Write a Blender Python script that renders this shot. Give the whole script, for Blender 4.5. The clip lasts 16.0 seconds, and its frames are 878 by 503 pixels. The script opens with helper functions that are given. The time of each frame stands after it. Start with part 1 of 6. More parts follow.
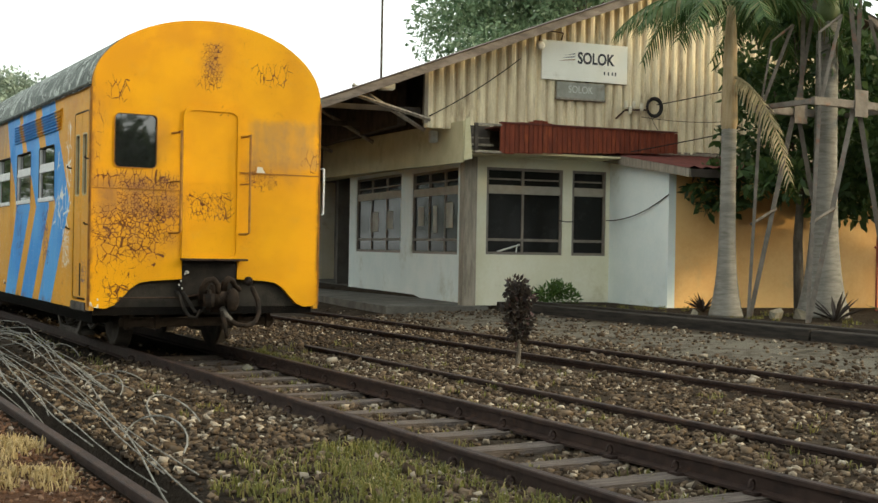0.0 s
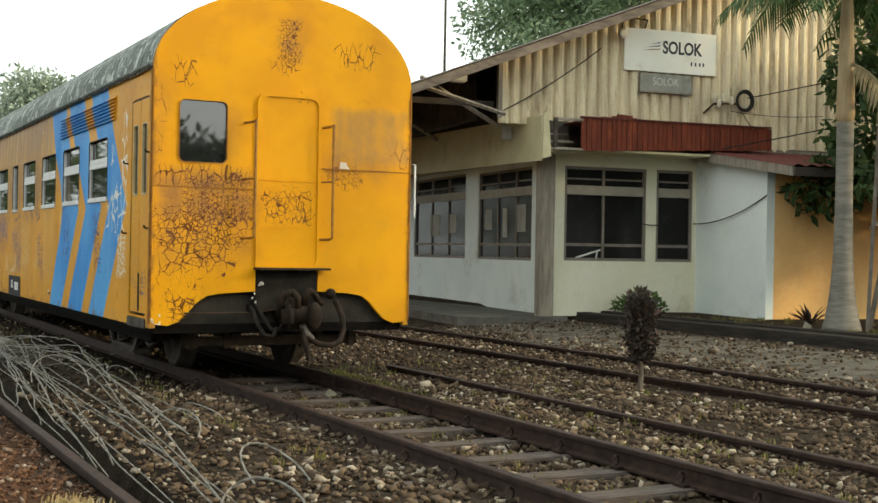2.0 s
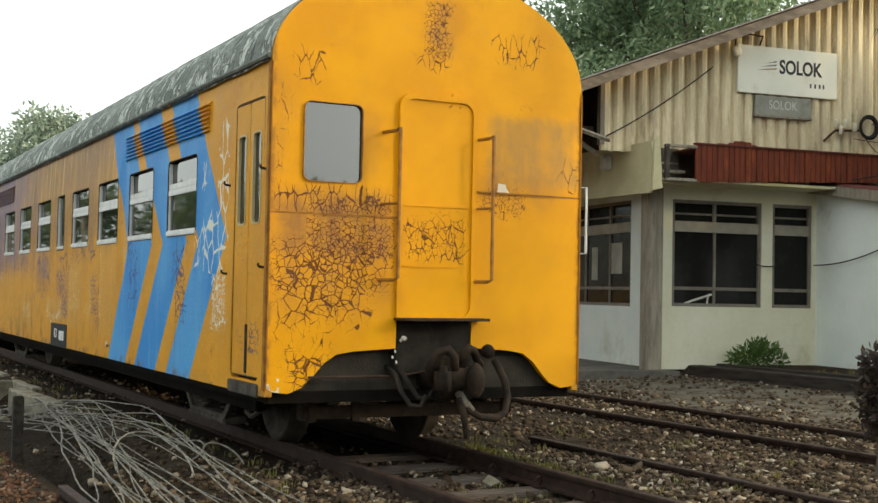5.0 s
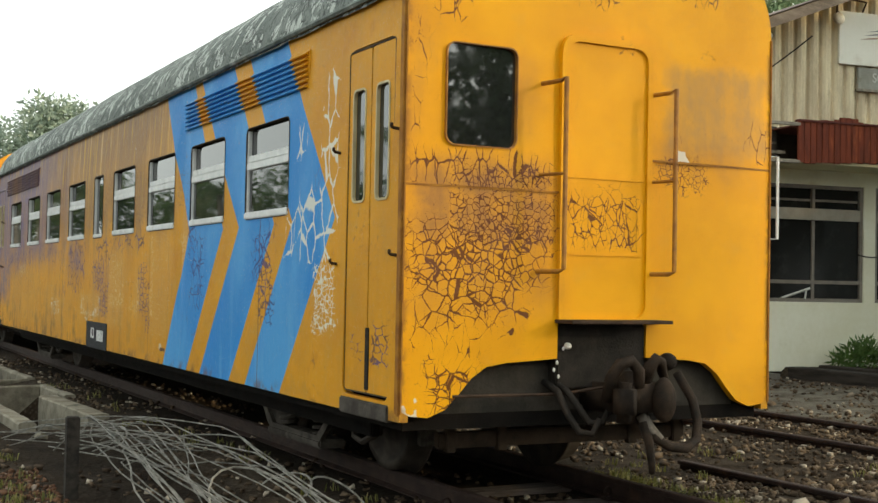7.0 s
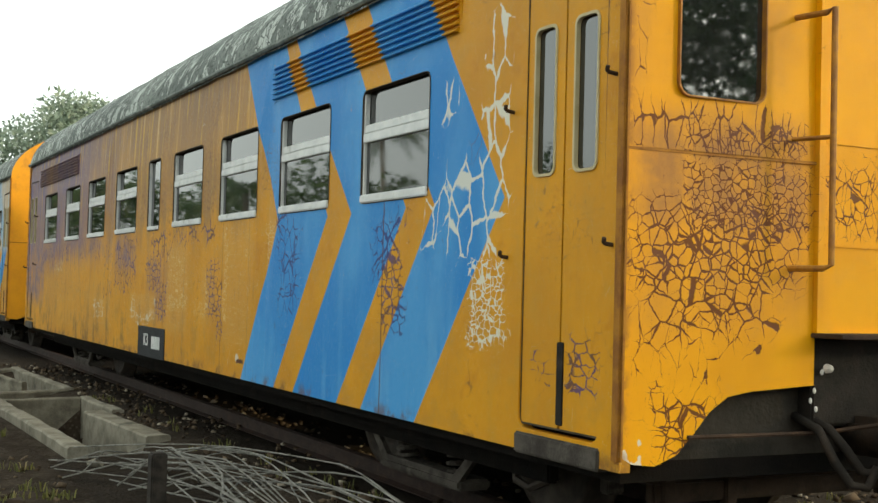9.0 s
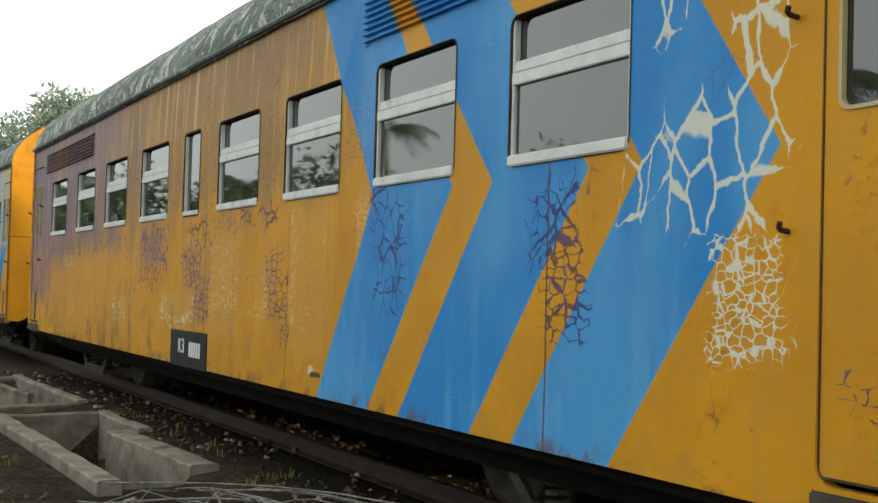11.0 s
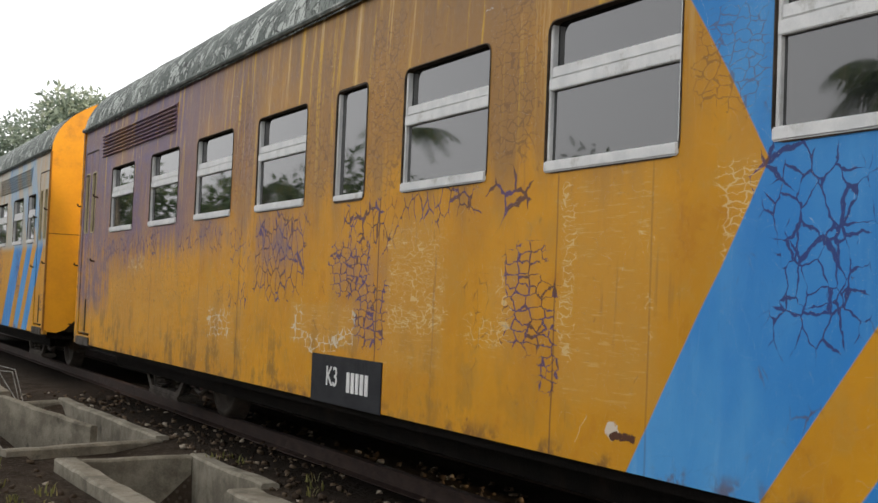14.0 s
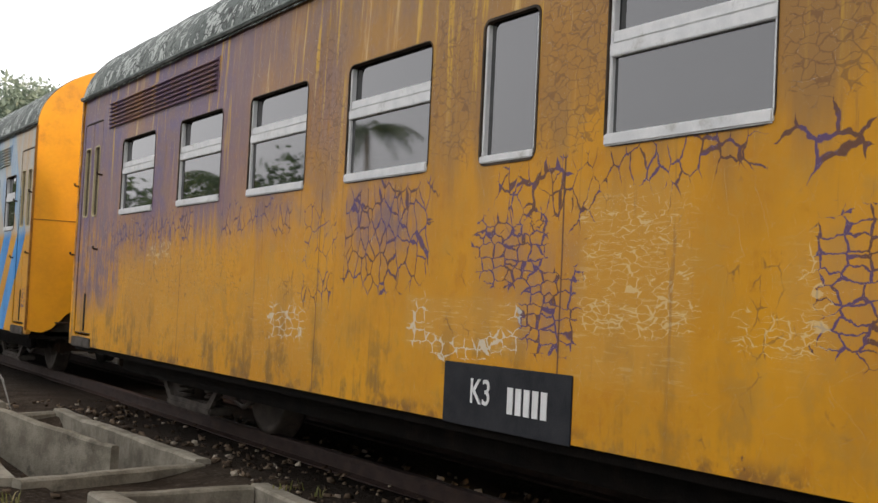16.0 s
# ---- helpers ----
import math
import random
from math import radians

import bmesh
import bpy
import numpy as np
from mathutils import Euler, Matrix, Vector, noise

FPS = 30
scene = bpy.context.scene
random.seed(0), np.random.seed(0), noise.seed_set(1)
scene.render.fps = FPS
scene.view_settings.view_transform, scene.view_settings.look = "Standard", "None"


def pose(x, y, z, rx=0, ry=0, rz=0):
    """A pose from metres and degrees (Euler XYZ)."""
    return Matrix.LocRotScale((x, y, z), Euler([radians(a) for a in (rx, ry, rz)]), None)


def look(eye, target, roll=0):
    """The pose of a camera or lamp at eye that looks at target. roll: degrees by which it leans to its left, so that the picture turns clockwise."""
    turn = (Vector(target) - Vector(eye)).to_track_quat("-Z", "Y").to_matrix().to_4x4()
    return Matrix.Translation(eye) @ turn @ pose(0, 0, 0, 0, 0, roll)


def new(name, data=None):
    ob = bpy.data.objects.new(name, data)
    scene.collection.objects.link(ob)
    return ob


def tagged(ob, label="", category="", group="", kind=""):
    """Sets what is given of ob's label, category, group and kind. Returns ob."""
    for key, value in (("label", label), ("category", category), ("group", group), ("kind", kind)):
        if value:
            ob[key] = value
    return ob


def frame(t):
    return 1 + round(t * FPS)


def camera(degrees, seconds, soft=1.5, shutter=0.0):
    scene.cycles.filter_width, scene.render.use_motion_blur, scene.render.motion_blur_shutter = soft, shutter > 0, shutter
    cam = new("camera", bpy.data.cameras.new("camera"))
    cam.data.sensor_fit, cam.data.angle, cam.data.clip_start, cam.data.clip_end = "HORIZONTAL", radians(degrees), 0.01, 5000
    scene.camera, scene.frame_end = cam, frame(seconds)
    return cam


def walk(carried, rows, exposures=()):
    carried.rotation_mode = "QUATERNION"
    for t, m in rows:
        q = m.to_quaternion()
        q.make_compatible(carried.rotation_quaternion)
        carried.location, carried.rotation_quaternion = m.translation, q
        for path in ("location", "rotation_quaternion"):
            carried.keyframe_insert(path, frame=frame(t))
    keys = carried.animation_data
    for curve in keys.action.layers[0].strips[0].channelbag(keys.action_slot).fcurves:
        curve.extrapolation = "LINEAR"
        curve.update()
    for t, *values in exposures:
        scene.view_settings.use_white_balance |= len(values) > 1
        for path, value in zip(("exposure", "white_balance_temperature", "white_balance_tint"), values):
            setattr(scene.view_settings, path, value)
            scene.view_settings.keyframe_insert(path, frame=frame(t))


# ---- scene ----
cam = camera(39.5, 16.0)
PATH = [
    (0, (0.094, -0.33, 1.615), (1.076, 1.413, 1.608), 1.0),
    (0.5, (0.104, 0.108, 1.632), (1.084, 1.851, 1.63), 1.0),
    (1, (0.195, 0.579, 1.633), (1.161, 2.33, 1.627), 0.9),
    (1.5, (0.256, 1.062, 1.641), (1.205, 2.822, 1.636), 1.0),
    (2, (0.302, 1.551, 1.636), (1.24, 3.318, 1.634), 1.0),
    (2.5, (0.345, 2.01, 1.654), (1.275, 3.78, 1.698), 0.9),
    (3, (0.326, 2.491, 1.654), (1.249, 4.265, 1.7), 1.2),
    (3.5, (0.304, 2.923, 1.648), (1.228, 4.696, 1.714), 1.1),
    (4, (0.274, 3.376, 1.648), (1.2, 5.147, 1.717), 1.2),
    (6.3, (0.285, 5.654, 1.605), (1.221, 7.421, 1.667), 1.0),
    (6.5, (0.292, 5.883, 1.643), (1.228, 7.649, 1.702), 1.3),
    (7, (0.287, 6.349, 1.626), (1.216, 8.119, 1.682), 1.1),
    (7.5, (0.291, 6.804, 1.619), (1.215, 8.577, 1.678), 1.1),
    (8, (0.3, 7.261, 1.623), (1.218, 9.037, 1.682), 1.1),
    (8.5, (0.338, 7.735, 1.622), (1.255, 9.512, 1.678), 1.2),
    (9, (0.321, 8.211, 1.595), (1.231, 9.991, 1.656), 1.5),
    (9.5, (0.352, 8.705, 1.557), (1.264, 10.484, 1.616), 1.6),
    (12, (0.46, 11.058, 1.517), (1.396, 12.824, 1.588), 1.8),
    (12.5, (0.43, 11.527, 1.5), (1.369, 13.292, 1.573), 2.1),
    (13, (0.445, 11.975, 1.506), (1.385, 13.739, 1.581), 2.0),
    (13.5, (0.436, 12.47, 1.524), (1.377, 14.233, 1.596), 2.1),
    (14, (0.318, 12.93, 1.515), (1.249, 14.697, 1.596), 2.3),
    (14.5, (0.292, 13.438, 1.497), (1.211, 15.213, 1.574), 2.4),
    (15, (0.232, 13.89, 1.493), (1.139, 15.671, 1.573), 2.6),
    (15.5, (0.176, 14.349, 1.465), (1.083, 16.129, 1.549), 2.5),
    (16, (0.184, 14.874, 1.431), (1.196, 16.597, 1.519), 2.7),
]
walk(cam, [(t, look(eye, target, roll)) for t, eye, target, roll in PATH],
     [(0, 0.30, 6500, 0), (7, 0.30, 6500, 0), (9.5, 0.24, 6500, -3), (12.5, 0.15, 6500, 6), (14, 0.17, 6500, 12), (16, 0.24, 6500, 14)])

# ---- world and sun ----
world = bpy.data.worlds.new("world")
scene.world = world
world.use_nodes = True
_n, _l = world.node_tree.nodes, world.node_tree.links
_bg = _n["Background"]
_sky = _n.new("ShaderNodeTexSky")
_sky.sky_type, _sky.sun_disc = "NISHITA", False
SUN_ELEV, SUN_AZ = radians(17), radians(130)   # azimuth clockwise from +y
_sky.sun_elevation, _sky.sun_rotation = SUN_ELEV, SUN_AZ
_sky.air_density, _sky.dust_density, _sky.ozone_density = 1.0, 6.0, 1.0
_hs = _n.new("ShaderNodeHueSaturation")
_hs.inputs["Saturation"].default_value = 0.25
_hs.inputs["Value"].default_value = 1.0
_mx = _n.new("ShaderNodeMix")
_mx.data_type = "RGBA"
_mx.inputs[0].default_value = 0.6
_mx.inputs[7].default_value = (9.8, 9.9, 9.9, 1)   # cloud veil
_l.new(_sky.outputs[0], _hs.inputs["Color"])
_l.new(_hs.outputs[0], _mx.inputs[6])
_l.new(_mx.outputs[2], _bg.inputs["Color"])
_bg.inputs["Strength"].default_value = 0.185
sun_data = bpy.data.lights.new("sun", "SUN")
sun_data.energy, sun_data.angle, sun_data.color = 2.4, radians(3.0), (1.0, 0.74, 0.42)
sun = new("sun", sun_data)
_d = Vector((math.sin(SUN_AZ) * math.cos(SUN_ELEV), math.cos(SUN_AZ) * math.cos(SUN_ELEV), math.sin(SUN_ELEV)))
sun.matrix_world = look(_d * 60, (0, 0, 0))

# ---- materials ----
class Paint:
    """A node material with short calls for its nodes."""

    def __init__(self, name):
        self.m = bpy.data.materials.new(name)
        self.m.use_nodes = True
        self.n, self.l = self.m.node_tree.nodes, self.m.node_tree.links
        self.b = self.n["Principled BSDF"]
        self.co = self.n.new("ShaderNodeTexCoord").outputs["Object"]

    def put(self, socket, v):
        if isinstance(v, bpy.types.NodeSocket):
            self.l.new(v, socket)
        elif isinstance(v, tuple) and len(v) == 3 and socket.type == "RGBA":
            socket.default_value = (*v, 1)
        else:
            socket.default_value = v

    def f(self, op, a, b=0.0, c=0.0, clamp=False):
        x = self.n.new("ShaderNodeMath")
        x.operation, x.use_clamp = op, clamp
        for s, v in zip(x.inputs, (a, b, c)):
            self.put(s, v)
        return x.outputs[0]

    def axes(self, co=None):
        x = self.n.new("ShaderNodeSeparateXYZ")
        self.l.new(co or self.co, x.inputs[0])
        return x.outputs

    def vec(self, a, b, c):
        x = self.n.new("ShaderNodeCombineXYZ")
        for s, v in zip(x.inputs, (a, b, c)):
            self.put(s, v)
        return x.outputs[0]

    def scaled(self, sx, sy, sz, co=None):
        x = self.n.new("ShaderNodeMapping")
        self.l.new(co or self.co, x.inputs[0])
        x.inputs["Scale"].default_value = (sx, sy, sz)
        return x.outputs[0]

    def noise(self, scale, detail=4.0, rough=0.55, co=None):
        x = self.n.new("ShaderNodeTexNoise")
        self.l.new(co or self.co, x.inputs["Vector"])
        x.inputs["Scale"].default_value, x.inputs["Detail"].default_value, x.inputs["Roughness"].default_value = scale, detail, rough
        return x.outputs["Fac"]

    def cells(self, scale, feature="DISTANCE_TO_EDGE", co=None, rand=1.0):
        x = self.n.new("ShaderNodeTexVoronoi")
        x.inputs["Randomness"].default_value = rand
        x.feature = feature
        self.l.new(co or self.co, x.inputs["Vector"])
        x.inputs["Scale"].default_value = scale
        return x.outputs["Distance"]

    def step(self, v, lo, hi, a=0.0, b=1.0):
        """Smooth step of v from a at lo to b at hi."""
        x = self.n.new("ShaderNodeMapRange")
        x.interpolation_type = "SMOOTHSTEP"
        for s, w in zip(("Value", "From Min", "From Max", "To Min", "To Max"), (v, lo, hi, a, b)):
            self.put(x.inputs[s], w)
        return x.outputs[0]

    def mix(self, fac, a, b):
        x = self.n.new("ShaderNodeMix")
        x.data_type = "RGBA"
        self.put(x.inputs[0], fac)
        self.put(x.inputs[6], a)
        self.put(x.inputs[7], b)
        return x.outputs[2]

    def patch(self, u, v, u0, u1, v0, v1, soft=0.1):
        """1 inside a soft-edged rectangle of u and v."""
        a = self.f("MULTIPLY", self.step(u, u0 - soft, u0 + soft), self.step(u, u1 + soft, u1 - soft))
        b = self.f("MULTIPLY", self.step(v, v0 - soft, v0 + soft), self.step(v, v1 + soft, v1 - soft))
        return self.f("MULTIPLY", a, b)

    def patches(self, u, v, soft, rects):
        """The union of patches (u0, u1, v0, v1, strength)."""
        out = 0.0
        for r in rects:
            x = self.patch(u, v, r[0], r[1], r[2], r[3], soft)
            if len(r) > 4:
                x = self.f("MULTIPLY", x, r[4])
            out = self.f("MAXIMUM", out, x)
        return out

    def most(self, *vs):
        out = vs[0]
        for v in vs[1:]:
            out = self.f("MAXIMUM", out, v)
        return out

    def bump(self, height, strength=0.3, distance=0.01):
        x = self.n.new("ShaderNodeBump")
        x.inputs["Strength"].default_value, x.inputs["Distance"].default_value = strength, distance
        self.l.new(height, x.inputs["Height"])
        self.l.new(x.outputs[0], self.b.inputs["Normal"])

    def done(self, color, rough=0.7, metal=0.0, spec=None):
        self.put(self.b.inputs["Base Color"], color)
        self.put(self.b.inputs["Roughness"], rough)
        self.put(self.b.inputs["Metallic"], metal)
        if spec is not None:
            self.b.inputs["Specular IOR Level"].default_value = spec
        return self.m

    def rand(self):
        return self.n.new("ShaderNodeObjectInfo").outputs["Random"]

    def island(self):
        return self.n.new("ShaderNodeNewGeometry").outputs["Random Per Island"]


def worn(name, c1, c2, scale=3.0, rough=0.75, metal=0.0, c3=None, bump=0.25, stretch=(1, 1, 1), spec=None):
    """A surface in two tones with grain, blotches and, in c3, sparse stains."""
    p = Paint(name)
    co = p.scaled(*stretch)
    big, fine = p.noise(scale, 5, 0.6, co), p.noise(scale * 14, 4, 0.6, co)
    col = p.mix(p.step(p.f("ADD", p.f("MULTIPLY", big, 0.75), p.f("MULTIPLY", fine, 0.25)), 0.36, 0.64), c1, c2)
    if c3:
        col = p.mix(p.f("MULTIPLY", p.step(p.noise(scale * 0.7, 7, 0.7, co), 0.55, 0.72), 0.8), col, c3)
    p.bump(fine, bump, 0.01)
    if spec is None and rough >= 0.65:
        spec = 0.15
    return p.done(col, p.step(fine, 0.2, 0.8, rough - 0.1, min(1, rough + 0.1)), metal, spec)


def wobbled(p, amount, fu, fv, side=True):
    """Object coordinates shaken by fine noise within the painted plane, which is also flattened."""
    x = p.n.new("ShaderNodeVectorMath")
    x.operation = "MULTIPLY_ADD"
    p.l.new(p.co, x.inputs[0])
    x.inputs[1].default_value = (0, 1, 1) if side else (1, 0, 1)
    a = p.f("MULTIPLY", p.f("SUBTRACT", p.noise(fu, 3), 0.5), amount)
    b = p.f("MULTIPLY", p.f("SUBTRACT", p.noise(fv, 3), 0.5), amount)
    p.l.new(p.vec(0.0, a, b) if side else p.vec(a, 0.0, b), x.inputs[2])
    return x.outputs[0]


def crackle(p, mask, dist, width, grain, lo=0.32, hi=0.95):
    """Open cracks along cell edges: widest where the mask is full, tapering out where it and the grain fall off."""
    k = p.step(p.f("ADD", mask, p.f("MULTIPLY", p.f("SUBTRACT", grain, 0.5), 1.9)), lo, hi)
    k = p.f("MULTIPLY", k, p.step(mask, 0.03, 0.2))
    w = p.f("ADD", p.f("MULTIPLY", k, width), 0.0004)
    return p.step(dist, w, p.f("MULTIPLY", w, 0.55))


def coach_side_paint(name, lo, hi, second=False):
    """The weathered livery for the stretch of the side from lo to hi."""
    p = Paint(name)
    _, u, v = p.axes()
    warp = p.f("MULTIPLY", p.f("SUBTRACT", p.noise(2.6, 5, 0.6), 0.5), 0.30)
    uw, vw = p.f("ADD", u, warp), p.f("ADD", v, p.f("MULTIPLY", p.f("SUBTRACT", p.noise(3.1, 4, 0.6), 0.5), 0.22))
    fine, big = p.noise(38, 4), p.noise(1.3, 5, 0.6)
    streak = p.noise(1.0, 5, 0.62, p.scaled(1, 4.5, 0.55))
    thin_streak = p.noise(1.0, 5, 0.65, p.scaled(1, 13, 0.8))
    blot = p.noise(0.9, 4, 0.6, p.scaled(1, 1.6, 0.8))
    mott = p.noise(5.5, 6, 0.7)
    here = lambda rects: [r for r in rects if r[1] > lo - 0.3 and r[0] < hi + 0.3]
    spots = lambda soft, *rects: p.patches(uw, vw, soft, here(rects))
    # ochre coat, faded by the panel
    col = p.mix(p.step(big, 0.35, 0.65), (0.61, 0.285, 0.006), (0.51, 0.235, 0.010))
    col = p.mix(p.f("MULTIPLY", p.step(mott, 0.50, 0.62), 0.45), col, (0.50, 0.265, 0.035))
    col = p.mix(p.f("MULTIPLY", p.step(mott, 0.44, 0.34), 0.45), col, (0.45, 0.180, 0.006))
    # chalky fields with fine level crazing
    chalk = p.most(p.patches(uw, v, 0.06, here(((4.40, 5.07, 0.70, 1.62, 0.75), (6.02, 6.72, 0.72, 1.46, 0.85), (5.46, 5.62, 0.80, 1.25, 0.5), (3.7, 4.05, 1.0, 1.6, 0.4), (8.9, 10.2, 0.60, 1.10, 0.45), (10.6, 12.8, 0.60, 1.25, 0.4)))),
                   p.patches(u, v, 0.02, here(((6.98, 8.02, 0.78, 1.02, 0.95),))))
    col = p.mix(p.f("MULTIPLY", chalk, p.step(thin_streak, 0.2, 0.7, 0.40, 0.80)), col, (0.55, 0.285, 0.045))
    hair = p.step(p.noise(1.0, 3, 0.7, p.scaled(1, 7, 75)), 0.57, 0.64)
    col = p.mix(p.f("MULTIPLY", p.f("MULTIPLY", hair, chalk), 0.40), col, (0.66, 0.47, 0.20))
    # brown weathering on the upper side, running down in streaks
    high = p.step(p.f("ADD", v, p.f("MULTIPLY", p.f("SUBTRACT", streak, 0.5), 1.3)), 1.45, 1.85)
    far_ = p.step(u, 3.4, 5.2)
    brown = p.f("MULTIPLY", p.f("MULTIPLY", high, far_), p.step(blot, 0.3, 0.62, 0.35, 0.95))
    col = p.mix(brown, col, (0.31, 0.165, 0.050))
    shoulder = p.f("MULTIPLY", p.step(v, 2.15, 2.65), p.f("MULTIPLY", far_, p.step(thin_streak, 0.36, 0.62, 0.95, 0.2)))
    col = p.mix(p.f("MULTIPLY", shoulder, 0.75), col, (0.215, 0.135, 0.075))
    # violet undercoat showing through at the far end, with ragged lower edges
    end_ = p.step(p.f("ADD", u, p.f("MULTIPLY", p.f("SUBTRACT", mott, 0.5), 5.0)), 8.0, 11.2)
    low = p.step(p.f("ADD", v, p.f("MULTIPLY", p.f("SUBTRACT", thin_streak, 0.5), 0.95)), 1.18, 1.62)
    mauve = p.f("MULTIPLY", p.f("MULTIPLY", end_, low), p.step(blot, 0.34, 0.6, 0.55, 1.0))
    pools = spots(0.17, (7.95, 8.75, 1.24, 1.58, 0.85), (9.4, 10.6, 1.38, 1.60, 0.85), (11.6, 13.3, 1.30, 1.62, 0.95), (10.3, 10.85, 1.6, 2.75, 0.5), (8.85, 9.3, 1.80, 2.40, 0.6),
                  (13.0, 14.5, 0.85, 2.75, 1.0), (11.5, 12.2, 1.5, 2.6, 0.55), (6.74, 7.08, 0.82, 1.36, 0.40), (6.9, 7.35, 1.05, 1.35, 0.45), (5.22, 5.45, 0.9, 1.28, 0.25))
    pools = p.f("MULTIPLY", pools, p.step(p.f("ADD", p.f("MULTIPLY", mott, 0.55), p.f("MULTIPLY", thin_streak, 0.45)), 0.36, 0.58))
    violet = p.mix(p.step(mott, 0.40, 0.60), (0.140, 0.105, 0.200), (0.195, 0.130, 0.150))
    col = p.mix(p.most(p.f("MULTIPLY", mauve, 0.9), pools), col, violet)
    # dark dirty streaks on the lower edge and drips
    dirt = p.f("MULTIPLY", p.step(v, 1.15, 0.45), p.step(p.f("ADD", p.f("MULTIPLY", streak, 0.5), p.f("MULTIPLY", mott, 0.5)), 0.49, 0.60))
    col = p.mix(p.f("MULTIPLY", dirt, p.step(u, 4.5, 8.0, 0.12, 0.75)), col, (0.15, 0.085, 0.025))
    # pale and yellow streaks running from the roof
    light = p.f("MULTIPLY", p.f("MULTIPLY", p.step(thin_streak, 0.54, 0.66), p.step(v, 1.50, 2.3, 0.0, 0.85)), far_)
    col = p.mix(light, col, p.mix(p.step(blot, 0.45, 0.55), (0.60, 0.42, 0.18), (0.62, 0.36, 0.03)))
    # the blue chevrons
    # each edge: where it stands at the tip height, its slope below and above
    if second:
        bands = (((0.35, 0.78, 0.75), (0.75, 0.78, 0.75)), ((1.05, 0.78, 0.75), (1.45, 0.78, 0.75)), ((1.8, 0.78, 0.75), (2.5, 0.78, 0.75)))
    else:
        bands = (((0.91, 0.78, 0.75), (1.59, 0.78, 0.80)), ((1.92, 0.80, 0.82), (2.64, 0.80, 0.88)), ((3.0, 0.80, 0.74), (3.87, 0.64, 0.70)))
    def past(edge):
        tip, low_, up_ = edge
        bend = p.most(p.f("MULTIPLY", p.f("SUBTRACT", 1.56, v), low_), p.f("MULTIPLY", p.f("SUBTRACT", v, 1.56), up_))
        d = p.f("SUBTRACT", p.f("SUBTRACT", u, tip), p.f("ADD", bend, p.f("MULTIPLY", warp, 0.03)))
        return p.step(d, -0.006, 0.006)
    stripe = 0.0
    for e0, e1 in [b for b in bands if b[1][0] + 0.85 > lo]:
        stripe = p.f("MAXIMUM", stripe, p.f("SUBTRACT", past(e0), past(e1)))
    if not second:
        nick = p.step(p.noise(9, 5, 0.7), 0.68, 0.73)
        stripe = p.f("MULTIPLY", stripe, p.f("SUBTRACT", 1.0, p.f("MULTIPLY", nick, p.step(v, 1.3, 2.2, 0.0, 0.7))))
    blue = p.mix(p.step(blot, 0.38, 0.62), (0.028, 0.210, 0.54), (0.070, 0.290, 0.60))
    blue = p.mix(p.f("MULTIPLY", p.step(streak, 0.52, 0.66), p.step(v, 1.5, 0.6, 0.1, 0.55)), blue, (0.14, 0.37, 0.62))
    col = p.mix(stripe, col, blue)
    if second:
        col = p.mix(p.f("MULTIPLY", p.step(v, 1.5, 1.62), p.step(streak, 0.3, 0.6, 0.35, 0.85)), col, (0.42, 0.47, 0.45))
    # crazed paint: star-shaped bold cracks, nets, courses like brickwork, white nets
    wob = wobbled(p, 0.05, 14, 17)
    star, net = p.cells(5.2, co=p.scaled(0, 1, 1, wob)), p.cells(10.5, co=p.scaled(0, 1.1, 0.85, wob))
    brick, craze = p.cells(16, co=p.scaled(0, 0.66, 1.30, wob), rand=0.62), p.cells(21, co=p.scaled(0, 0.7, 1.25, wob), rand=0.7)
    g_lo, g_mid, g_hi = p.noise(4.5, 3, 0.6), p.noise(10, 3, 0.6), p.noise(18, 3, 0.6)
    bold = crackle(p, spots(0.06, (6.70, 7.12, 1.36, 1.60), (5.28, 5.70, 1.42, 1.66), (3.70, 3.92, 1.44, 1.62), (1.96, 2.28, 1.20, 1.60), (3.46, 3.82, 1.05, 1.35, 0.8)), star, 0.06, g_lo, 0.45, 1.2)
    nets = crackle(p, spots(0.08, (7.80, 8.75, 1.05, 1.58), (9.37, 10.6, 1.36, 1.58, 0.8), (11.2, 13.3, 1.34, 1.60, 0.8), (3.44, 3.86, 0.92, 1.58, 0.82), (1.94, 2.30, 1.15, 1.58, 0.72), (6.55, 7.3, 1.3, 1.6, 0.75), (5.72, 6.6, 1.46, 1.62, 0.95), (8.8, 9.3, 0.9, 1.5, 0.6)), net, 0.055, g_mid)
    courses = crackle(p, spots(0.06, (6.86, 7.40, 1.06, 1.36), (6.69, 7.06, 0.80, 1.15), (5.20, 5.48, 0.88, 1.31), (5.06, 5.24, 0.70, 1.18, 0.8), (1.91, 2.20, 0.90, 1.30), (0.15, 0.38, 0.74, 0.98, 0.9), (0.5, 0.70, 0.78, 0.92, 0.55)), brick, 0.075, g_hi, 0.22, 0.85)
    faint = crackle(p, spots(0.10, (5.26, 5.64, 1.66, 2.60), (6.55, 7.0, 1.62, 2.60), (3.89, 4.25, 1.75, 2.10), (7.45, 7.86, 1.65, 2.5, 0.9), (8.8, 9.3, 1.65, 2.5, 0.9), (0.2, 0.7, 1.2, 1.6, 0.45), (10.2, 14.2, 0.95, 1.5, 0.55), (9.0, 9.6, 0.95, 1.15, 0.6)), craze, 0.055, g_hi)
    few = p.f("MULTIPLY", p.step(net, 0.035, 0.015), p.step(p.noise(3.1, 5, 0.7), 0.58, 0.68))
    dark = p.most(bold, nets, courses)
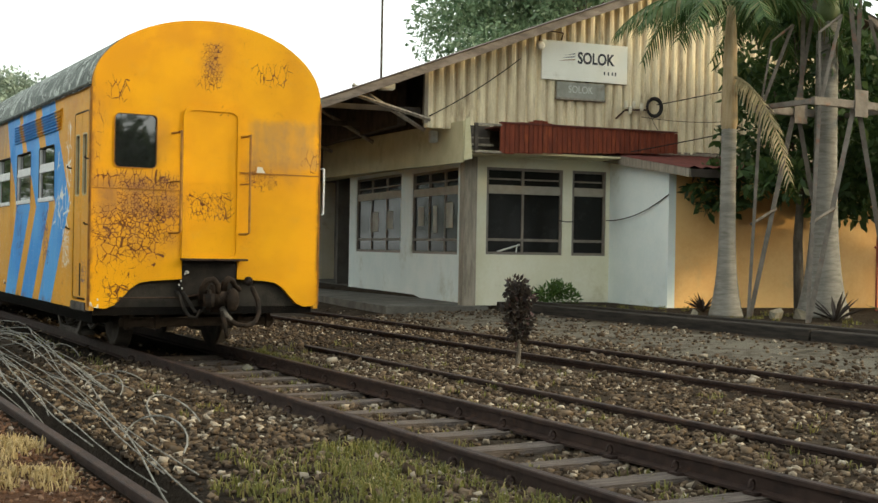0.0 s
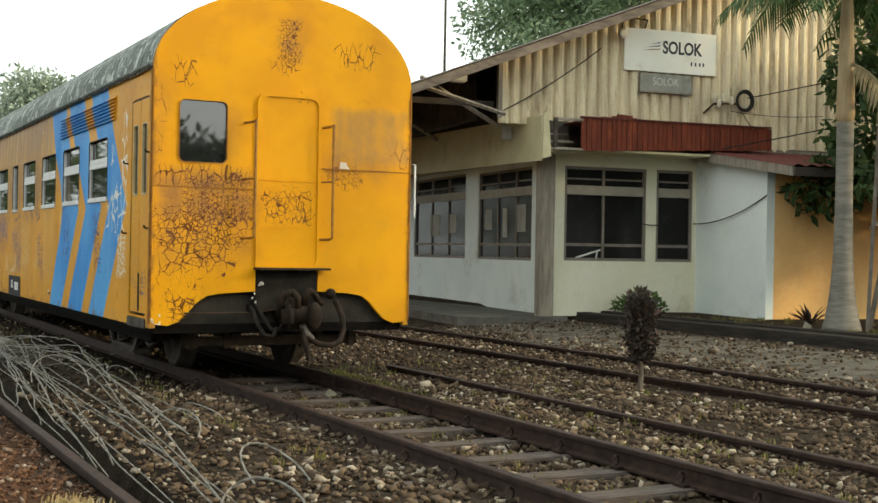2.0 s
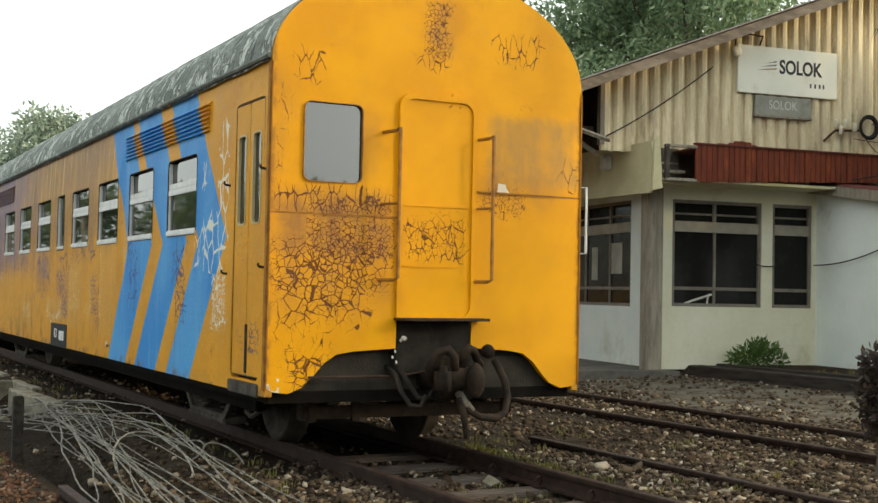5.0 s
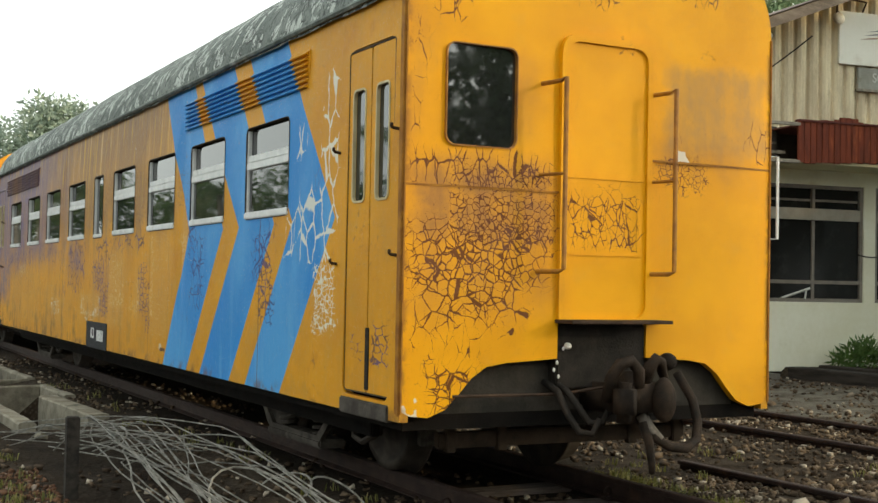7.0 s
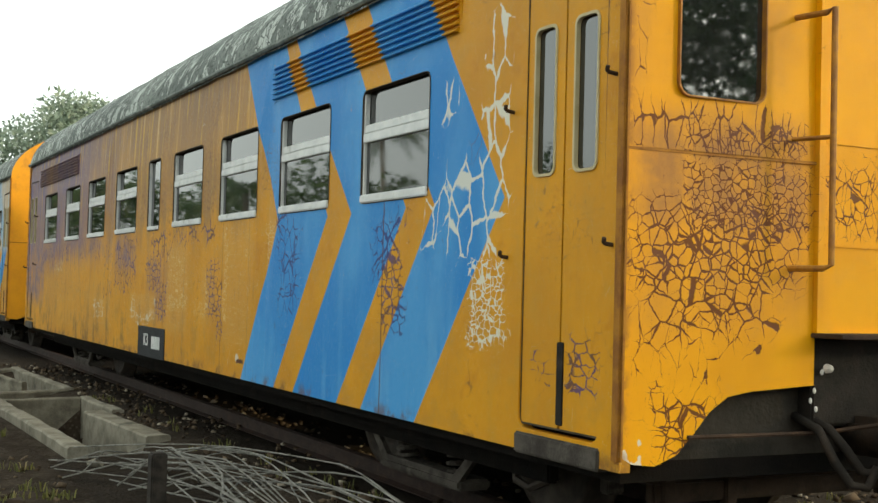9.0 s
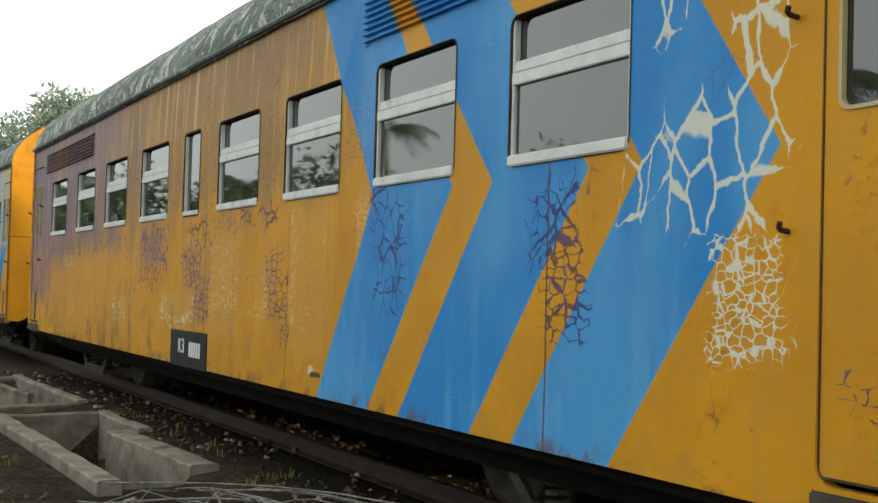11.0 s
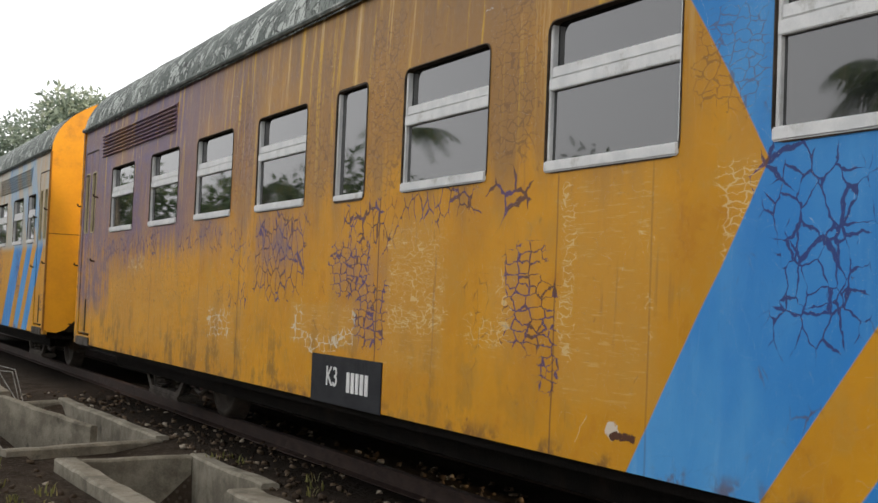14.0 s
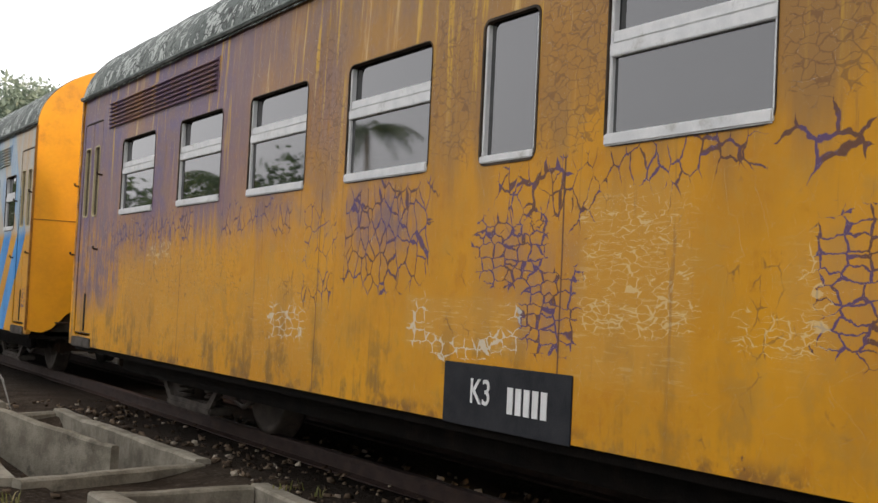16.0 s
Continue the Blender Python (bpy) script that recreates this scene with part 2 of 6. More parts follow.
    col = p.mix(p.most(p.f("MULTIPLY", faint, 0.5), p.f("MULTIPLY", few, 0.6)), col, (0.13, 0.065, 0.035))
    groove = p.mix(p.step(mott, 0.42, 0.56), (0.105, 0.048, 0.040), (0.085, 0.052, 0.150))
    col = p.mix(p.f("MULTIPLY", dark, 0.92), col, p.mix(p.f("MULTIPLY", stripe, 0.8), groove, (0.018, 0.040, 0.17)))
    if not second:
        pale_net = crackle(p, spots(0.07, (0.90, 1.48, 1.30, 1.80), (0.90, 1.10, 1.62, 2.42), (1.38, 1.56, 1.95, 2.16, 0.9), (1.52, 1.66, 1.32, 1.62, 0.8)), p.cells(6.2, co=p.scaled(0, 1.25, 0.75, wob)), 0.062, g_mid, 0.22, 0.95)
        pale_brick = crackle(p, spots(0.05, (7.05, 7.95, 0.76, 0.86, 0.95), (7.02, 7.14, 0.8, 1.0, 0.85), (7.80, 7.98, 0.8, 1.02, 0.85), (9.2, 9.7, 0.74, 0.96, 0.8)), brick, 0.065, g_hi, 0.22, 0.95)
        if lo < 1.0:
            pale_fine = crackle(p, spots(0.05, (0.88, 1.24, 0.90, 1.28)), p.cells(27, co=p.scaled(0, 0.8, 1.1, wob), rand=0.7), 0.075, g_hi, 0.22, 0.95)
            pale_net = p.f("MAXIMUM", pale_net, pale_fine)
        ticks = crackle(p, spots(0.05, (5.98, 6.70, 1.04, 1.46, 0.62), (6.25, 6.50, 0.90, 1.40, 0.75), (5.98, 6.70, 0.88, 1.04, 0.9), (5.44, 5.86, 0.88, 1.04, 0.8), (5.44, 5.52, 0.86, 1.26), (4.95, 5.06, 0.84, 1.56), (3.86, 4.12, 1.15, 1.58), (11.6, 12.3, 1.2, 1.38, 0.8), (4.42, 4.50, 0.90, 1.5, 0.6)), p.cells(25, co=p.scaled(0, 0.5, 1.5, wob), rand=0.7), 0.075, g_hi, 0.40, 1.15)
        ticks = p.f("MULTIPLY", ticks, p.f("SUBTRACT", 1.0, stripe))
        col = p.mix(p.f("MULTIPLY", p.most(pale_net, p.f("MULTIPLY", pale_brick, p.step(u, 2.0, 4.0, 0.9, 0.7))), 0.92), col, (0.66, 0.65, 0.55))
        col = p.mix(p.f("MULTIPLY", ticks, 0.62), col, (0.68, 0.52, 0.26))
    # thin dark runs below the windows
    run = p.f("MULTIPLY", p.step(p.noise(1.0, 4, 0.6, p.scaled(1, 26, 1.3)), 0.60, 0.66), p.step(p.noise(1.7, 4, 0.6), 0.45, 0.6))
    col = p.mix(p.f("MULTIPLY", p.f("MULTIPLY", run, 0.40), p.f("MULTIPLY", p.step(u, 2.5, 6.0, 0.2, 1.0), p.f("SUBTRACT", 1.0, stripe))), col, (0.19, 0.10, 0.05))
    # panel joints, rust along them, chips
    ju = p.f("ADD", u, p.f("MULTIPLY", warp, 0.05))
    joints = 0.0
    for a, w in ((2.19, 1.0), (4.46, 0.35), (5.08, 0.7), (6.78, 1.0), (9.06, 0.6), (11.4, 0.6)):
        joints = p.f("MAXIMUM", joints, p.f("MULTIPLY", p.step(p.f("ABSOLUTE", p.f("SUBTRACT", ju, a)), 0.008, 0.003), w))
    joints = p.f("MULTIPLY", joints, p.step(v, 1.62, 1.58))
    col = p.mix(p.f("MULTIPLY", joints, p.step(streak, 0.3, 0.6, 0.5, 0.95)), col, (0.085, 0.040, 0.035))
    chip = p.f("MULTIPLY", p.step(p.noise(7.5, 6, 0.7), 0.66, 0.71), p.step(v, 1.2, 0.5, 0.35, 1.0))
    col = p.mix(chip, col, (0.16, 0.075, 0.04))
    col = p.mix(p.f("MULTIPLY", p.step(p.noise(13, 6, 0.7), 0.73, 0.76), 0.8), col, (0.62, 0.56, 0.45))
    edge_rust = p.f("MULTIPLY", p.step(v, 0.56, 0.48), p.step(p.noise(4.5, 6, 0.7), 0.50, 0.62))
    col = p.mix(p.f("MULTIPLY", edge_rust, 0.7), col, (0.13, 0.065, 0.03))
    if not second:
        rag = p.f("MULTIPLY", p.f("SUBTRACT", p.noise(24, 4, 0.7), 0.5), 0.10)
        spot = lambda a, b, sx, sz: p.f("ADD", rag, p.f("SQRT", p.f("ADD", p.f("POWER", p.f("DIVIDE", p.f("SUBTRACT", u, a), sx), 2.0), p.f("POWER", p.f("DIVIDE", p.f("SUBTRACT", v, b), sz), 2.0))))
        col = p.mix(p.step(spot(4.66, 0.61, 1.0, 0.9), 0.042, 0.034), col, (0.58, 0.50, 0.40))
        col = p.mix(p.most(p.step(spot(4.64, 0.59, 1.3, 0.6), 0.030, 0.024), p.step(spot(4.55, 0.59, 1.2, 0.5), 0.036, 0.028)), col, (0.085, 0.035, 0.02))
    p.bump(p.f("ADD", p.f("MULTIPLY", p.noise(38, 4), 0.12), p.f("MULTIPLY", p.noise(1.3, 5, 0.6), 0.9)), 0.35, 0.012)
    return p.done(col, p.step(fine, 0.2, 0.8, 0.42, 0.62), 0.0, 0.17)


def coach_end_paint(name):
    p = Paint(name)
    u, _, v = p.axes()
    warp = p.f("MULTIPLY", p.f("SUBTRACT", p.noise(3.2, 5, 0.6), 0.5), 0.30)
    uw, vw = p.f("ADD", u, warp), p.f("ADD", v, p.f("MULTIPLY", p.f("SUBTRACT", p.noise(4.1, 4, 0.6), 0.5), 0.25))
    fine, big, mott = p.noise(40, 4), p.noise(1.4, 5, 0.6), p.noise(6.0, 6, 0.7)
    streak = p.noise(1.0, 4, 0.6, p.scaled(7, 1, 0.9))
    spots = lambda soft, *rects: p.patches(uw, vw, soft, rects)
    col = p.mix(p.step(big, 0.35, 0.65), (0.76, 0.350, 0.001), (0.66, 0.290, 0.002))
    col = p.mix(p.f("MULTIPLY", p.step(mott, 0.55, 0.68), 0.25), col, (0.60, 0.30, 0.03))
    stain = spots(0.12, (-1.22, -0.33, 1.38, 1.86, 1.0), (-1.22, -0.5, 1.0, 1.5, 0.45), (-0.08, 0.10, 2.85, 3.25, 0.9), (-1.25, -1.08, 1.9, 2.7, 0.45), (-0.60, -0.46, 1.95, 2.40, 0.55), (0.36, 1.0, 1.86, 2.02, 0.7), (-0.48, -0.34, 1.05, 1.75, 0.6))
    bleach = p.patch(uw, vw, 0.42, 1.19, 1.98, 2.48, 0.06)
    grit = p.step(p.f("ADD", p.f("MULTIPLY", streak, 0.5), p.f("MULTIPLY", mott, 0.5)), 0.34, 0.62, 0.35, 0.95)
    col = p.mix(p.f("MULTIPLY", p.f("MULTIPLY", bleach, grit), 0.95), col, (0.40, 0.215, 0.060))
    col = p.mix(p.f("MULTIPLY", stain, grit), col, (0.30, 0.140, 0.042))
    rim = p.step(v, 2.6, 3.5)
    col = p.mix(p.f("MULTIPLY", p.f("MULTIPLY", rim, p.step(big, 0.45, 0.6)), 0.35), col, (0.55, 0.22, 0.01))
    flat = wobbled(p, 0.035, 15, 18, False)
    wide, mid, thin = p.cells(10.5, co=flat), p.cells(17, co=flat), p.cells(30, co=flat)
    tall = p.cells(11, co=p.scaled(1.5, 1, 0.6, flat))
    g_lo, g_mid, g_hi = p.noise(7, 3, 0.6), p.noise(13, 3, 0.6), p.noise(24, 3, 0.6)
    a = crackle(p, spots(0.10, (-1.18, -0.52, 0.98, 1.46), (-1.06, -0.76, 0.50, 0.76, 0.95)), wide, 0.046, g_lo, 0.05, 1.0)
    b = crackle(p, spots(0.09, (-1.20, -0.36, 1.18, 1.52), (-0.24, 0.20, 1.44, 1.72, 0.62), (-1.1, -0.75, 0.46, 0.74, 0.8), (-1.0, -0.55, 1.0, 1.2, 0.7)), mid, 0.060, g_mid, 0.10, 1.0)
    c = crackle(p, spots(0.06, (-0.95, -0.34, 1.40, 1.68), (-0.98, -0.36, 1.70, 1.82, 0.9), (-0.12, 0.10, 2.84, 3.26, 0.9), (0.36, 0.75, 1.76, 1.96, 0.7)), thin, 0.085, g_hi, 0.15, 1.0)
    d = crackle(p, spots(0.06, (-1.20, -0.36, 1.70, 1.90, 0.95), (0.42, 0.88, 2.86, 3.10, 0.85), (1.02, 1.2, 1.92, 2.2, 0.85), (-1.08, -0.85, 2.58, 2.82, 0.85), (-0.28, 0.26, 1.40, 1.70, 0.68), (-1.2, -0.7, 0.8, 1.1, 0.55), (-1.22, -1.1, 1.8, 2.6, 0.55), (-0.2, 0.15, 2.75, 2.95, 0.7)), tall, 0.050, g_mid, 0.25, 1.1)
    e = p.f("MULTIPLY", p.step(thin, 0.05, 0.02), p.step(p.noise(3.4, 5, 0.7), 0.64, 0.68))
    dark = p.most(a, b, c, d, p.f("MULTIPLY", e, 0.7))
    col = p.mix(p.f("MULTIPLY", dark, 0.93), col, p.mix(p.step(mott, 0.45, 0.60), (0.095, 0.026, 0.008), (0.105, 0.036, 0.022)))
    chip = p.step(p.noise(8, 6, 0.7), 0.70, 0.74)
    col = p.mix(p.f("MULTIPLY", chip, 0.8), col, (0.20, 0.085, 0.02))
    bare = p.most(p.patch(uw, vw, 0.52, 0.60, 1.90, 1.98, 0.02), p.f("MULTIPLY", p.patch(u, v, -1.27, -1.14, 0.44, 0.60, 0.03), p.step(g_lo, 0.42, 0.55)))
    col = p.mix(p.step(bare, 0.4, 0.6), col, (0.62, 0.55, 0.45))
    hem = p.f("MULTIPLY", p.step(p.f("ABSOLUTE", u), 1.19, 1.235), p.step(mott, 0.42, 0.56))
    col = p.mix(p.f("MULTIPLY", hem, 0.7), col, (0.20, 0.085, 0.025))
    p.bump(p.f("ADD", p.f("MULTIPLY", dark, -1.0), p.f("ADD", p.f("MULTIPLY", fine, 0.10), p.f("MULTIPLY", big, 1.2))), 0.35, 0.012)
    return p.done(col, p.step(fine, 0.2, 0.8, 0.45, 0.65), 0.0, 0.18)


def glass_dark(name, tint=(0.012, 0.014, 0.015), rough=0.04, ior=1.85):
    p = Paint(name)
    grime = p.noise(6, 5, 0.6)
    p.b.inputs["IOR"].default_value = ior
    return p.done(p.mix(p.step(grime, 0.5, 0.8), tint, tuple(c * 1.5 + 0.004 for c in tint)), p.step(grime, 0.4, 0.8, rough, rough + 0.03), 0.0, 0.6 if ior > 1.5 else 0.2)


def leaf_mat(name, a, b, c):
    p = Paint(name)
    r = p.island()
    col = p.mix(p.step(r, 0.0, 0.8), a, b)
    col = p.mix(p.step(r, 0.86, 0.95), col, c)
    p.b.inputs["Transmission Weight"].default_value = 0.0
    tr = p.n.new("ShaderNodeBsdfTranslucent")
    p.put(tr.inputs["Color"], col)
    p.done(col, 0.55, 0.0, 0.3)
    ms = p.n.new("ShaderNodeMixShader")
    ms.inputs[0].default_value = 0.35
    p.l.new(p.b.outputs[0], ms.inputs[1])
    p.l.new(tr.outputs[0], ms.inputs[2])
    p.l.new(ms.outputs[0], p.n["Material Output"].inputs["Surface"])
    return p.m


SIDE = [(coach_side_paint("coach_side_paint_front", 0.0, 4.09), 0.0, 4.09), (coach_side_paint("coach_side_paint_middle", 4.09, 9.03), 4.09, 9.03), (coach_side_paint("coach_side_paint_rear", 9.03, 14.48), 9.03, 14.48)]
SIDE2 = [(coach_side_paint("second_coach_side_paint", 0.0, 14.48, True), 0.0, 14.48)]
END = coach_end_paint("coach_end_paint")
END_PLAIN = worn("plain_orange_end_paint", (0.74, 0.33, 0.004), (0.64, 0.28, 0.008), 2.0, 0.45, c3=(0.40, 0.17, 0.02), bump=0.15)


def roof_paint():
    """Grey-green coating that flakes off in pale upright scraps with dark rims."""
    p = Paint("flaking_roof_coating")
    co = p.scaled(2.0, 5.0, 3.4)
    a, b, fine = p.noise(1.5, 6, 0.68, co), p.noise(0.7, 4, 0.6), p.noise(40, 4)
    scrap = p.cells(3.2, co=p.scaled(1.6, 3.2, 2.6))
    col = p.mix(p.step(b, 0.35, 0.65), (0.115, 0.135, 0.122), (0.21, 0.235, 0.21))
    col = p.mix(p.f("MULTIPLY", p.step(fine, 0.45, 0.65), 0.4), col, (0.10, 0.115, 0.10))
    fl = p.f("MULTIPLY", p.step(a, 0.515, 0.54), p.step(p.noise(9, 4, 0.6), 0.38, 0.46))
    rim = p.f("MULTIPLY", p.step(a, 0.46, 0.50), p.step(a, 0.53, 0.515))
    col = p.mix(p.f("MULTIPLY", rim, 0.7), col, (0.05, 0.058, 0.052))
    col = p.mix(p.f("MULTIPLY", fl, 0.9), col, (0.47, 0.50, 0.46))
    col = p.mix(p.f("MULTIPLY", p.step(scrap, 0.05, 0.015), p.step(a, 0.42, 0.5)), col, (0.045, 0.05, 0.045))
    col = p.mix(p.step(a, 0.41, 0.36), col, (0.05, 0.055, 0.05))
    p.bump(p.f("ADD", p.step(p.noise(1.5, 6, 0.68, co), 0.50, 0.55), p.f("MULTIPLY", p.noise(40, 4), 0.3)), 0.6, 0.02)
    return p.done(col, 0.85)


ROOF_COAT = roof_paint()
ROOF_GREY = worn("peeling_roof_paint", (0.085, 0.10, 0.09), (0.20, 0.22, 0.20), 4.0, 0.85, c3=(0.52, 0.54, 0.50), bump=0.8)
ALU = worn("dull_aluminium", (0.56, 0.57, 0.56), (0.68, 0.68, 0.66), 9, 0.5, 0.1, c3=(0.35, 0.34, 0.30), bump=0.1)
GASKET = worn("black_rubber_gasket", (0.035, 0.028, 0.022), (0.085, 0.062, 0.042), 9, 0.8)
GLASS = glass_dark("coach_window_glass", (0.012, 0.013, 0.013), 0.02)
GLASS_B = glass_dark("station_window_glass", (0.014, 0.014, 0.013), 0.10, 1.38)
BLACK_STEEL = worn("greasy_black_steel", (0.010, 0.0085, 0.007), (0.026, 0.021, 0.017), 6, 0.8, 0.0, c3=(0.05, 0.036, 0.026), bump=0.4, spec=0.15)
# blacker copy of the steel above, with under-coach shadow in its colour
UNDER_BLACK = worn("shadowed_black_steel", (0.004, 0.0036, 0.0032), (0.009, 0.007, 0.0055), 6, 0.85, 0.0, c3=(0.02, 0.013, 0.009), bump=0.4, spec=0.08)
HEADSTOCK = worn("oily_dark_grey_plate", (0.022, 0.019, 0.015), (0.045, 0.038, 0.03), 4, 0.75, 0.0, c3=(0.07, 0.055, 0.04), bump=0.4)
DUSTY_STEEL = worn("dusty_grey_brown_steel", (0.035, 0.029, 0.024), (0.085, 0.074, 0.062), 7, 0.85, 0.0, c3=(0.13, 0.115, 0.095), bump=0.5)
RUST_STEEL = worn("rusty_brown_steel", (0.035, 0.022, 0.015), (0.07, 0.043, 0.028), 7, 0.8, 0.0, c3=(0.14, 0.07, 0.035), bump=0.4)
WHEEL_STEEL = worn("wheel_steel", (0.025, 0.020, 0.016), (0.06, 0.048, 0.038), 8, 0.65, 0.1, c3=(0.06, 0.04, 0.03))
RAIL_STEEL = worn("rail_steel", (0.022, 0.014, 0.012), (0.045, 0.028, 0.022), 9, 0.65, 0.2, c3=(0.07, 0.036, 0.022), bump=0.3)
YELLOW_BAR = worn("yellow_brown_handrail_paint", (0.40, 0.165, 0.006), (0.22, 0.085, 0.012), 14, 0.6, c3=(0.12, 0.05, 0.02))
SLEEPER = worn("weathered_sleeper_wood", (0.065, 0.052, 0.045), (0.14, 0.115, 0.10), 6, 0.9, stretch=(0.6, 5, 5), bump=0.7)
CONCRETE = worn("old_concrete", (0.125, 0.110, 0.082), (0.245, 0.222, 0.172), 5, 0.9, c3=(0.055, 0.050, 0.038), bump=0.5)
PLATFORM = worn("platform_concrete", (0.085, 0.080, 0.070), (0.15, 0.14, 0.122), 2.5, 0.9, c3=(0.09, 0.08, 0.065), bump=0.5)
BEAM = worn("dark_timber_beam", (0.020, 0.017, 0.015), (0.045, 0.038, 0.031), 5, 0.9, stretch=(4, 0.5, 4), bump=0.6)
WALL_WHITE = worn("pale_blue_white_plaster", (0.70, 0.77, 0.75), (0.78, 0.83, 0.80), 1.3, 0.85, c3=(0.52, 0.54, 0.46), bump=0.15)
WALL_CREAM = worn("cream_plaster", (0.70, 0.67, 0.50), (0.78, 0.76, 0.62), 1.0, 0.85, c3=(0.50, 0.45, 0.27), bump=0.15)
WALL_OCHRE = worn("orange_ochre_plaster", (0.72, 0.42, 0.16), (0.80, 0.52, 0.22), 1.2, 0.85, c3=(0.55, 0.38, 0.18), bump=0.15)
CLADDING = worn("weathered_corrugated_sheet", (0.54, 0.455, 0.31), (0.78, 0.68, 0.47), 2.2, 0.8, c3=(0.24, 0.17, 0.10), bump=0.3, stretch=(2.2, 2.2, 0.5))
TIN = worn("rusty_roof_sheet", (0.13, 0.105, 0.095), (0.22, 0.18, 0.16), 2.0, 0.85, c3=(0.15, 0.075, 0.055), bump=0.4)
FASCIA_TAN = worn("tan_painted_board", (0.50, 0.46, 0.28), (0.60, 0.55, 0.36), 1.6, 0.8, c3=(0.38, 0.33, 0.20), bump=0.2)
RED_WOOD = worn("red_brown_board", (0.19, 0.045, 0.022), (0.11, 0.030, 0.018), 3, 0.7, c3=(0.34, 0.09, 0.03), stretch=(5, 5, 0.7), bump=0.4)
RED_TIN = worn("dull_red_roof_sheet", (0.105, 0.035, 0.03), (0.15, 0.05, 0.042), 3, 0.8, c3=(0.09, 0.05, 0.04))
GREY_WOOD = worn("grey_weathered_timber", (0.20, 0.175, 0.14), (0.33, 0.29, 0.235), 5, 0.9, stretch=(3, 3, 0.5), bump=0.5)
BARGE = worn("weathered_brown_barge_board", (0.10, 0.082, 0.068), (0.20, 0.165, 0.135), 3, 0.9, c3=(0.26, 0.225, 0.18), bump=0.5, stretch=(1, 3, 3))
DARK_WOOD = worn("dark_roof_timber", (0.05, 0.042, 0.036), (0.09, 0.075, 0.062), 4, 0.9)
FRAME_BROWN = worn("brown_grey_window_frame", (0.16, 0.135, 0.11), (0.22, 0.19, 0.155), 6, 0.6, c3=(0.12, 0.1, 0.08))
# plaster colour darkened for the shade in the rooms and porch recess
INTERIOR = worn("shade_darkened_plaster", (0.10, 0.095, 0.085), (0.15, 0.14, 0.125), 2, 0.9)
SIGN_WHITE = worn("cream_sign_paint", (0.78, 0.76, 0.65), (0.83, 0.81, 0.71), 2, 0.6, c3=(0.62, 0.58, 0.46), bump=0.05)
SIGN_GREY = worn("faded_grey_board", (0.24, 0.24, 0.20), (0.33, 0.325, 0.28), 5, 0.8, c3=(0.18, 0.15, 0.11))
INK = worn("dark_grey_lettering", (0.045, 0.047, 0.05), (0.065, 0.066, 0.07), 9, 0.7)
PALE_INK = worn("faded_white_lettering", (0.46, 0.46, 0.42), (0.60, 0.60, 0.55), 9, 0.7)
PLATE_BLACK = worn("black_number_plate_paint", (0.014, 0.015, 0.018), (0.026, 0.027, 0.03), 9, 0.6, c3=(0.035, 0.036, 0.04), spec=0.12)
PLATE_WHITE = worn("white_stencil_paint", (0.60, 0.60, 0.58), (0.72, 0.72, 0.70), 14, 0.6)
PORCELAIN = worn("cream_porcelain", (0.62, 0.56, 0.44), (0.70, 0.64, 0.5), 9, 0.3)
CABLE = worn("black_cable", (0.02, 0.018, 0.016), (0.035, 0.03, 0.028), 9, 0.7)
ROD = worn("grey_weathered_wire_rod", (0.10, 0.093, 0.08), (0.235, 0.225, 0.20), 12, 0.8)
BARK = worn("grey_tree_bark", (0.085, 0.07, 0.055), (0.15, 0.13, 0.105), 6, 0.95, stretch=(3, 3, 0.7), bump=0.7)
PALM_BARK = worn("pale_ringed_palm_bark", (0.15, 0.14, 0.12), (0.235, 0.22, 0.19), 4, 0.9, c3=(0.13, 0.12, 0.09), stretch=(1, 1, 5), bump=0.5)
PALM_GREEN = worn("green_palm_crownshaft", (0.07, 0.11, 0.03), (0.12, 0.15, 0.05), 4, 0.6)
PALM_SHEATH = worn("tan_palm_sheath", (0.30, 0.22, 0.12), (0.40, 0.31, 0.19), 4, 0.7, c3=(0.20, 0.16, 0.09), stretch=(4, 4, 0.6), bump=0.4)
PALM_LEAF = leaf_mat("palm_leaflet", (0.035, 0.075, 0.02), (0.075, 0.12, 0.035), (0.16, 0.15, 0.06))
DRY_LEAF = leaf_mat("dry_palm_frond", (0.24, 0.19, 0.10), (0.34, 0.28, 0.16), (0.2, 0.18, 0.08))
TREE_LEAF = leaf_mat("tree_leaf", (0.030, 0.062, 0.020), (0.060, 0.105, 0.030), (0.10, 0.14, 0.045))
# distance haze mixed into the leaf colours of the far trees
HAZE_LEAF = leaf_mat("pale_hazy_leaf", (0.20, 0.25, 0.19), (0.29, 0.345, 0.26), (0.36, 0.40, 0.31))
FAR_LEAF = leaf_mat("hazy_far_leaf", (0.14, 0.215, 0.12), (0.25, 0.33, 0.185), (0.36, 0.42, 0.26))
SHRUB_LEAF = leaf_mat("dark_croton_leaf", (0.030, 0.022, 0.020), (0.055, 0.042, 0.030), (0.10, 0.055, 0.05))
BRIGHT_LEAF = leaf_mat("fresh_green_leaf", (0.06, 0.115, 0.025), (0.10, 0.17, 0.04), (0.14, 0.2, 0.06))
GRASS_LEAF = leaf_mat("grass_blade", (0.10, 0.105, 0.026), (0.18, 0.165, 0.045), (0.27, 0.22, 0.09))
STRAW = leaf_mat("dry_straw", (0.32, 0.235, 0.10), (0.44, 0.34, 0.17), (0.22, 0.15, 0.06))
PINK_BAR = worn("red_fence_paint", (0.36, 0.085, 0.06), (0.45, 0.12, 0.09), 8, 0.7)
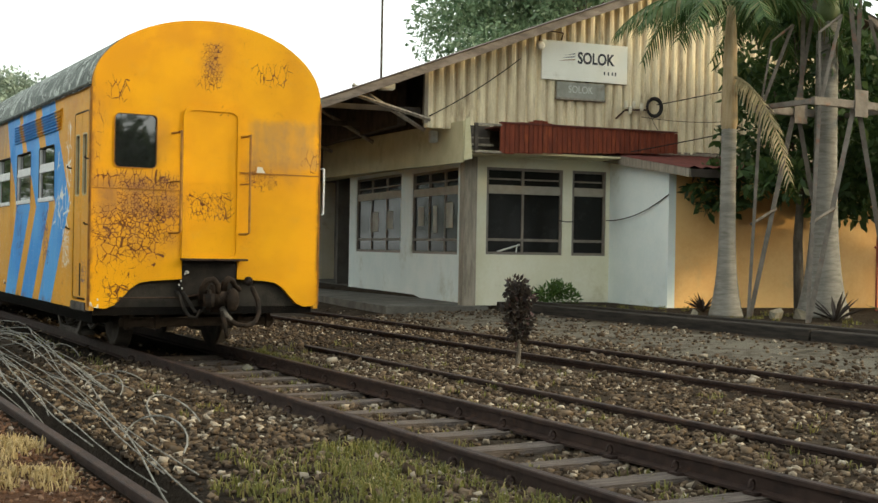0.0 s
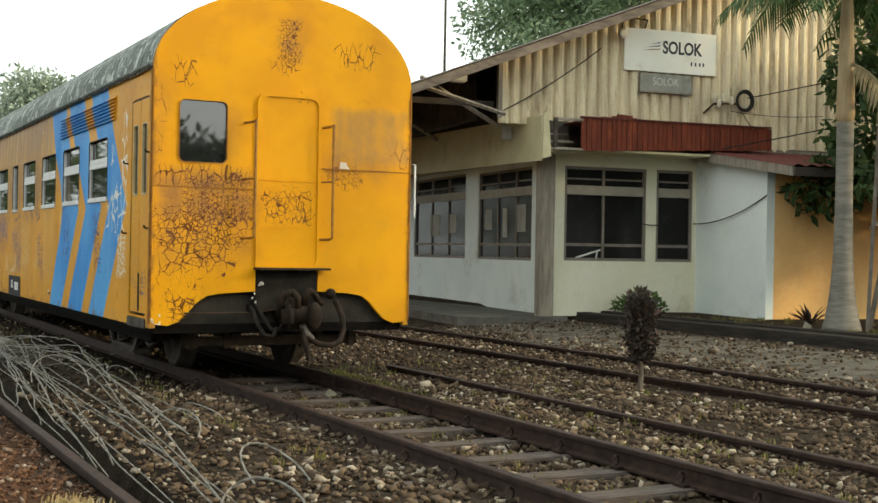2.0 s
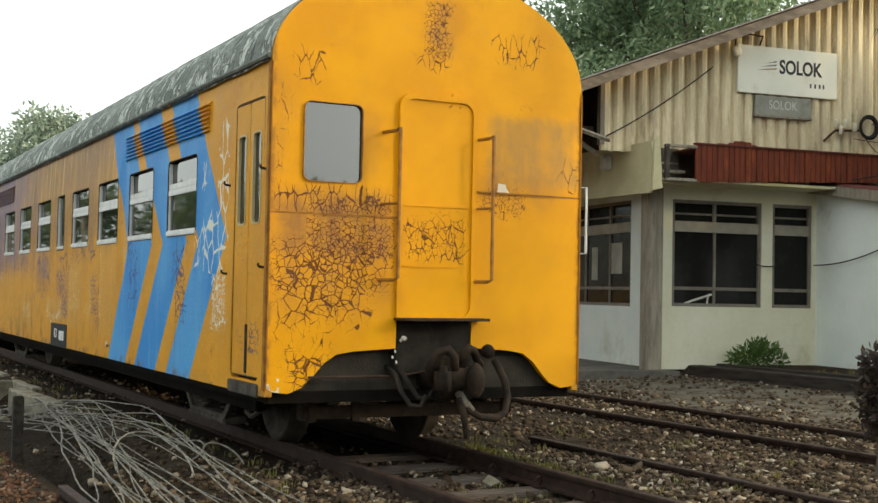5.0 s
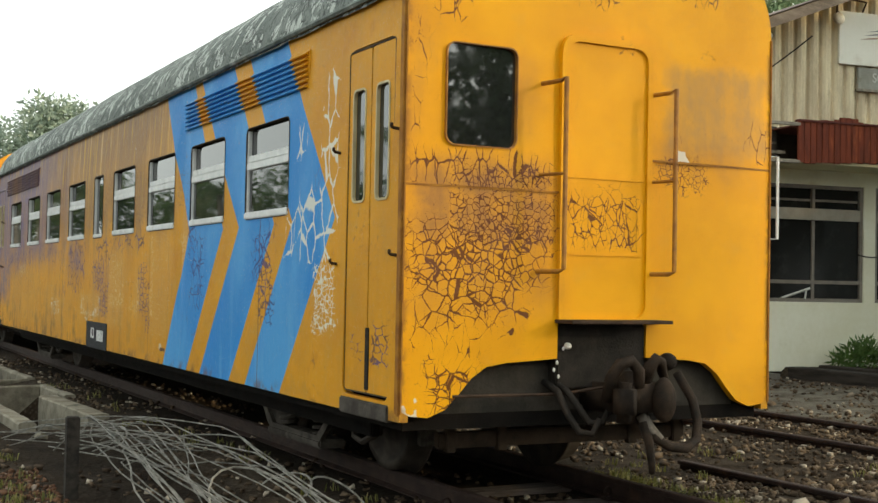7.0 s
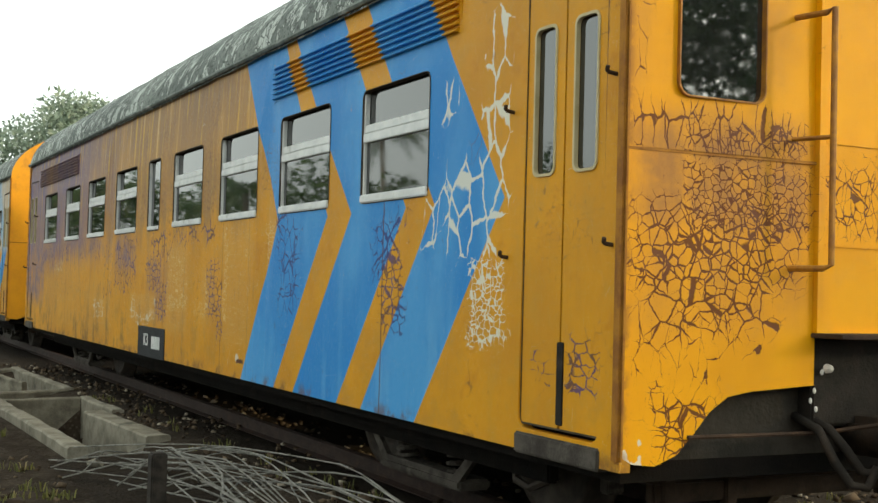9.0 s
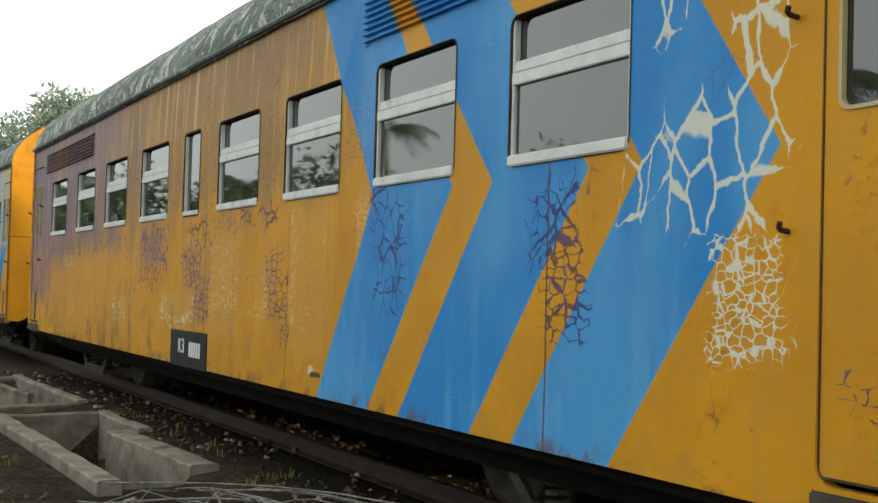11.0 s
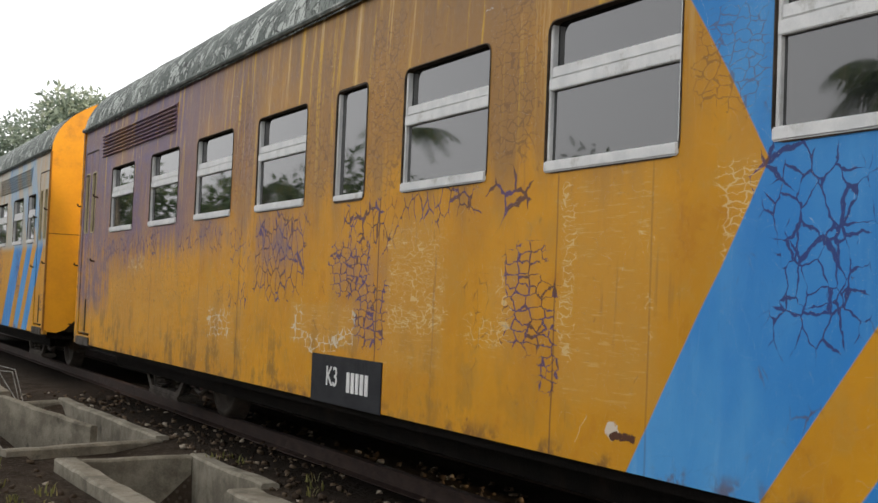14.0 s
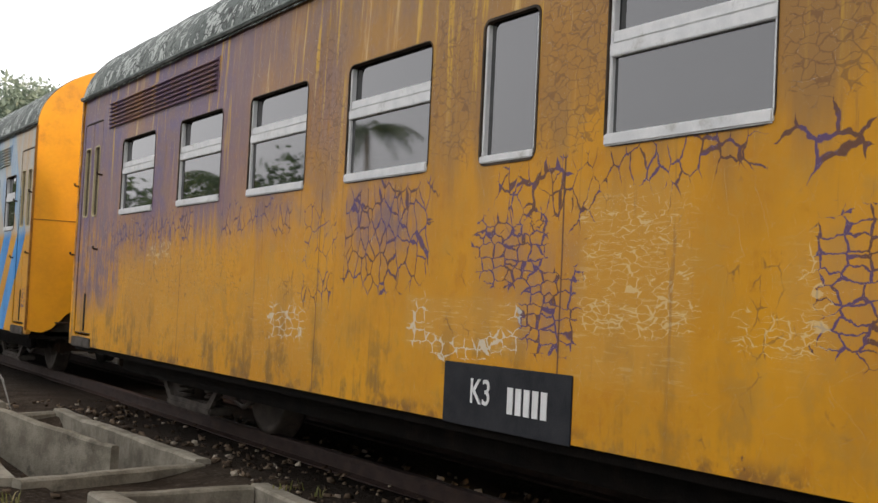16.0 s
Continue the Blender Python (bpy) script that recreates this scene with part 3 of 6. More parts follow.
TOWER_STEEL = worn("grey_brown_tower_steel", (0.12, 0.105, 0.088), (0.19, 0.165, 0.14), 6, 0.8, 0.0, c3=(0.24, 0.10, 0.06))


def ground_mat():
    p = Paint("gravelly_earth")
    x, y, _ = p.axes()
    big, mid, fine = p.noise(0.5, 6, 0.6), p.noise(3.2, 6, 0.65), p.noise(46, 4, 0.7)
    st = p.cells(22, "F1")
    col = p.mix(p.step(mid, 0.35, 0.65), (0.026, 0.019, 0.013), (0.055, 0.042, 0.030))
    col = p.mix(p.step(st, 0.40, 0.18, 0.0, 0.5), col, (0.095, 0.076, 0.056))
    red = p.f("MULTIPLY", p.step(p.f("ADD", x, p.f("MULTIPLY", big, 0.8)), 2.25, 1.75), p.step(y, 13, 9))
    col = p.mix(p.f("MULTIPLY", red, 0.75), col, (0.085, 0.040, 0.022))
    # oil and under-coach shade painted dark, plus a dark strip along the trench
    oil_and_shade = p.most(p.patch(p.f("ADD", x, p.f("MULTIPLY", mid, 0.3)), y, 3.3, 5.6, 11.5, 60, 0.3), p.f("MULTIPLY", p.patch(p.f("ADD", x, p.f("MULTIPLY", mid, 0.2)), y, 1.95, 2.75, 3.0, 17.5, 0.12), 0.8))
    col = p.mix(p.f("MULTIPLY", oil_and_shade, 0.72), col, (0.014, 0.011, 0.009))
    dusty = p.patch(p.f("ADD", x, p.f("MULTIPLY", mid, 0.5)), y, 9.6, 11.9, -5, 19, 0.3)
    col = p.mix(p.f("MULTIPLY", p.f("MULTIPLY", dusty, p.step(mid, 0.35, 0.6, 0.3, 1.0)), 0.8), col, (0.165, 0.152, 0.125))
    p.bump(p.f("ADD", p.f("MULTIPLY", st, -1.0), fine), 0.8, 0.03)
    return p.done(col, 0.95, 0.0, 0.04)


def stone_mat(name, a, b, c):
    p = Paint(name)
    r = p.island()
    col = p.mix(p.step(r, 0.05, 1.0), a, b)
    col = p.mix(p.step(r, 0.84, 0.98), col, c)
    n = p.noise(30, 4)
    col = p.mix(p.step(n, 0.35, 0.7, 0.0, 0.35), col, (0.06, 0.045, 0.035))
    p.bump(n, 0.5, 0.005)
    return p.done(col, 0.9, 0.0, 0.12)


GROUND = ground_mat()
STONES = stone_mat("ballast_stone", (0.036, 0.024, 0.015), (0.150, 0.108, 0.070), (0.37, 0.32, 0.25))
RED_STONES = stone_mat("red_brown_ballast_stone", (0.065, 0.032, 0.018), (0.17, 0.088, 0.048), (0.28, 0.22, 0.17))

# ---- builders ----
def thing(name, label, category, m=None, group="", kind=""):
    ob = new(name)
    ob.matrix_basis = m or Matrix()
    return tagged(ob, label, category, group, kind)


def mesh_of(name, bm, material, smooth=False):
    me = bpy.data.meshes.new(name)
    bm.normal_update()
    bm.to_mesh(me)
    bm.free()
    me.materials.append(material)
    if smooth:
        me.shade_smooth()
    return me


def part(name, bm, material, parent, label="", smooth=False):
    ob = new(name, mesh_of(name, bm, material, smooth))
    ob.parent = parent
    return tagged(ob, label)


def solo(name, bm, material, label, category, group="", kind="", smooth=False):
    return tagged(new(name, mesh_of(name, bm, material, smooth)), label, category, group, kind)


def box(bm, x0, x1, y0, y1, z0, z1, bevel=0.0):
    r = bmesh.ops.create_cube(bm, size=1.0, matrix=Matrix.LocRotScale(((x0 + x1) / 2, (y0 + y1) / 2, (z0 + z1) / 2), None, (abs(x1 - x0), abs(y1 - y0), abs(z1 - z0))))
    if bevel:
        es = list({e for v in r["verts"] for e in v.link_edges})
        bmesh.ops.bevel(bm, geom=es, offset=bevel, segments=2, affect="EDGES")
    return bm


def boxed(*a, **k):
    return box(bmesh.new(), *a, **k)


def tube(bm, pts, r, seg=6, r_end=None):
    """A round bar along pts, tapering to r_end."""
    pts = [Vector(p) for p in pts]
    rings, side = [], None
    for i, p in enumerate(pts):
        d = (pts[min(i + 1, len(pts) - 1)] - pts[max(i - 1, 0)]).normalized()
        side = (d.cross(Vector((0, 0, 1))) if abs(d.z) < 0.9 else d.cross(Vector((0, 1, 0)))).normalized() if side is None else (side - d * side.dot(d)).normalized()
        up = d.cross(side)
        k = r if r_end is None else r + (r_end - r) * i / (len(pts) - 1)
        rings.append([bm.verts.new(p + k * (math.cos(a) * side + math.sin(a) * up)) for a in [2 * math.pi * j / seg for j in range(seg)]])
    for a, b in zip(rings, rings[1:]):
        for j in range(seg):
            bm.faces.new((a[j], a[(j + 1) % seg], b[(j + 1) % seg], b[j]))
    bm.faces.new(rings[0][::-1])
    bm.faces.new(rings[-1])
    return bm


def lathe(bm, prof, m=None, seg=20):
    """Turns (radius, height) pairs round z."""
    m = m or Matrix()
    rings = [[bm.verts.new(m @ Vector((max(r, 1e-4) * math.cos(2 * math.pi * j / seg), max(r, 1e-4) * math.sin(2 * math.pi * j / seg), h))) for j in range(seg)] for r, h in prof]
    for a, b in zip(rings, rings[1:]):
        for j in range(seg):
            bm.faces.new((a[j], a[(j + 1) % seg], b[(j + 1) % seg], b[j]))
    bm.faces.new(rings[0][::-1])
    bm.faces.new(rings[-1])
    return bm


def rrect(u0, u1, v0, v1, r=0.0, seg=4):
    if not r:
        return [(u0, v0), (u1, v0), (u1, v1), (u0, v1)]
    out = []
    for cu, cv, a0 in ((u1 - r, v0 + r, -90), (u1 - r, v1 - r, 0), (u0 + r, v1 - r, 90), (u0 + r, v0 + r, 180)):
        out += [(cu + r * math.cos(radians(a0 + 90 * k / seg)), cv + r * math.sin(radians(a0 + 90 * k / seg))) for k in range(seg + 1)]
    return out


def plate(bm, outline, holes, at, push):
    """A plate with holes: outline and holes in (u, v), at(u, v) its face, push the vector of its thickness."""
    edges = []
    for loop in (outline, *holes):
        vs = [bm.verts.new(at(u, v)) for u, v in loop]
        edges += [bm.edges.new((a, b)) for a, b in zip(vs, vs[1:] + vs[:1])]
    fill = bmesh.ops.triangle_fill(bm, use_beauty=True, use_dissolve=False, edges=edges)
    faces = [g for g in fill["geom"] if isinstance(g, bmesh.types.BMFace)]
    ext = bmesh.ops.extrude_face_region(bm, geom=faces, use_keep_orig=True)
    bmesh.ops.translate(bm, vec=Vector(push), verts=[g for g in ext["geom"] if isinstance(g, bmesh.types.BMVert)])
    bmesh.ops.recalc_face_normals(bm, faces=bm.faces[:])
    return bm


def sheet(bm, prof, at, a, b):
    """Extrudes the profile prof, a list of (s, h), from a to b along the third coordinate of at(s, h, w)."""
    ra, rb = [bm.verts.new(at(s, h, a)) for s, h in prof], [bm.verts.new(at(s, h, b)) for s, h in prof]
    for i in range(len(prof) - 1):
        bm.faces.new((ra[i], ra[i + 1], rb[i + 1], rb[i]))
    return bm


def lettering(name, body, size, material, m, parent, squeeze=1.0, depth=0.002, label="", weight=0.004):
    cu = bpy.data.curves.new(name, "FONT")
    cu.offset = weight * size
    cu.body, cu.size, cu.extrude, cu.align_x, cu.align_y = body, size, depth, "CENTER", "CENTER"
    tmp = bpy.data.objects.new("tmp", cu)
    scene.collection.objects.link(tmp)
    me = bpy.data.meshes.new_from_object(tmp.evaluated_get(bpy.context.evaluated_depsgraph_get()))
    bpy.data.objects.remove(tmp)
    me.transform(m @ Matrix.Diagonal((squeeze, 1, 1, 1)))
    me.materials.append(material)
    ob = new(name, me)
    ob.parent = parent
    return tagged(ob, label)


# ---- the ground, tracks and ballast ----
RAIL_TOP = 0.45
TRACK_X = 4.28


def lift(x, y):
    """Height of the ground."""
    z = 0.28 + 0.05 * min(1, max(0, (x - 2.55) / 0.3)) - (0.045 if 3.70 < x < 4.86 else 0)
    z += 0.03 * min(1, max(0, (x - 5.5) / 3.0)) + 0.13 * min(1, max(0, (x - 9.2) / 2.2)) + 0.12 * min(1, max(0, (x - 12.15) / 0.12))
    z += 0.012 * noise.noise((x * 0.9, y * 0.9, 3.1)) if x < 40 else 0
    if x < 1.86:
        z += 0.03
    elif x < 2.12 and y < 14.2:
        z -= 0.17
    if (2.06 < x < 2.68 and 17.65 < y < 21.38) or (2.06 < x < 2.9 and 19.7 < y < 21.38) or (1.86 < x < 2.9 and 22.38 < y < 25.5):
        z = -0.10
    return z


def build_ground():
    xs = sorted(set([-400, -150, -60, -25, -12] + [round(-6 + 0.5 * i, 2) for i in range(24)] + [1.84, 1.87, 1.94, 1.99, 2.05, 2.10, 2.15, 2.66, 2.70, 2.88, 2.92, 3.66, 3.71, 4.85, 4.9] + [round(6 + 0.4 * i, 2) for i in range(30)] + [12.15, 12.27, 20, 26, 40, 80, 160, 400]))
    ys = [-300, -100, -40, -15] + [round(-8 + 0.8 * i, 2) for i in range(52)] + [17.62, 17.68, 19.66, 19.72, 21.36, 21.40, 22.35, 22.42, 25.8, 25.86] + [36, 42, 55, 75, 110, 200, 450]
    ys = sorted(ys)
    bm = bmesh.new()
    g = [[bm.verts.new((x, y, lift(x, y) if abs(x) < 60 and -20 < y < 90 else (0.25 if x < 12.2 else 0.7))) for y in ys] for x in xs]
    for i in range(len(xs) - 1):
        for j in range(len(ys) - 1):
            bm.faces.new((g[i][j], g[i + 1][j], g[i + 1][j + 1], g[i][j + 1]))
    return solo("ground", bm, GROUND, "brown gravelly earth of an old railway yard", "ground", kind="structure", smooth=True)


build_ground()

RAIL_PROF = [(-0.055, -0.13), (-0.055, -0.115), (-0.01, -0.10), (-0.008, -0.035), (-0.032, -0.028), (-0.032, -0.006), (-0.026, 0.0),
             (0.026, 0.0), (0.032, -0.006), (0.032, -0.028), (0.008, -0.035), (0.01, -0.10), (0.055, -0.115), (0.055, -0.13), (-0.055, -0.13)]


def rail(x, y0, y1, parent, top=RAIL_TOP, drift=0.0):
    bm = sheet(bmesh.new(), RAIL_PROF, lambda s, h, w: (x + s + drift * (12 - w), w, top + h), y0, y1)
    return part("rail", bm, RAIL_STEEL, parent)


track = thing("railway_track", "rusty narrow-gauge railway track on timber sleepers", "railway track", kind="structure")
rail(TRACK_X - 0.565, -12, 75, track)
rail(TRACK_X + 0.565, -12, 75, track)
sleeper_mesh = mesh_of("sleeper", boxed(-0.98, 0.98, -0.10, 0.10, -0.14, 0.0, 0.012), SLEEPER)
clip_bm = boxed(-0.10, -0.035, -0.05, 0.05, 0, 0.018, 0.004)
box(clip_bm, 0.035, 0.10, -0.05, 0.05, 0, 0.018, 0.004)
for sd in (-1, 1):   # sprung clips curling up beside the rail
    tube(clip_bm, [(sd * (0.080 + 0.038 * math.cos(a) + (0.03 if a > 3.4 else 0) * (a - 3.4)), 0.012 * a - 0.02, 0.040 + 0.042 * math.sin(a)) for a in [0.2 + 0.42 * i for i in range(11)]], 0.007, 5)
clip_mesh = mesh_of("rail_clip", clip_bm, RAIL_STEEL)
rng = random.Random(5)
y = -11.6
while y < 13.2:
    s = new("sleeper", sleeper_mesh)
    s.matrix_basis = pose(TRACK_X + rng.uniform(-0.04, 0.04), y, RAIL_TOP - 0.128, rng.uniform(-1, 1), rng.uniform(-0.5, 0.5), rng.uniform(-2.5, 2.5))
    s.parent = track
    if y < 13:
        for sx in (-0.565, 0.565):
            c = new("rail_clip", clip_mesh)
            c.matrix_basis = pose(TRACK_X + sx, y, RAIL_TOP - 0.128)
            c.parent = track
    y += 0.62
track_b = thing("railway_track", "rusty disused track half sunk in gravel", "railway track", kind="structure")
rail(7.80, -12, 60, track_b, 0.43, 0.012)
rail(8.93, -12, 60, track_b, 0.43, 0.004)
track_c = thing("old_rail", "single rusty rail left lying in the gravel", "rail", kind="structure")
rail(6.0, -12, 13.4, track_c, 0.40)
edge_rail = thing("edge_rail", "rusty steel rail edging a cable trench", "rail", kind="structure")
rail(1.80, -6, 12.2, edge_rail, 0.385)


def rock_shapes(seed, count=40):
    """Angular broken stones of 12 faces."""
    r = np.random.RandomState(seed)
    v = np.array([(a, b, c) for a in (-0.72, 0.72) for b in (-0.72, 0.72) for c in (-0.72, 0.72)])
    fc = np.array([(a, b, c) for q in ((0, 1, 3, 2), (4, 6, 7, 5), (0, 4, 5, 1), (2, 3, 7, 6), (0, 2, 6, 4), (1, 5, 7, 3)) for a, b, c in ((q[0], q[1], q[2]), (q[0], q[2], q[3]))])
    out = []
    for _ in range(count):
        q = (v * r.uniform(0.35, 1.25, (8, 3))) * np.array([1.15, r.uniform(0.55, 0.95), r.uniform(0.45, 0.75)])
        turn = np.array(Matrix.Rotation(r.uniform(-0.6, 0.6), 3, "X") @ Matrix.Rotation(r.uniform(-0.6, 0.6), 3, "Y"))
        out.append(q @ turn.T)
    return out, fc


def scatter(name, places, material, label, category, seed=1):
    """One mesh of many stones: rows of x, y, z, size."""
    r = np.random.RandomState(seed)
    shapes, fc = rock_shapes(seed)
    n = len(places)
    vs = np.empty((n, 8, 3))
    for i, (x, y, z, s) in enumerate(places):
        a = r.uniform(0, 6.283)
        c, d = math.cos(a), math.sin(a)
        q = shapes[r.randint(len(shapes))] * s
        vs[i, :, 0], vs[i, :, 1], vs[i, :, 2] = q[:, 0] * c - q[:, 1] * d + x, q[:, 0] * d + q[:, 1] * c + y, q[:, 2] + z
    faces = (fc[None] + (np.arange(n) * 8)[:, None, None]).reshape(-1, 3)
    me = bpy.data.meshes.new(name)
    me.vertices.add(n * 8)
    me.vertices.foreach_set("co", vs.ravel())
    me.loops.add(len(faces) * 3)
    me.loops.foreach_set("vertex_index", faces.ravel().astype(np.int32))
    me.polygons.add(len(faces))
    me.polygons.foreach_set("loop_start", np.arange(0, len(faces) * 3, 3, dtype=np.int32))
    me.update(calc_edges=True)
    me.materials.append(material)
    return tagged(new(name, me), label, category, kind="stuff")


def ballast():
    r = np.random.RandomState(3)
    near, red = [], []
    for x0, x1, y0, y1, per in ((2.0, 7.6, 2.5, 13, 520), (7.6, 11.8, 5, 19, 260), (5.0, 7.6, 13, 24, 140), (2.0, 4.6, 13, 27, 170), (3.9, 7.6, -1, 2.5, 90), (9.0, 12.0, 19, 28, 25), (1.0, 2.0, 15, 27, 60)):
        for _ in range(int((x1 - x0) * (y1 - y0) * per)):
            x, y = r.uniform(x0, x1), r.uniform(y0, y1)
            if noise.noise((x * 0.7, y * 0.7, 0)) < -0.25 and r.rand() < 0.75:
                continue
            if (9.9 < x < 11.9 and r.rand() < 0.72) or (x < 2.13 and y < 14.2):
                continue
            if 1.75 < x < 3.1 and 15.0 < y < 26.2 and (x > 1.8):
                if x < 2.95:
                    continue
            if 3.3 < x < 5.3 and y > 12 and r.rand() < 0.7:
                continue
            if x < 3.3 and y > 8.5 and r.rand() < 0.5:
                continue
            s = 0.014 + 0.023 * r.rand() ** 1.7 + (0.03 if r.rand() < 0.012 else 0)
            near.append((x, y, lift(x, y) + s * 0.4 * r.rand() + 0.004, s))
    for _ in range(9500):
        x, y = r.uniform(0.4, 1.76), r.uniform(3.5, 15)
        s = 0.010 + 0.016 * r.rand() ** 1.8
        red.append((x, y, lift(x, y) + s * 0.4 * r.rand() + 0.003, s))
    scatter("ballast_stones", near, STONES, "grey and brown crushed ballast stones between the tracks", "gravel", 3)
    scatter("red_gravel", red, RED_STONES, "reddish brown gravel beside the trench", "gravel", 4)


def blades(name, spots, material, label, category, size=0.10, seed=2):
    """Tufts of thin blades: rows of x, y, z, radius, count."""
    r = np.random.RandomState(seed)
    v, f = [], []
    for x, y, z, rad, n in spots:
        for _ in range(int(n)):
            a, q = r.uniform(0, 6.283), rad * math.sqrt(r.rand())
            bx, by = x + q * math.cos(a), y + q * math.sin(a)
            h, t, ln = size * r.uniform(0.4, 1.2), r.uniform(0, 6.283), r.uniform(0.2, 0.9)
            w, dx, dy = 0.004 + 0.003 * r.rand(), math.cos(t), math.sin(t)
            i = len(v)
            v += [(bx - dy * w, by + dx * w, z), (bx + dy * w, by - dx * w, z), (bx + dx * h * ln * 0.4 + dy * w * 0.7, by + dy * h * ln * 0.4 - dx * w * 0.7, z + h * 0.7),
                  (bx + dx * h * ln * 0.4 - dy * w * 0.7, by + dy * h * ln * 0.4 + dx * w * 0.7, z + h * 0.7), (bx + dx * h * ln, by + dy * h * ln, z + h * (1.05 - 0.4 * ln))]
            f += [(i, i + 1, i + 2, i + 3), (i + 3, i + 2, i + 4)]
    me = bpy.data.meshes.new(name)
    me.from_pydata(v, [], f)
    me.materials.append(material)
    return tagged(new(name, me), label, category, kind="stuff")


# ---- the coaches ----
HALF, EAVE, APEX = 1.24, 2.72, 3.48
SILL = 0.47
WINDOWS = [(1.67, 2.51), (2.99, 3.86), (4.32, 5.19), (5.67, 6.54), (7.88, 8.77), (9.3, 10.18), (10.68, 11.56), (12.15, 13.04)]
WZ0, WZ1 = 1.608, 2.24


def end_outline():
    low = [(-1.24, 0.53), (-1.18, 0.50), (-1.08, 0.49), (-0.98, 0.53), (-0.90, 0.61), (-0.83, 0.69), (-0.74, 0.75), (-0.62, 0.77), (-0.30, 0.79), (-0.30, 1.0)]
    top = [(HALF * math.cos(a), EAVE + (APEX - EAVE) * math.sin(a)) for a in [math.pi * k / 28 for k in range(29)]]
    return low + [(-x, z) for x, z in low[::-1]] + top


def ring(bm, u0, u1, v0, v1, w, r, at, push, wb=None):
    """A window frame of width w with rounded corners."""
    wb = wb or w
    return plate(bm, rrect(u0 - w, u1 + w, v0 - wb, v1 + w, r + w), [rrect(u0 + 0.002, u1 - 0.002, v0 + 0.002, v1 - 0.002, r)], at, push)


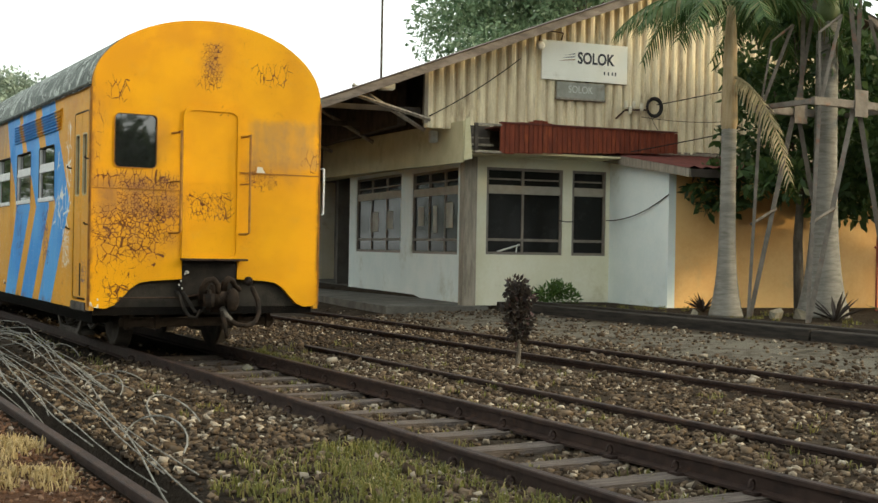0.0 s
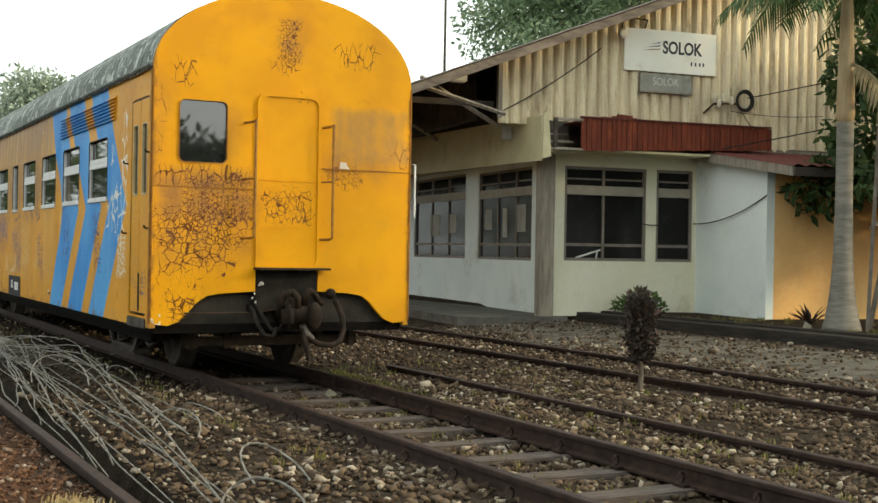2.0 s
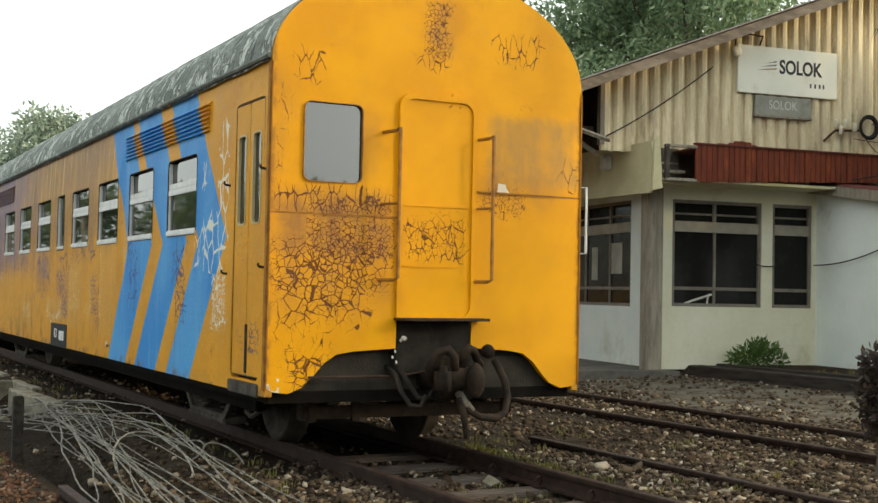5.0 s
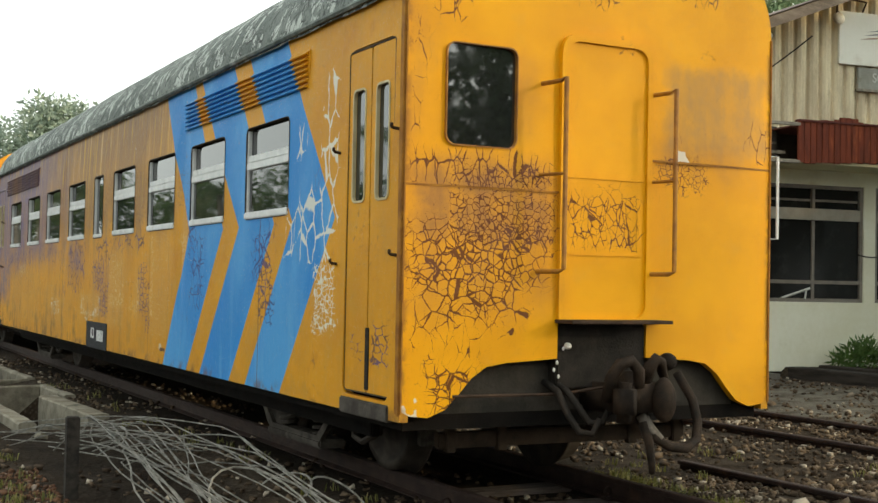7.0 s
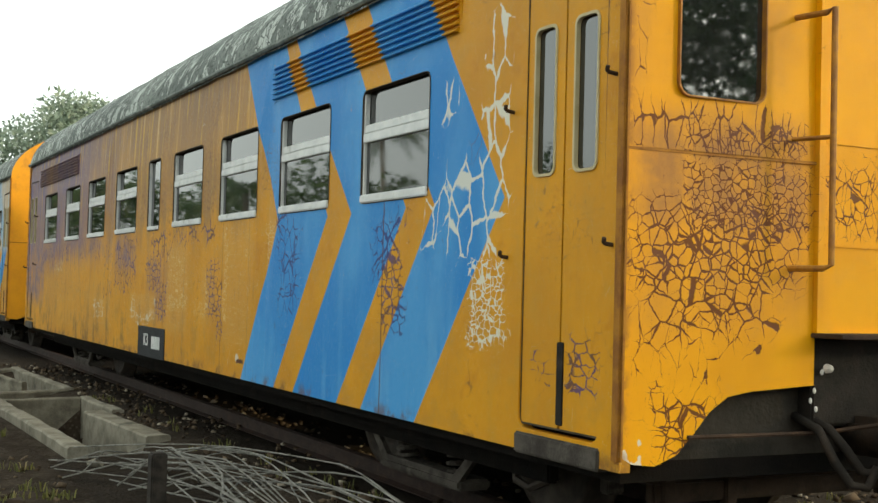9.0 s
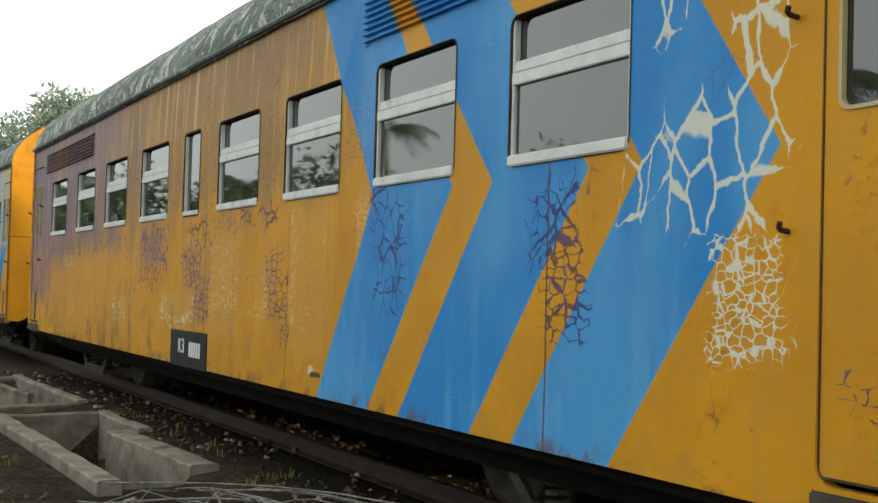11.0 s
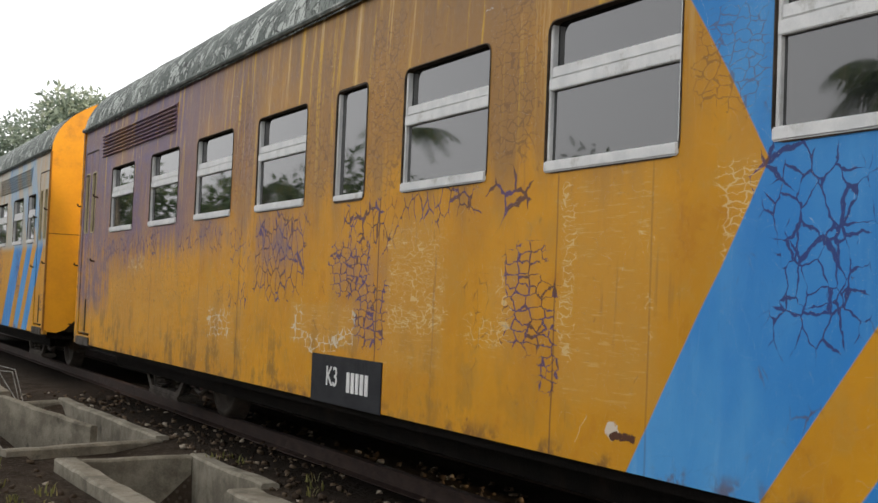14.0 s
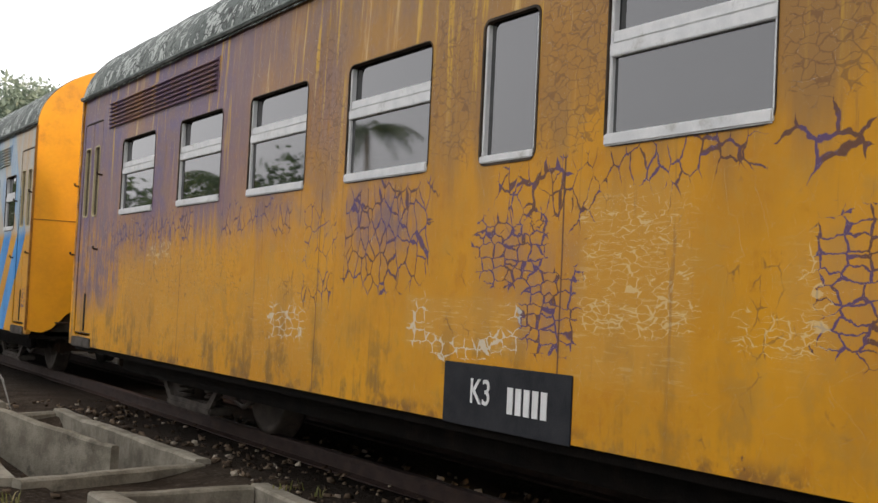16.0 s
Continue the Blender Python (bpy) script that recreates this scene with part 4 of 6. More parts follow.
def coach(name, y0, side_mat, label, windows, length=14.48, narrow=(7.0, 7.42), vents=((1.37, 4.05), (10.83, 13.52)), plated=True, front=True):
    car = thing(name, label, "railway coach", Matrix.Translation((TRACK_X, y0, RAIL_TOP)))
    paint_at = lambda u: next(q[0] for q in side_mat if u < q[2])
    # sides with real window openings
    for s in (-1, 1):
        at = lambda u, v, s=s: (s * (HALF - 0.0 if v < 2.2 else HALF - 0.02 * (v - 2.2) / 0.5), u, v)
        holes = [rrect(a, b, WZ0, WZ1, 0.05) for a, b in windows]
        if narrow:
            holes.append(rrect(*narrow, WZ0, WZ1, 0.04))
        doors = [(0.14, 0.745), (length - 0.745, length - 0.14)]
        holes += [rrect(a, b, 0.56, 2.50, 0.06) for a, b in doors]
        for mat_, p0, p1 in side_mat:
            inside = [h for h in holes if p0 < h[0][0] < p1]
            part("side_panel", plate(bmesh.new(), [(p0, SILL), (p1, SILL), (p1, EAVE + 0.02), (p0, EAVE + 0.02)], inside, at, (-s * 0.05, 0, 0)), mat_, car)
        for a, b in windows:
            fr = part("window_frame", ring(bmesh.new(), a, b, WZ0, WZ1, 0.003, 0.05, lambda u, v, s=s: (s * (HALF + 0.004), u, v), (-s * 0.05, 0, 0)), GASKET, car, "dark rubber-edged window frame")
            part("window_rail", boxed(s * (HALF - 0.03), s * (HALF - 0.002), a + 0.005, b - 0.005, 1.950, 2.000, 0.004), ALU, fr, "dull aluminium rail")
            part("window_rail", boxed(s * (HALF - 0.04), s * (HALF - 0.010), a + 0.005, b - 0.005, 2.004, 2.050, 0.004), ALU, fr, "dull aluminium rail")
            part("window_sill", boxed(s * (HALF - 0.03), s * (HALF + 0.012), a + 0.004, b - 0.004, WZ0 + 0.002, WZ0 + 0.049, 0.006), ALU, fr, "dull aluminium sill")
            for ja, jb in ((a + 0.003, a + 0.022), (b - 0.022, b - 0.003)):
                part("window_jamb", boxed(s * (HALF - 0.035), s * (HALF - 0.006), ja, jb, WZ0 + 0.050, WZ1 - 0.012, 0.003), ALU, fr, "dull aluminium jamb")
            part("lower_pane", boxed(s * (HALF - 0.030), s * (HALF - 0.022), a, b, WZ0, 1.955), GLASS, fr, "dark reflecting window pane")
            part("upper_pane", boxed(s * (HALF - 0.044), s * (HALF - 0.036), a, b, 1.975, WZ1), GLASS, fr, "dark reflecting window pane")
        if narrow:
            fr = part("narrow_window_frame", ring(bmesh.new(), *narrow, WZ0, WZ1, 0.010, 0.04, lambda u, v, s=s: (s * (HALF + 0.004), u, v), (-s * 0.05, 0, 0)), GASKET, car)
            part("window_sill", boxed(s * (HALF - 0.03), s * (HALF + 0.008), narrow[0] + 0.004, narrow[1] - 0.004, WZ0 + 0.002, WZ0 + 0.035, 0.004), ALU, fr)
            for ja, jb in ((narrow[0] + 0.003, narrow[0] + 0.02), (narrow[1] - 0.02, narrow[1] - 0.003)):
                part("window_jamb", boxed(s * (HALF - 0.03), s * (HALF - 0.004), ja, jb, WZ0 + 0.036, WZ1 - 0.012, 0.003), ALU, fr)
            part("pane", boxed(s * (HALF - 0.034), s * (HALF - 0.026), *narrow, WZ0, WZ1), GLASS, fr)
        for a, b in doors:
            mid = (a + b) / 2
            for da, db in ((a, mid - 0.006), (mid + 0.006, b)):
                w0, w1 = da + 0.07, db - 0.07
                leaf = part("door_leaf", plate(bmesh.new(), rrect(da, db, 0.58, 2.48, 0.02), [rrect(w0, w1, 1.64, 2.26, 0.03)], lambda u, v, s=s: (s * (HALF - 0.012), u, v), (-s * 0.03, 0, 0)), paint_at(mid), car, "ochre folding door leaf")
                part("door_window_trim", ring(bmesh.new(), w0, w1, 1.64, 2.26, 0.010, 0.03, lambda u, v, s=s: (s * (HALF - 0.006), u, v), (-s * 0.02, 0, 0)), TRIM_PALE, leaf)
                part("door_pane", boxed(s * (HALF - 0.034), s * (HALF - 0.028), w0, w1, 1.64, 2.26), GLASS, leaf)
            part("door_gap", ring(bmesh.new(), a + 0.004, b - 0.004, 0.585, 2.485, 0.006, 0.02, lambda u, v, s=s: (s * (HALF - 0.009), u, v), (-s * 0.012, 0, 0)), GASKET, car)
            part("door_slot", boxed(s * (HALF - 0.03), s * (HALF - 0.007), mid - 0.03, mid + 0.022, 0.60, 0.94, 0.004), BLACK_STEEL, car)
            part("door_step", boxed(s * (HALF - 0.2), s * (HALF + 0.012), a - 0.01, b + 0.015, 0.455, 0.545, 0.008), DUSTY_STEEL, car, "scuffed grey steel door step")
            for su, sv in ((b + 0.105, 1.93), (b + 0.125, 1.29), (a - 0.06, 1.99), (a - 0.06, 1.33)):
                part("handle_stub", tube(bmesh.new(), [(s * (HALF - 0.01), su, sv), (s * (HALF + 0.028), su, sv + 0.004), (s * (HALF + 0.040), su - 0.004, sv + 0.012), (s * (HALF + 0.042), su - 0.012, sv + 0.026)], 0.009, 7), RUST_STEEL, car, "rusty stub of a broken-off handrail")
        for a, b in vents:
            vent = part("vent", boxed(s * (HALF - 0.03), s * (HALF - 0.008), a, b, 2.37, 2.62), paint_at(a), car, "louvred ventilation grille")
            for k in range(7):
                z = 2.385 + k * 0.034
                bm = bmesh.new()
                pts = [(HALF - 0.012, z), (HALF + 0.014, z), (HALF + 0.016, z + 0.006), (HALF - 0.012, z + 0.026)]
                va, vb = [bm.verts.new((s * px, a + 0.02, pz)) for px, pz in pts], [bm.verts.new((s * px, b - 0.02, pz)) for px, pz in pts]
                for i in range(4):
                    bm.faces.new((va[i], va[(i + 1) % 4], vb[(i + 1) % 4], vb[i]))
                bm.faces.new(va[::-1]), bm.faces.new(vb)
                bmesh.ops.recalc_face_normals(bm, faces=bm.faces[:])
                part("slat", bm, paint_at(a), vent)
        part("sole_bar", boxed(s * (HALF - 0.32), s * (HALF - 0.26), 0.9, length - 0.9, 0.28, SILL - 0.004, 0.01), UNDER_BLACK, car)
        part("gutter", tube(bmesh.new(), [(s * (HALF + 0.012), 0.02, EAVE + 0.03), (s * (HALF + 0.012), length - 0.02, EAVE + 0.03)], 0.02, 6), ROOF_GREY, car)
        tr = part("corner_trim", boxed(s * (HALF - 0.02), s * (HALF + 0.012), -0.01, 0.05, 0.5, EAVE, 0.012), RUST_TRIM, car)
    # ends
    for e, yy in ((0, 0.0), (1, length)):
        d = 1 if e == 0 else -1
        at = lambda u, v, yy=yy, d=d: (u, yy - d * 0.03 * (1 - (u / HALF) ** 2), v)
        end_mat = END if front or e else END_PLAIN
        hole = [rrect(-1.01, -0.58, 1.92, 2.46, 0.05)] if front or e else []
        if e:
            hole.append(rrect(0.58, 1.01, 1.92, 2.46, 0.05))
        part("end_panel", plate(bmesh.new(), end_outline(), hole, at, (0, d * 0.05, 0)), end_mat, car, "bright orange-yellow rounded end panel with crazed paint")
        for a, b in (((-1.01, -0.58),) if front or e else ()) + (((0.58, 1.01),) if e else ()):
            fr = part("end_window", ring(bmesh.new(), a, b, 1.92, 2.46, 0.004, 0.05, lambda u, v, yy=yy, d=d: (u, yy - d * 0.028, v), (0, d * 0.05, 0)), YELLOW_BAR, car)
            part("pane", boxed(a, b, yy + d * 0.0, yy + d * 0.006, 1.92, 2.46), GLASS, fr)
        # raised gangway door with a rounded surround
        sur = part("door_surround", plate(bmesh.new(), [(-0.31, 1.0), (0.31, 1.0)] + rrect(-0.31, 0.31, 1.0, 2.58, 0.10)[5:15][:10], [rrect(-0.275, 0.275, 1.01, 2.54, 0.08)], lambda u, v, yy=yy, d=d: (u, yy - d * 0.052, v), (0, d * 0.04, 0)), end_mat, car)
        leaf = part("gangway_door", plate(bmesh.new(), rrect(-0.275, 0.275, 1.005, 2.54, 0.08), [], lambda u, v, yy=yy, d=d: (u, yy - d * 0.036, v), (0, d * 0.03, 0)), end_mat, car)
        part("door_rib", boxed(-0.262, 0.262, yy - d * 0.042, yy - d * 0.032, 1.785, 1.80), END, leaf)
        part("door_rib", boxed(-0.262, 0.262, yy - d * 0.042, yy - d * 0.032, 1.36, 1.372), END, leaf)
        for u0, u1, z in ((-1.235, -0.31, 1.70), (0.31, 1.235, 1.915)):
            part("seam", plate(bmesh.new(), [(u0 + (u1 - u0) * k / 8, z - 0.006) for k in range(9)] + [(u1 - (u1 - u0) * k / 8, z + 0.006) for k in range(9)], [], lambda u, v, yy=yy, d=d: (u, yy - d * (0.036 * (1 - (u / HALF) ** 2) + 0.001), v), (0, d * 0.008, 0)), RUST_TRIM, car)
        for hx in (-0.37, 0.37):
            rail_ = part("handrail", tube(bmesh.new(), [(hx - 0.05, yy - d * 0.02, 2.29), (hx - 0.02, yy - d * 0.16, 2.29), (hx, yy - d * 0.185, 2.31), (hx, yy - d * 0.185, 1.28), (hx - 0.02, yy - d * 0.16, 1.265), (hx - 0.07, yy - d * 0.02, 1.265)], 0.013, 8), YELLOW_BAR, car, "bent handrail with flaking yellow-brown paint")
            part("bracket", tube(bmesh.new(), [(hx, yy - d * 0.185, 1.79), (hx - 0.06, yy - d * 0.02, 1.79)], 0.010, 6), YELLOW_BAR, rail_)
        part("side_handle", tube(bmesh.new(), [(1.235, yy + d * 0.03, 2.0), (1.285, yy - d * 0.02, 2.0), (1.285, yy - d * 0.02, 1.5), (1.235, yy + d * 0.03, 1.5)], 0.010), PLATE_WHITE, car)
        # headstock, step plate, drawgear
        part("step_plate", boxed(-0.32, 0.36, yy - d * 0.20, yy + d * 0.1, 0.985, 1.005, 0.004), RUST_STEEL, car, "rusty folding gangway step")
        well = part("gangway_well", boxed(-0.30, 0.30, yy - d * 0.02, yy + d * 0.25, 0.62, 0.98, 0.01), BLACK_STEEL, car)
        part("headstock", boxed(-1.02, 1.02, yy + d * 0.06, yy + d * 0.24, 0.44, 0.80, 0.012), HEADSTOCK, car)
        def blob(c, r, seg=14):
            bm_ = bmesh.new()
            bmesh.ops.create_uvsphere(bm_, u_segments=seg, v_segments=10, radius=1.0)
            for v_ in bm_.verts:
                k_ = 1 + 0.07 * noise.noise(v_.co * 2.1 + Vector(c))
                v_.co = Vector((c[0] + v_.co.x * r[0] * k_, yy - d * (c[1] - v_.co.y * r[1] * k_), c[2] + 0.11 + v_.co.z * r[2] * k_))
            bmesh.ops.recalc_face_normals(bm_, faces=bm_.faces[:])
            return bm_
        horn = lambda pts, r, e=None: tube(bmesh.new(), [(x, yy - d * q, z + 0.11) for x, q, z in pts], r, 9, e)
        shank = box(bmesh.new(), -0.09, 0.09, yy - d * 0.30, yy + d * 0.1, 0.50, 0.66, 0.03)
        cp = part("coupler", shank, COUPLER, car, "greasy brown automatic coupler", True)
        head = box(bmesh.new(), -0.15, 0.14, yy - d * 0.42, yy - d * 0.22, 0.46, 0.74, 0.065)
        part("coupler_head", head, COUPLER, cp, "", True)
        part("knuckle", blob((0.11, 0.44, 0.48), (0.065, 0.07, 0.12)), COUPLER, cp, "", True)
        part("guard_arm", box(bmesh.new(), -0.19, -0.10, yy - d * 0.52, yy - d * 0.36, 0.49, 0.69, 0.035), COUPLER, cp, "", True)
        part("lift_arm", horn([(-0.17, 0.32, 0.48), (-0.19, 0.38, 0.60), (-0.16, 0.42, 0.675), (-0.10, 0.43, 0.69), (-0.05, 0.43, 0.64), (-0.04, 0.42, 0.55)], 0.038, 0.030), COUPLER, cp, "", True)
        part("lock_lifter", horn([(0.03, 0.36, 0.56), (0.04, 0.41, 0.66), (0.07, 0.42, 0.70), (0.11, 0.41, 0.68), (0.16, 0.36, 0.62), (0.24, 0.28, 0.58)], 0.038, 0.024), COUPLER, cp, "", True)
        part("brake_cock", blob((0.40, 0.10, 0.66), (0.05, 0.06, 0.05), 10), COUPLER, cp, "", True)
        for cz, cx in ((0.735, -0.27), (0.66, -0.31), (0.62, -0.33), (0.585, -0.30)):
            part("paint_splash", blob((cx, 0.043, cz), (0.009, 0.005, 0.012), 8), PALE_KNOB, car, "", True)
        part("release_bar", tube(bmesh.new(), [(-0.95, yy - d * 0.04, 0.60), (-0.3, yy - d * 0.06, 0.60), (-0.1, yy - d * 0.28, 0.66)], 0.009, 6), RUST_STEEL, car)
        part("chain", tube(bmesh.new(), [(0.03, yy - d * 0.36, 0.480), (0.07, yy - d * 0.42, 0.390), (0.16, yy - d * 0.43, 0.340), (0.28, yy - d * 0.42, 0.325), (0.38, yy - d * 0.38, 0.360), (0.44, yy - d * 0.32, 0.450), (0.45, yy - d * 0.26, 0.570), (0.42, yy - d * 0.16, 0.710)], 0.026, 8), COUPLER, car, "hanging brake hose loop", True)
        part("hose_end", tube(bmesh.new(), [(0.02, yy - d * 0.36, 0.510), (0.05, yy - d * 0.40, 0.440), (0.10, yy - d * 0.425, 0.380)], 0.034, 8, 0.026), HOSE_END, car, "dull grey hose coupling", True)
        part("hook", tube(bmesh.new(), [(0.02, yy - d * 0.38, 0.470), (0.03, yy - d * 0.42, 0.370), (0.05, yy - d * 0.42, 0.260), (0.06, yy - d * 0.41, 0.200)], 0.03, 8, 0.016), COUPLER, car, "", True)
        part("draw_beam", boxed(-0.85, 0.85, yy + d * 0.30, yy + d * 0.36, 0.28, 0.37, 0.01), DRAW_BEAM, car, "rusty brown cross beam")
        for hx in (-0.78, -0.45, 0.45, 0.78):
            part("beam_hanger", boxed(hx - 0.03, hx + 0.03, yy + d * 0.28, yy + d * 0.33, 0.26, 0.46, 0.006), DRAW_BEAM, car)
        for hx, k in ((-0.33, 0.0), (-0.27, 0.05)):
            part("brake_hose", tube(bmesh.new(), [(hx, yy + d * 0.05, 0.66), (hx - 0.01, yy - d * 0.10, 0.62), (hx + 0.01, yy - d * 0.17, 0.50 + k), (hx + 0.06, yy - d * 0.21, 0.41 + k), (hx + 0.13, yy - d * 0.23, 0.40 + k), (hx + 0.17, yy - d * 0.24, 0.48 + k)], 0.019, 7), BLACK_STEEL, car, "", True)
        part("air_valve", lathe(bmesh.new(), [(0.012, 0), (0.020, 0.008), (0.016, 0.03), (0.008, 0.04)], pose(-0.25, yy - d * 0.04, 0.86, 90 if d > 0 else -90), 10), PALE_KNOB, car)
    # roof
    prof = [(HALF * math.cos(a) * 1.004, EAVE + (APEX - EAVE) * math.sin(a)) for a in [math.pi * k / 32 for k in range(33)]]
    bm = bmesh.new()
    ny = 60
    rows = [[bm.verts.new((x * (1 + 0.004 * noise.noise((x * 3, k * 0.5, 1))), 0.03 + (length - 0.06) * k / ny, z + 0.012 * noise.noise((x * 2.5, k * 0.8, 5)))) for x, z in prof] for k in range(ny + 1)]
    for a, b in zip(rows, rows[1:]):
        for i in range(len(prof) - 1):
            bm.faces.new((a[i], a[i + 1], b[i + 1], b[i]))
    bmesh.ops.recalc_face_normals(bm, faces=bm.faces[:])
    part("roof", bm, ROOF_COAT, car, "rounded grey roof with peeling coating", True)
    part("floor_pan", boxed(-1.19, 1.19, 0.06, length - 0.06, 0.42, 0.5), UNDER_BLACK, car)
    # interior: one dark upright sheet along the middle, in place of the dim saloon
    part("saloon_dark_sheet", boxed(-0.06, 0.06, 0.9, length - 0.9, 0.5, 2.6), SALOON_DARK, car)
    # bogies
    for yb in (2.4, length - 2.4):
        bog = part("bogie_frame", boxed(-0.80, -0.68, yb - 1.5, yb + 1.5, 0.36, 0.52, 0.02), DUSTY_STEEL, car, "black steel bogie with coil springs")
        fb = boxed(0.68, 0.80, yb - 1.5, yb + 1.5, 0.36, 0.52, 0.02)
        box(fb, -0.8, 0.8, yb - 0.18, yb + 0.18, 0.30, 0.5, 0.02)
        part("bogie_frame", fb, DUSTY_STEEL, car)
        for ya in (yb - 1.0, yb + 1.0):
            part("axle", tube(bmesh.new(), [(-0.78, ya, 0.37), (0.78, ya, 0.37)], 0.06, 10), BLACK_STEEL, bog)
            for s in (-1, 1):
                wh = bmesh.new()
                lathe(wh, [(0.10, -0.09), (0.12, -0.05), (0.30, -0.035), (0.32, -0.065), (0.37, -0.065), (0.375, 0.045), (0.41, 0.055), (0.41, 0.075), (0.30, 0.07), (0.12, 0.06), (0.10, 0.08)], pose(s * 0.575, ya, 0.375, 0, -90 * s, 0), 32)
                part("wheel", wh, WHEEL_STEEL, bog, "", True)
                ab = boxed(s * 0.70, s * 0.86, ya - 0.13, ya + 0.13, 0.26, 0.48, 0.02)
                lathe(ab, [(0.09, 0), (0.09, 0.05), (0.05, 0.06)], pose(s * 0.86, ya, 0.37, 0, 90 * s, 0), 12)
                part("axle_box", ab, DUSTY_STEEL, bog)
                for q in (0.38, -0.45):
                    part("brake_block", boxed(s * 0.52, s * 0.62, ya + q, ya + q + 0.07, 0.2, 0.5, 0.01), DUSTY_STEEL, bog)
        for s in (-1, 1):
            for k in (-0.32, 0.32):
                pts = [(s * 0.80 + 0.06 * math.cos(a), yb + k + 0.06 * math.sin(a), 0.14 + 0.26 * a / 37.7) for a in [i * 0.6 for i in range(63)]]
                part("coil_spring", tube(bmesh.new(), pts, 0.014, 5), DUSTY_STEEL, bog)
            part("spring_plank", boxed(s * 0.70, s * 0.90, yb - 0.5, yb + 0.5, 0.08, 0.14, 0.015), DUSTY_STEEL, bog)
            part("swing_hanger", plate(bmesh.new(), [(yb - 0.75, 0.36), (yb - 0.45, 0.10), (yb + 0.45, 0.10), (yb + 0.75, 0.36), (yb + 0.68, 0.36), (yb + 0.42, 0.16), (yb - 0.42, 0.16), (yb - 0.68, 0.36)], [], lambda u, v, s=s: (s * 0.86, u, v), (s * 0.03, 0, 0)), DUSTY_STEEL, bog)
            part("brake_lever", tube(bmesh.new(), [(s * 0.9, yb - 1.45, 0.30), (s * 0.92, yb - 1.25, 0.22), (s * 0.92, yb - 1.12, 0.24), (s * 0.9, yb - 1.08, 0.32)], 0.02, 6), WHEEL_STEEL, bog)
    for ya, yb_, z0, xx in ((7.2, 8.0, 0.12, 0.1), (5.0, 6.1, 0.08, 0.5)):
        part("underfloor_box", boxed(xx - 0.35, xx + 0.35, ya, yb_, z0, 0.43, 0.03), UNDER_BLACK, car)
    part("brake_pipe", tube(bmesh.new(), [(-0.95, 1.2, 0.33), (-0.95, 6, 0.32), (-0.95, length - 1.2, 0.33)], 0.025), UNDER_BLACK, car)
    if plated:
        pl = part("number_plate", boxed(-HALF - 0.006, -HALF + 0.002, 6.67, 7.63, 0.462, 0.735, 0.003), PLATE_BLACK, car, "black number plate with white stencilled characters")
        m = Matrix.Translation((-HALF - 0.0075, 7.32, 0.612)) @ Matrix(((0, 0, -1, 0), (-1, 0, 0, 0), (0, 1, 0, 0), (0, 0, 0, 1)))
        lettering("stencil", "K3", 0.155, PLATE_WHITE, m, pl, 0.95)
        for k in range(5):
            part("stencil_mark", boxed(-HALF - 0.0095, -HALF - 0.0055, 6.828 + 0.060 * k, 6.868 + 0.060 * k, 0.545, 0.655), PLATE_WHITE, pl)
    return car


EMBLEM = worn("faded_emblem_brown", (0.35, 0.24, 0.16), (0.42, 0.3, 0.2), 9, 0.7)
INK_SOFT = worn("faded_emblem_grey", (0.2, 0.2, 0.2), (0.28, 0.28, 0.28), 9, 0.7)
TRIM_PALE = worn("pale_door_window_trim", (0.42, 0.34, 0.17), (0.52, 0.44, 0.26), 9, 0.6)
RUST_TRIM = worn("rust_brown_trim", (0.22, 0.09, 0.02), (0.36, 0.16, 0.02), 9, 0.65, c3=(0.07, 0.03, 0.02))
COUPLER = worn("greasy_brown_iron", (0.011, 0.008, 0.006), (0.034, 0.022, 0.014), 9, 0.75, 0.0, c3=(0.06, 0.04, 0.028), bump=0.6)
HOSE_END = worn("dull_grey_casting", (0.10, 0.085, 0.07), (0.19, 0.165, 0.14), 9, 0.7, c3=(0.30, 0.26, 0.22))
DRAW_BEAM = worn("oily_brown_beam", (0.018, 0.012, 0.008), (0.042, 0.028, 0.018), 7, 0.8, 0.0, c3=(0.07, 0.045, 0.025), bump=0.4)
PALE_KNOB = worn("chipped_white_knob", (0.5, 0.48, 0.44), (0.62, 0.6, 0.56), 9, 0.5)
SALOON_DARK = worn("dim_saloon_sheet", (0.02, 0.02, 0.02), (0.035, 0.034, 0.032), 3, 0.9)
coach("railway_coach", 12.0, SIDE, "ochre railway coach with blue chevrons, crazed paint and orange end", WINDOWS)
coach("railway_coach", 28.35, SIDE2, "second ochre coach with blue stripes and faded pale upper side", [(0.95, 1.5), (1.9, 2.7), (3.3, 4.2), (4.8, 5.7), (6.3, 7.2), (8.4, 9.3), (9.9, 10.8), (11.4, 12.3)], narrow=None, plated=False, front=False)

# ---- the station building; u runs along its front, v to the back ----
B = Matrix.Translation((11.8, 19.01, 0)) @ Matrix.Rotation(radians(-8), 4, "Z")
station = thing("station_building", "old single-storey station building with corrugated gable and peeling plaster", "building", B)
FZ = 0.55


def wall(name, outline, holes, at, push, mat_, parent=station, label=""):
    return part(name, plate(bmesh.new(), outline, holes, at, push), mat_, parent, label)


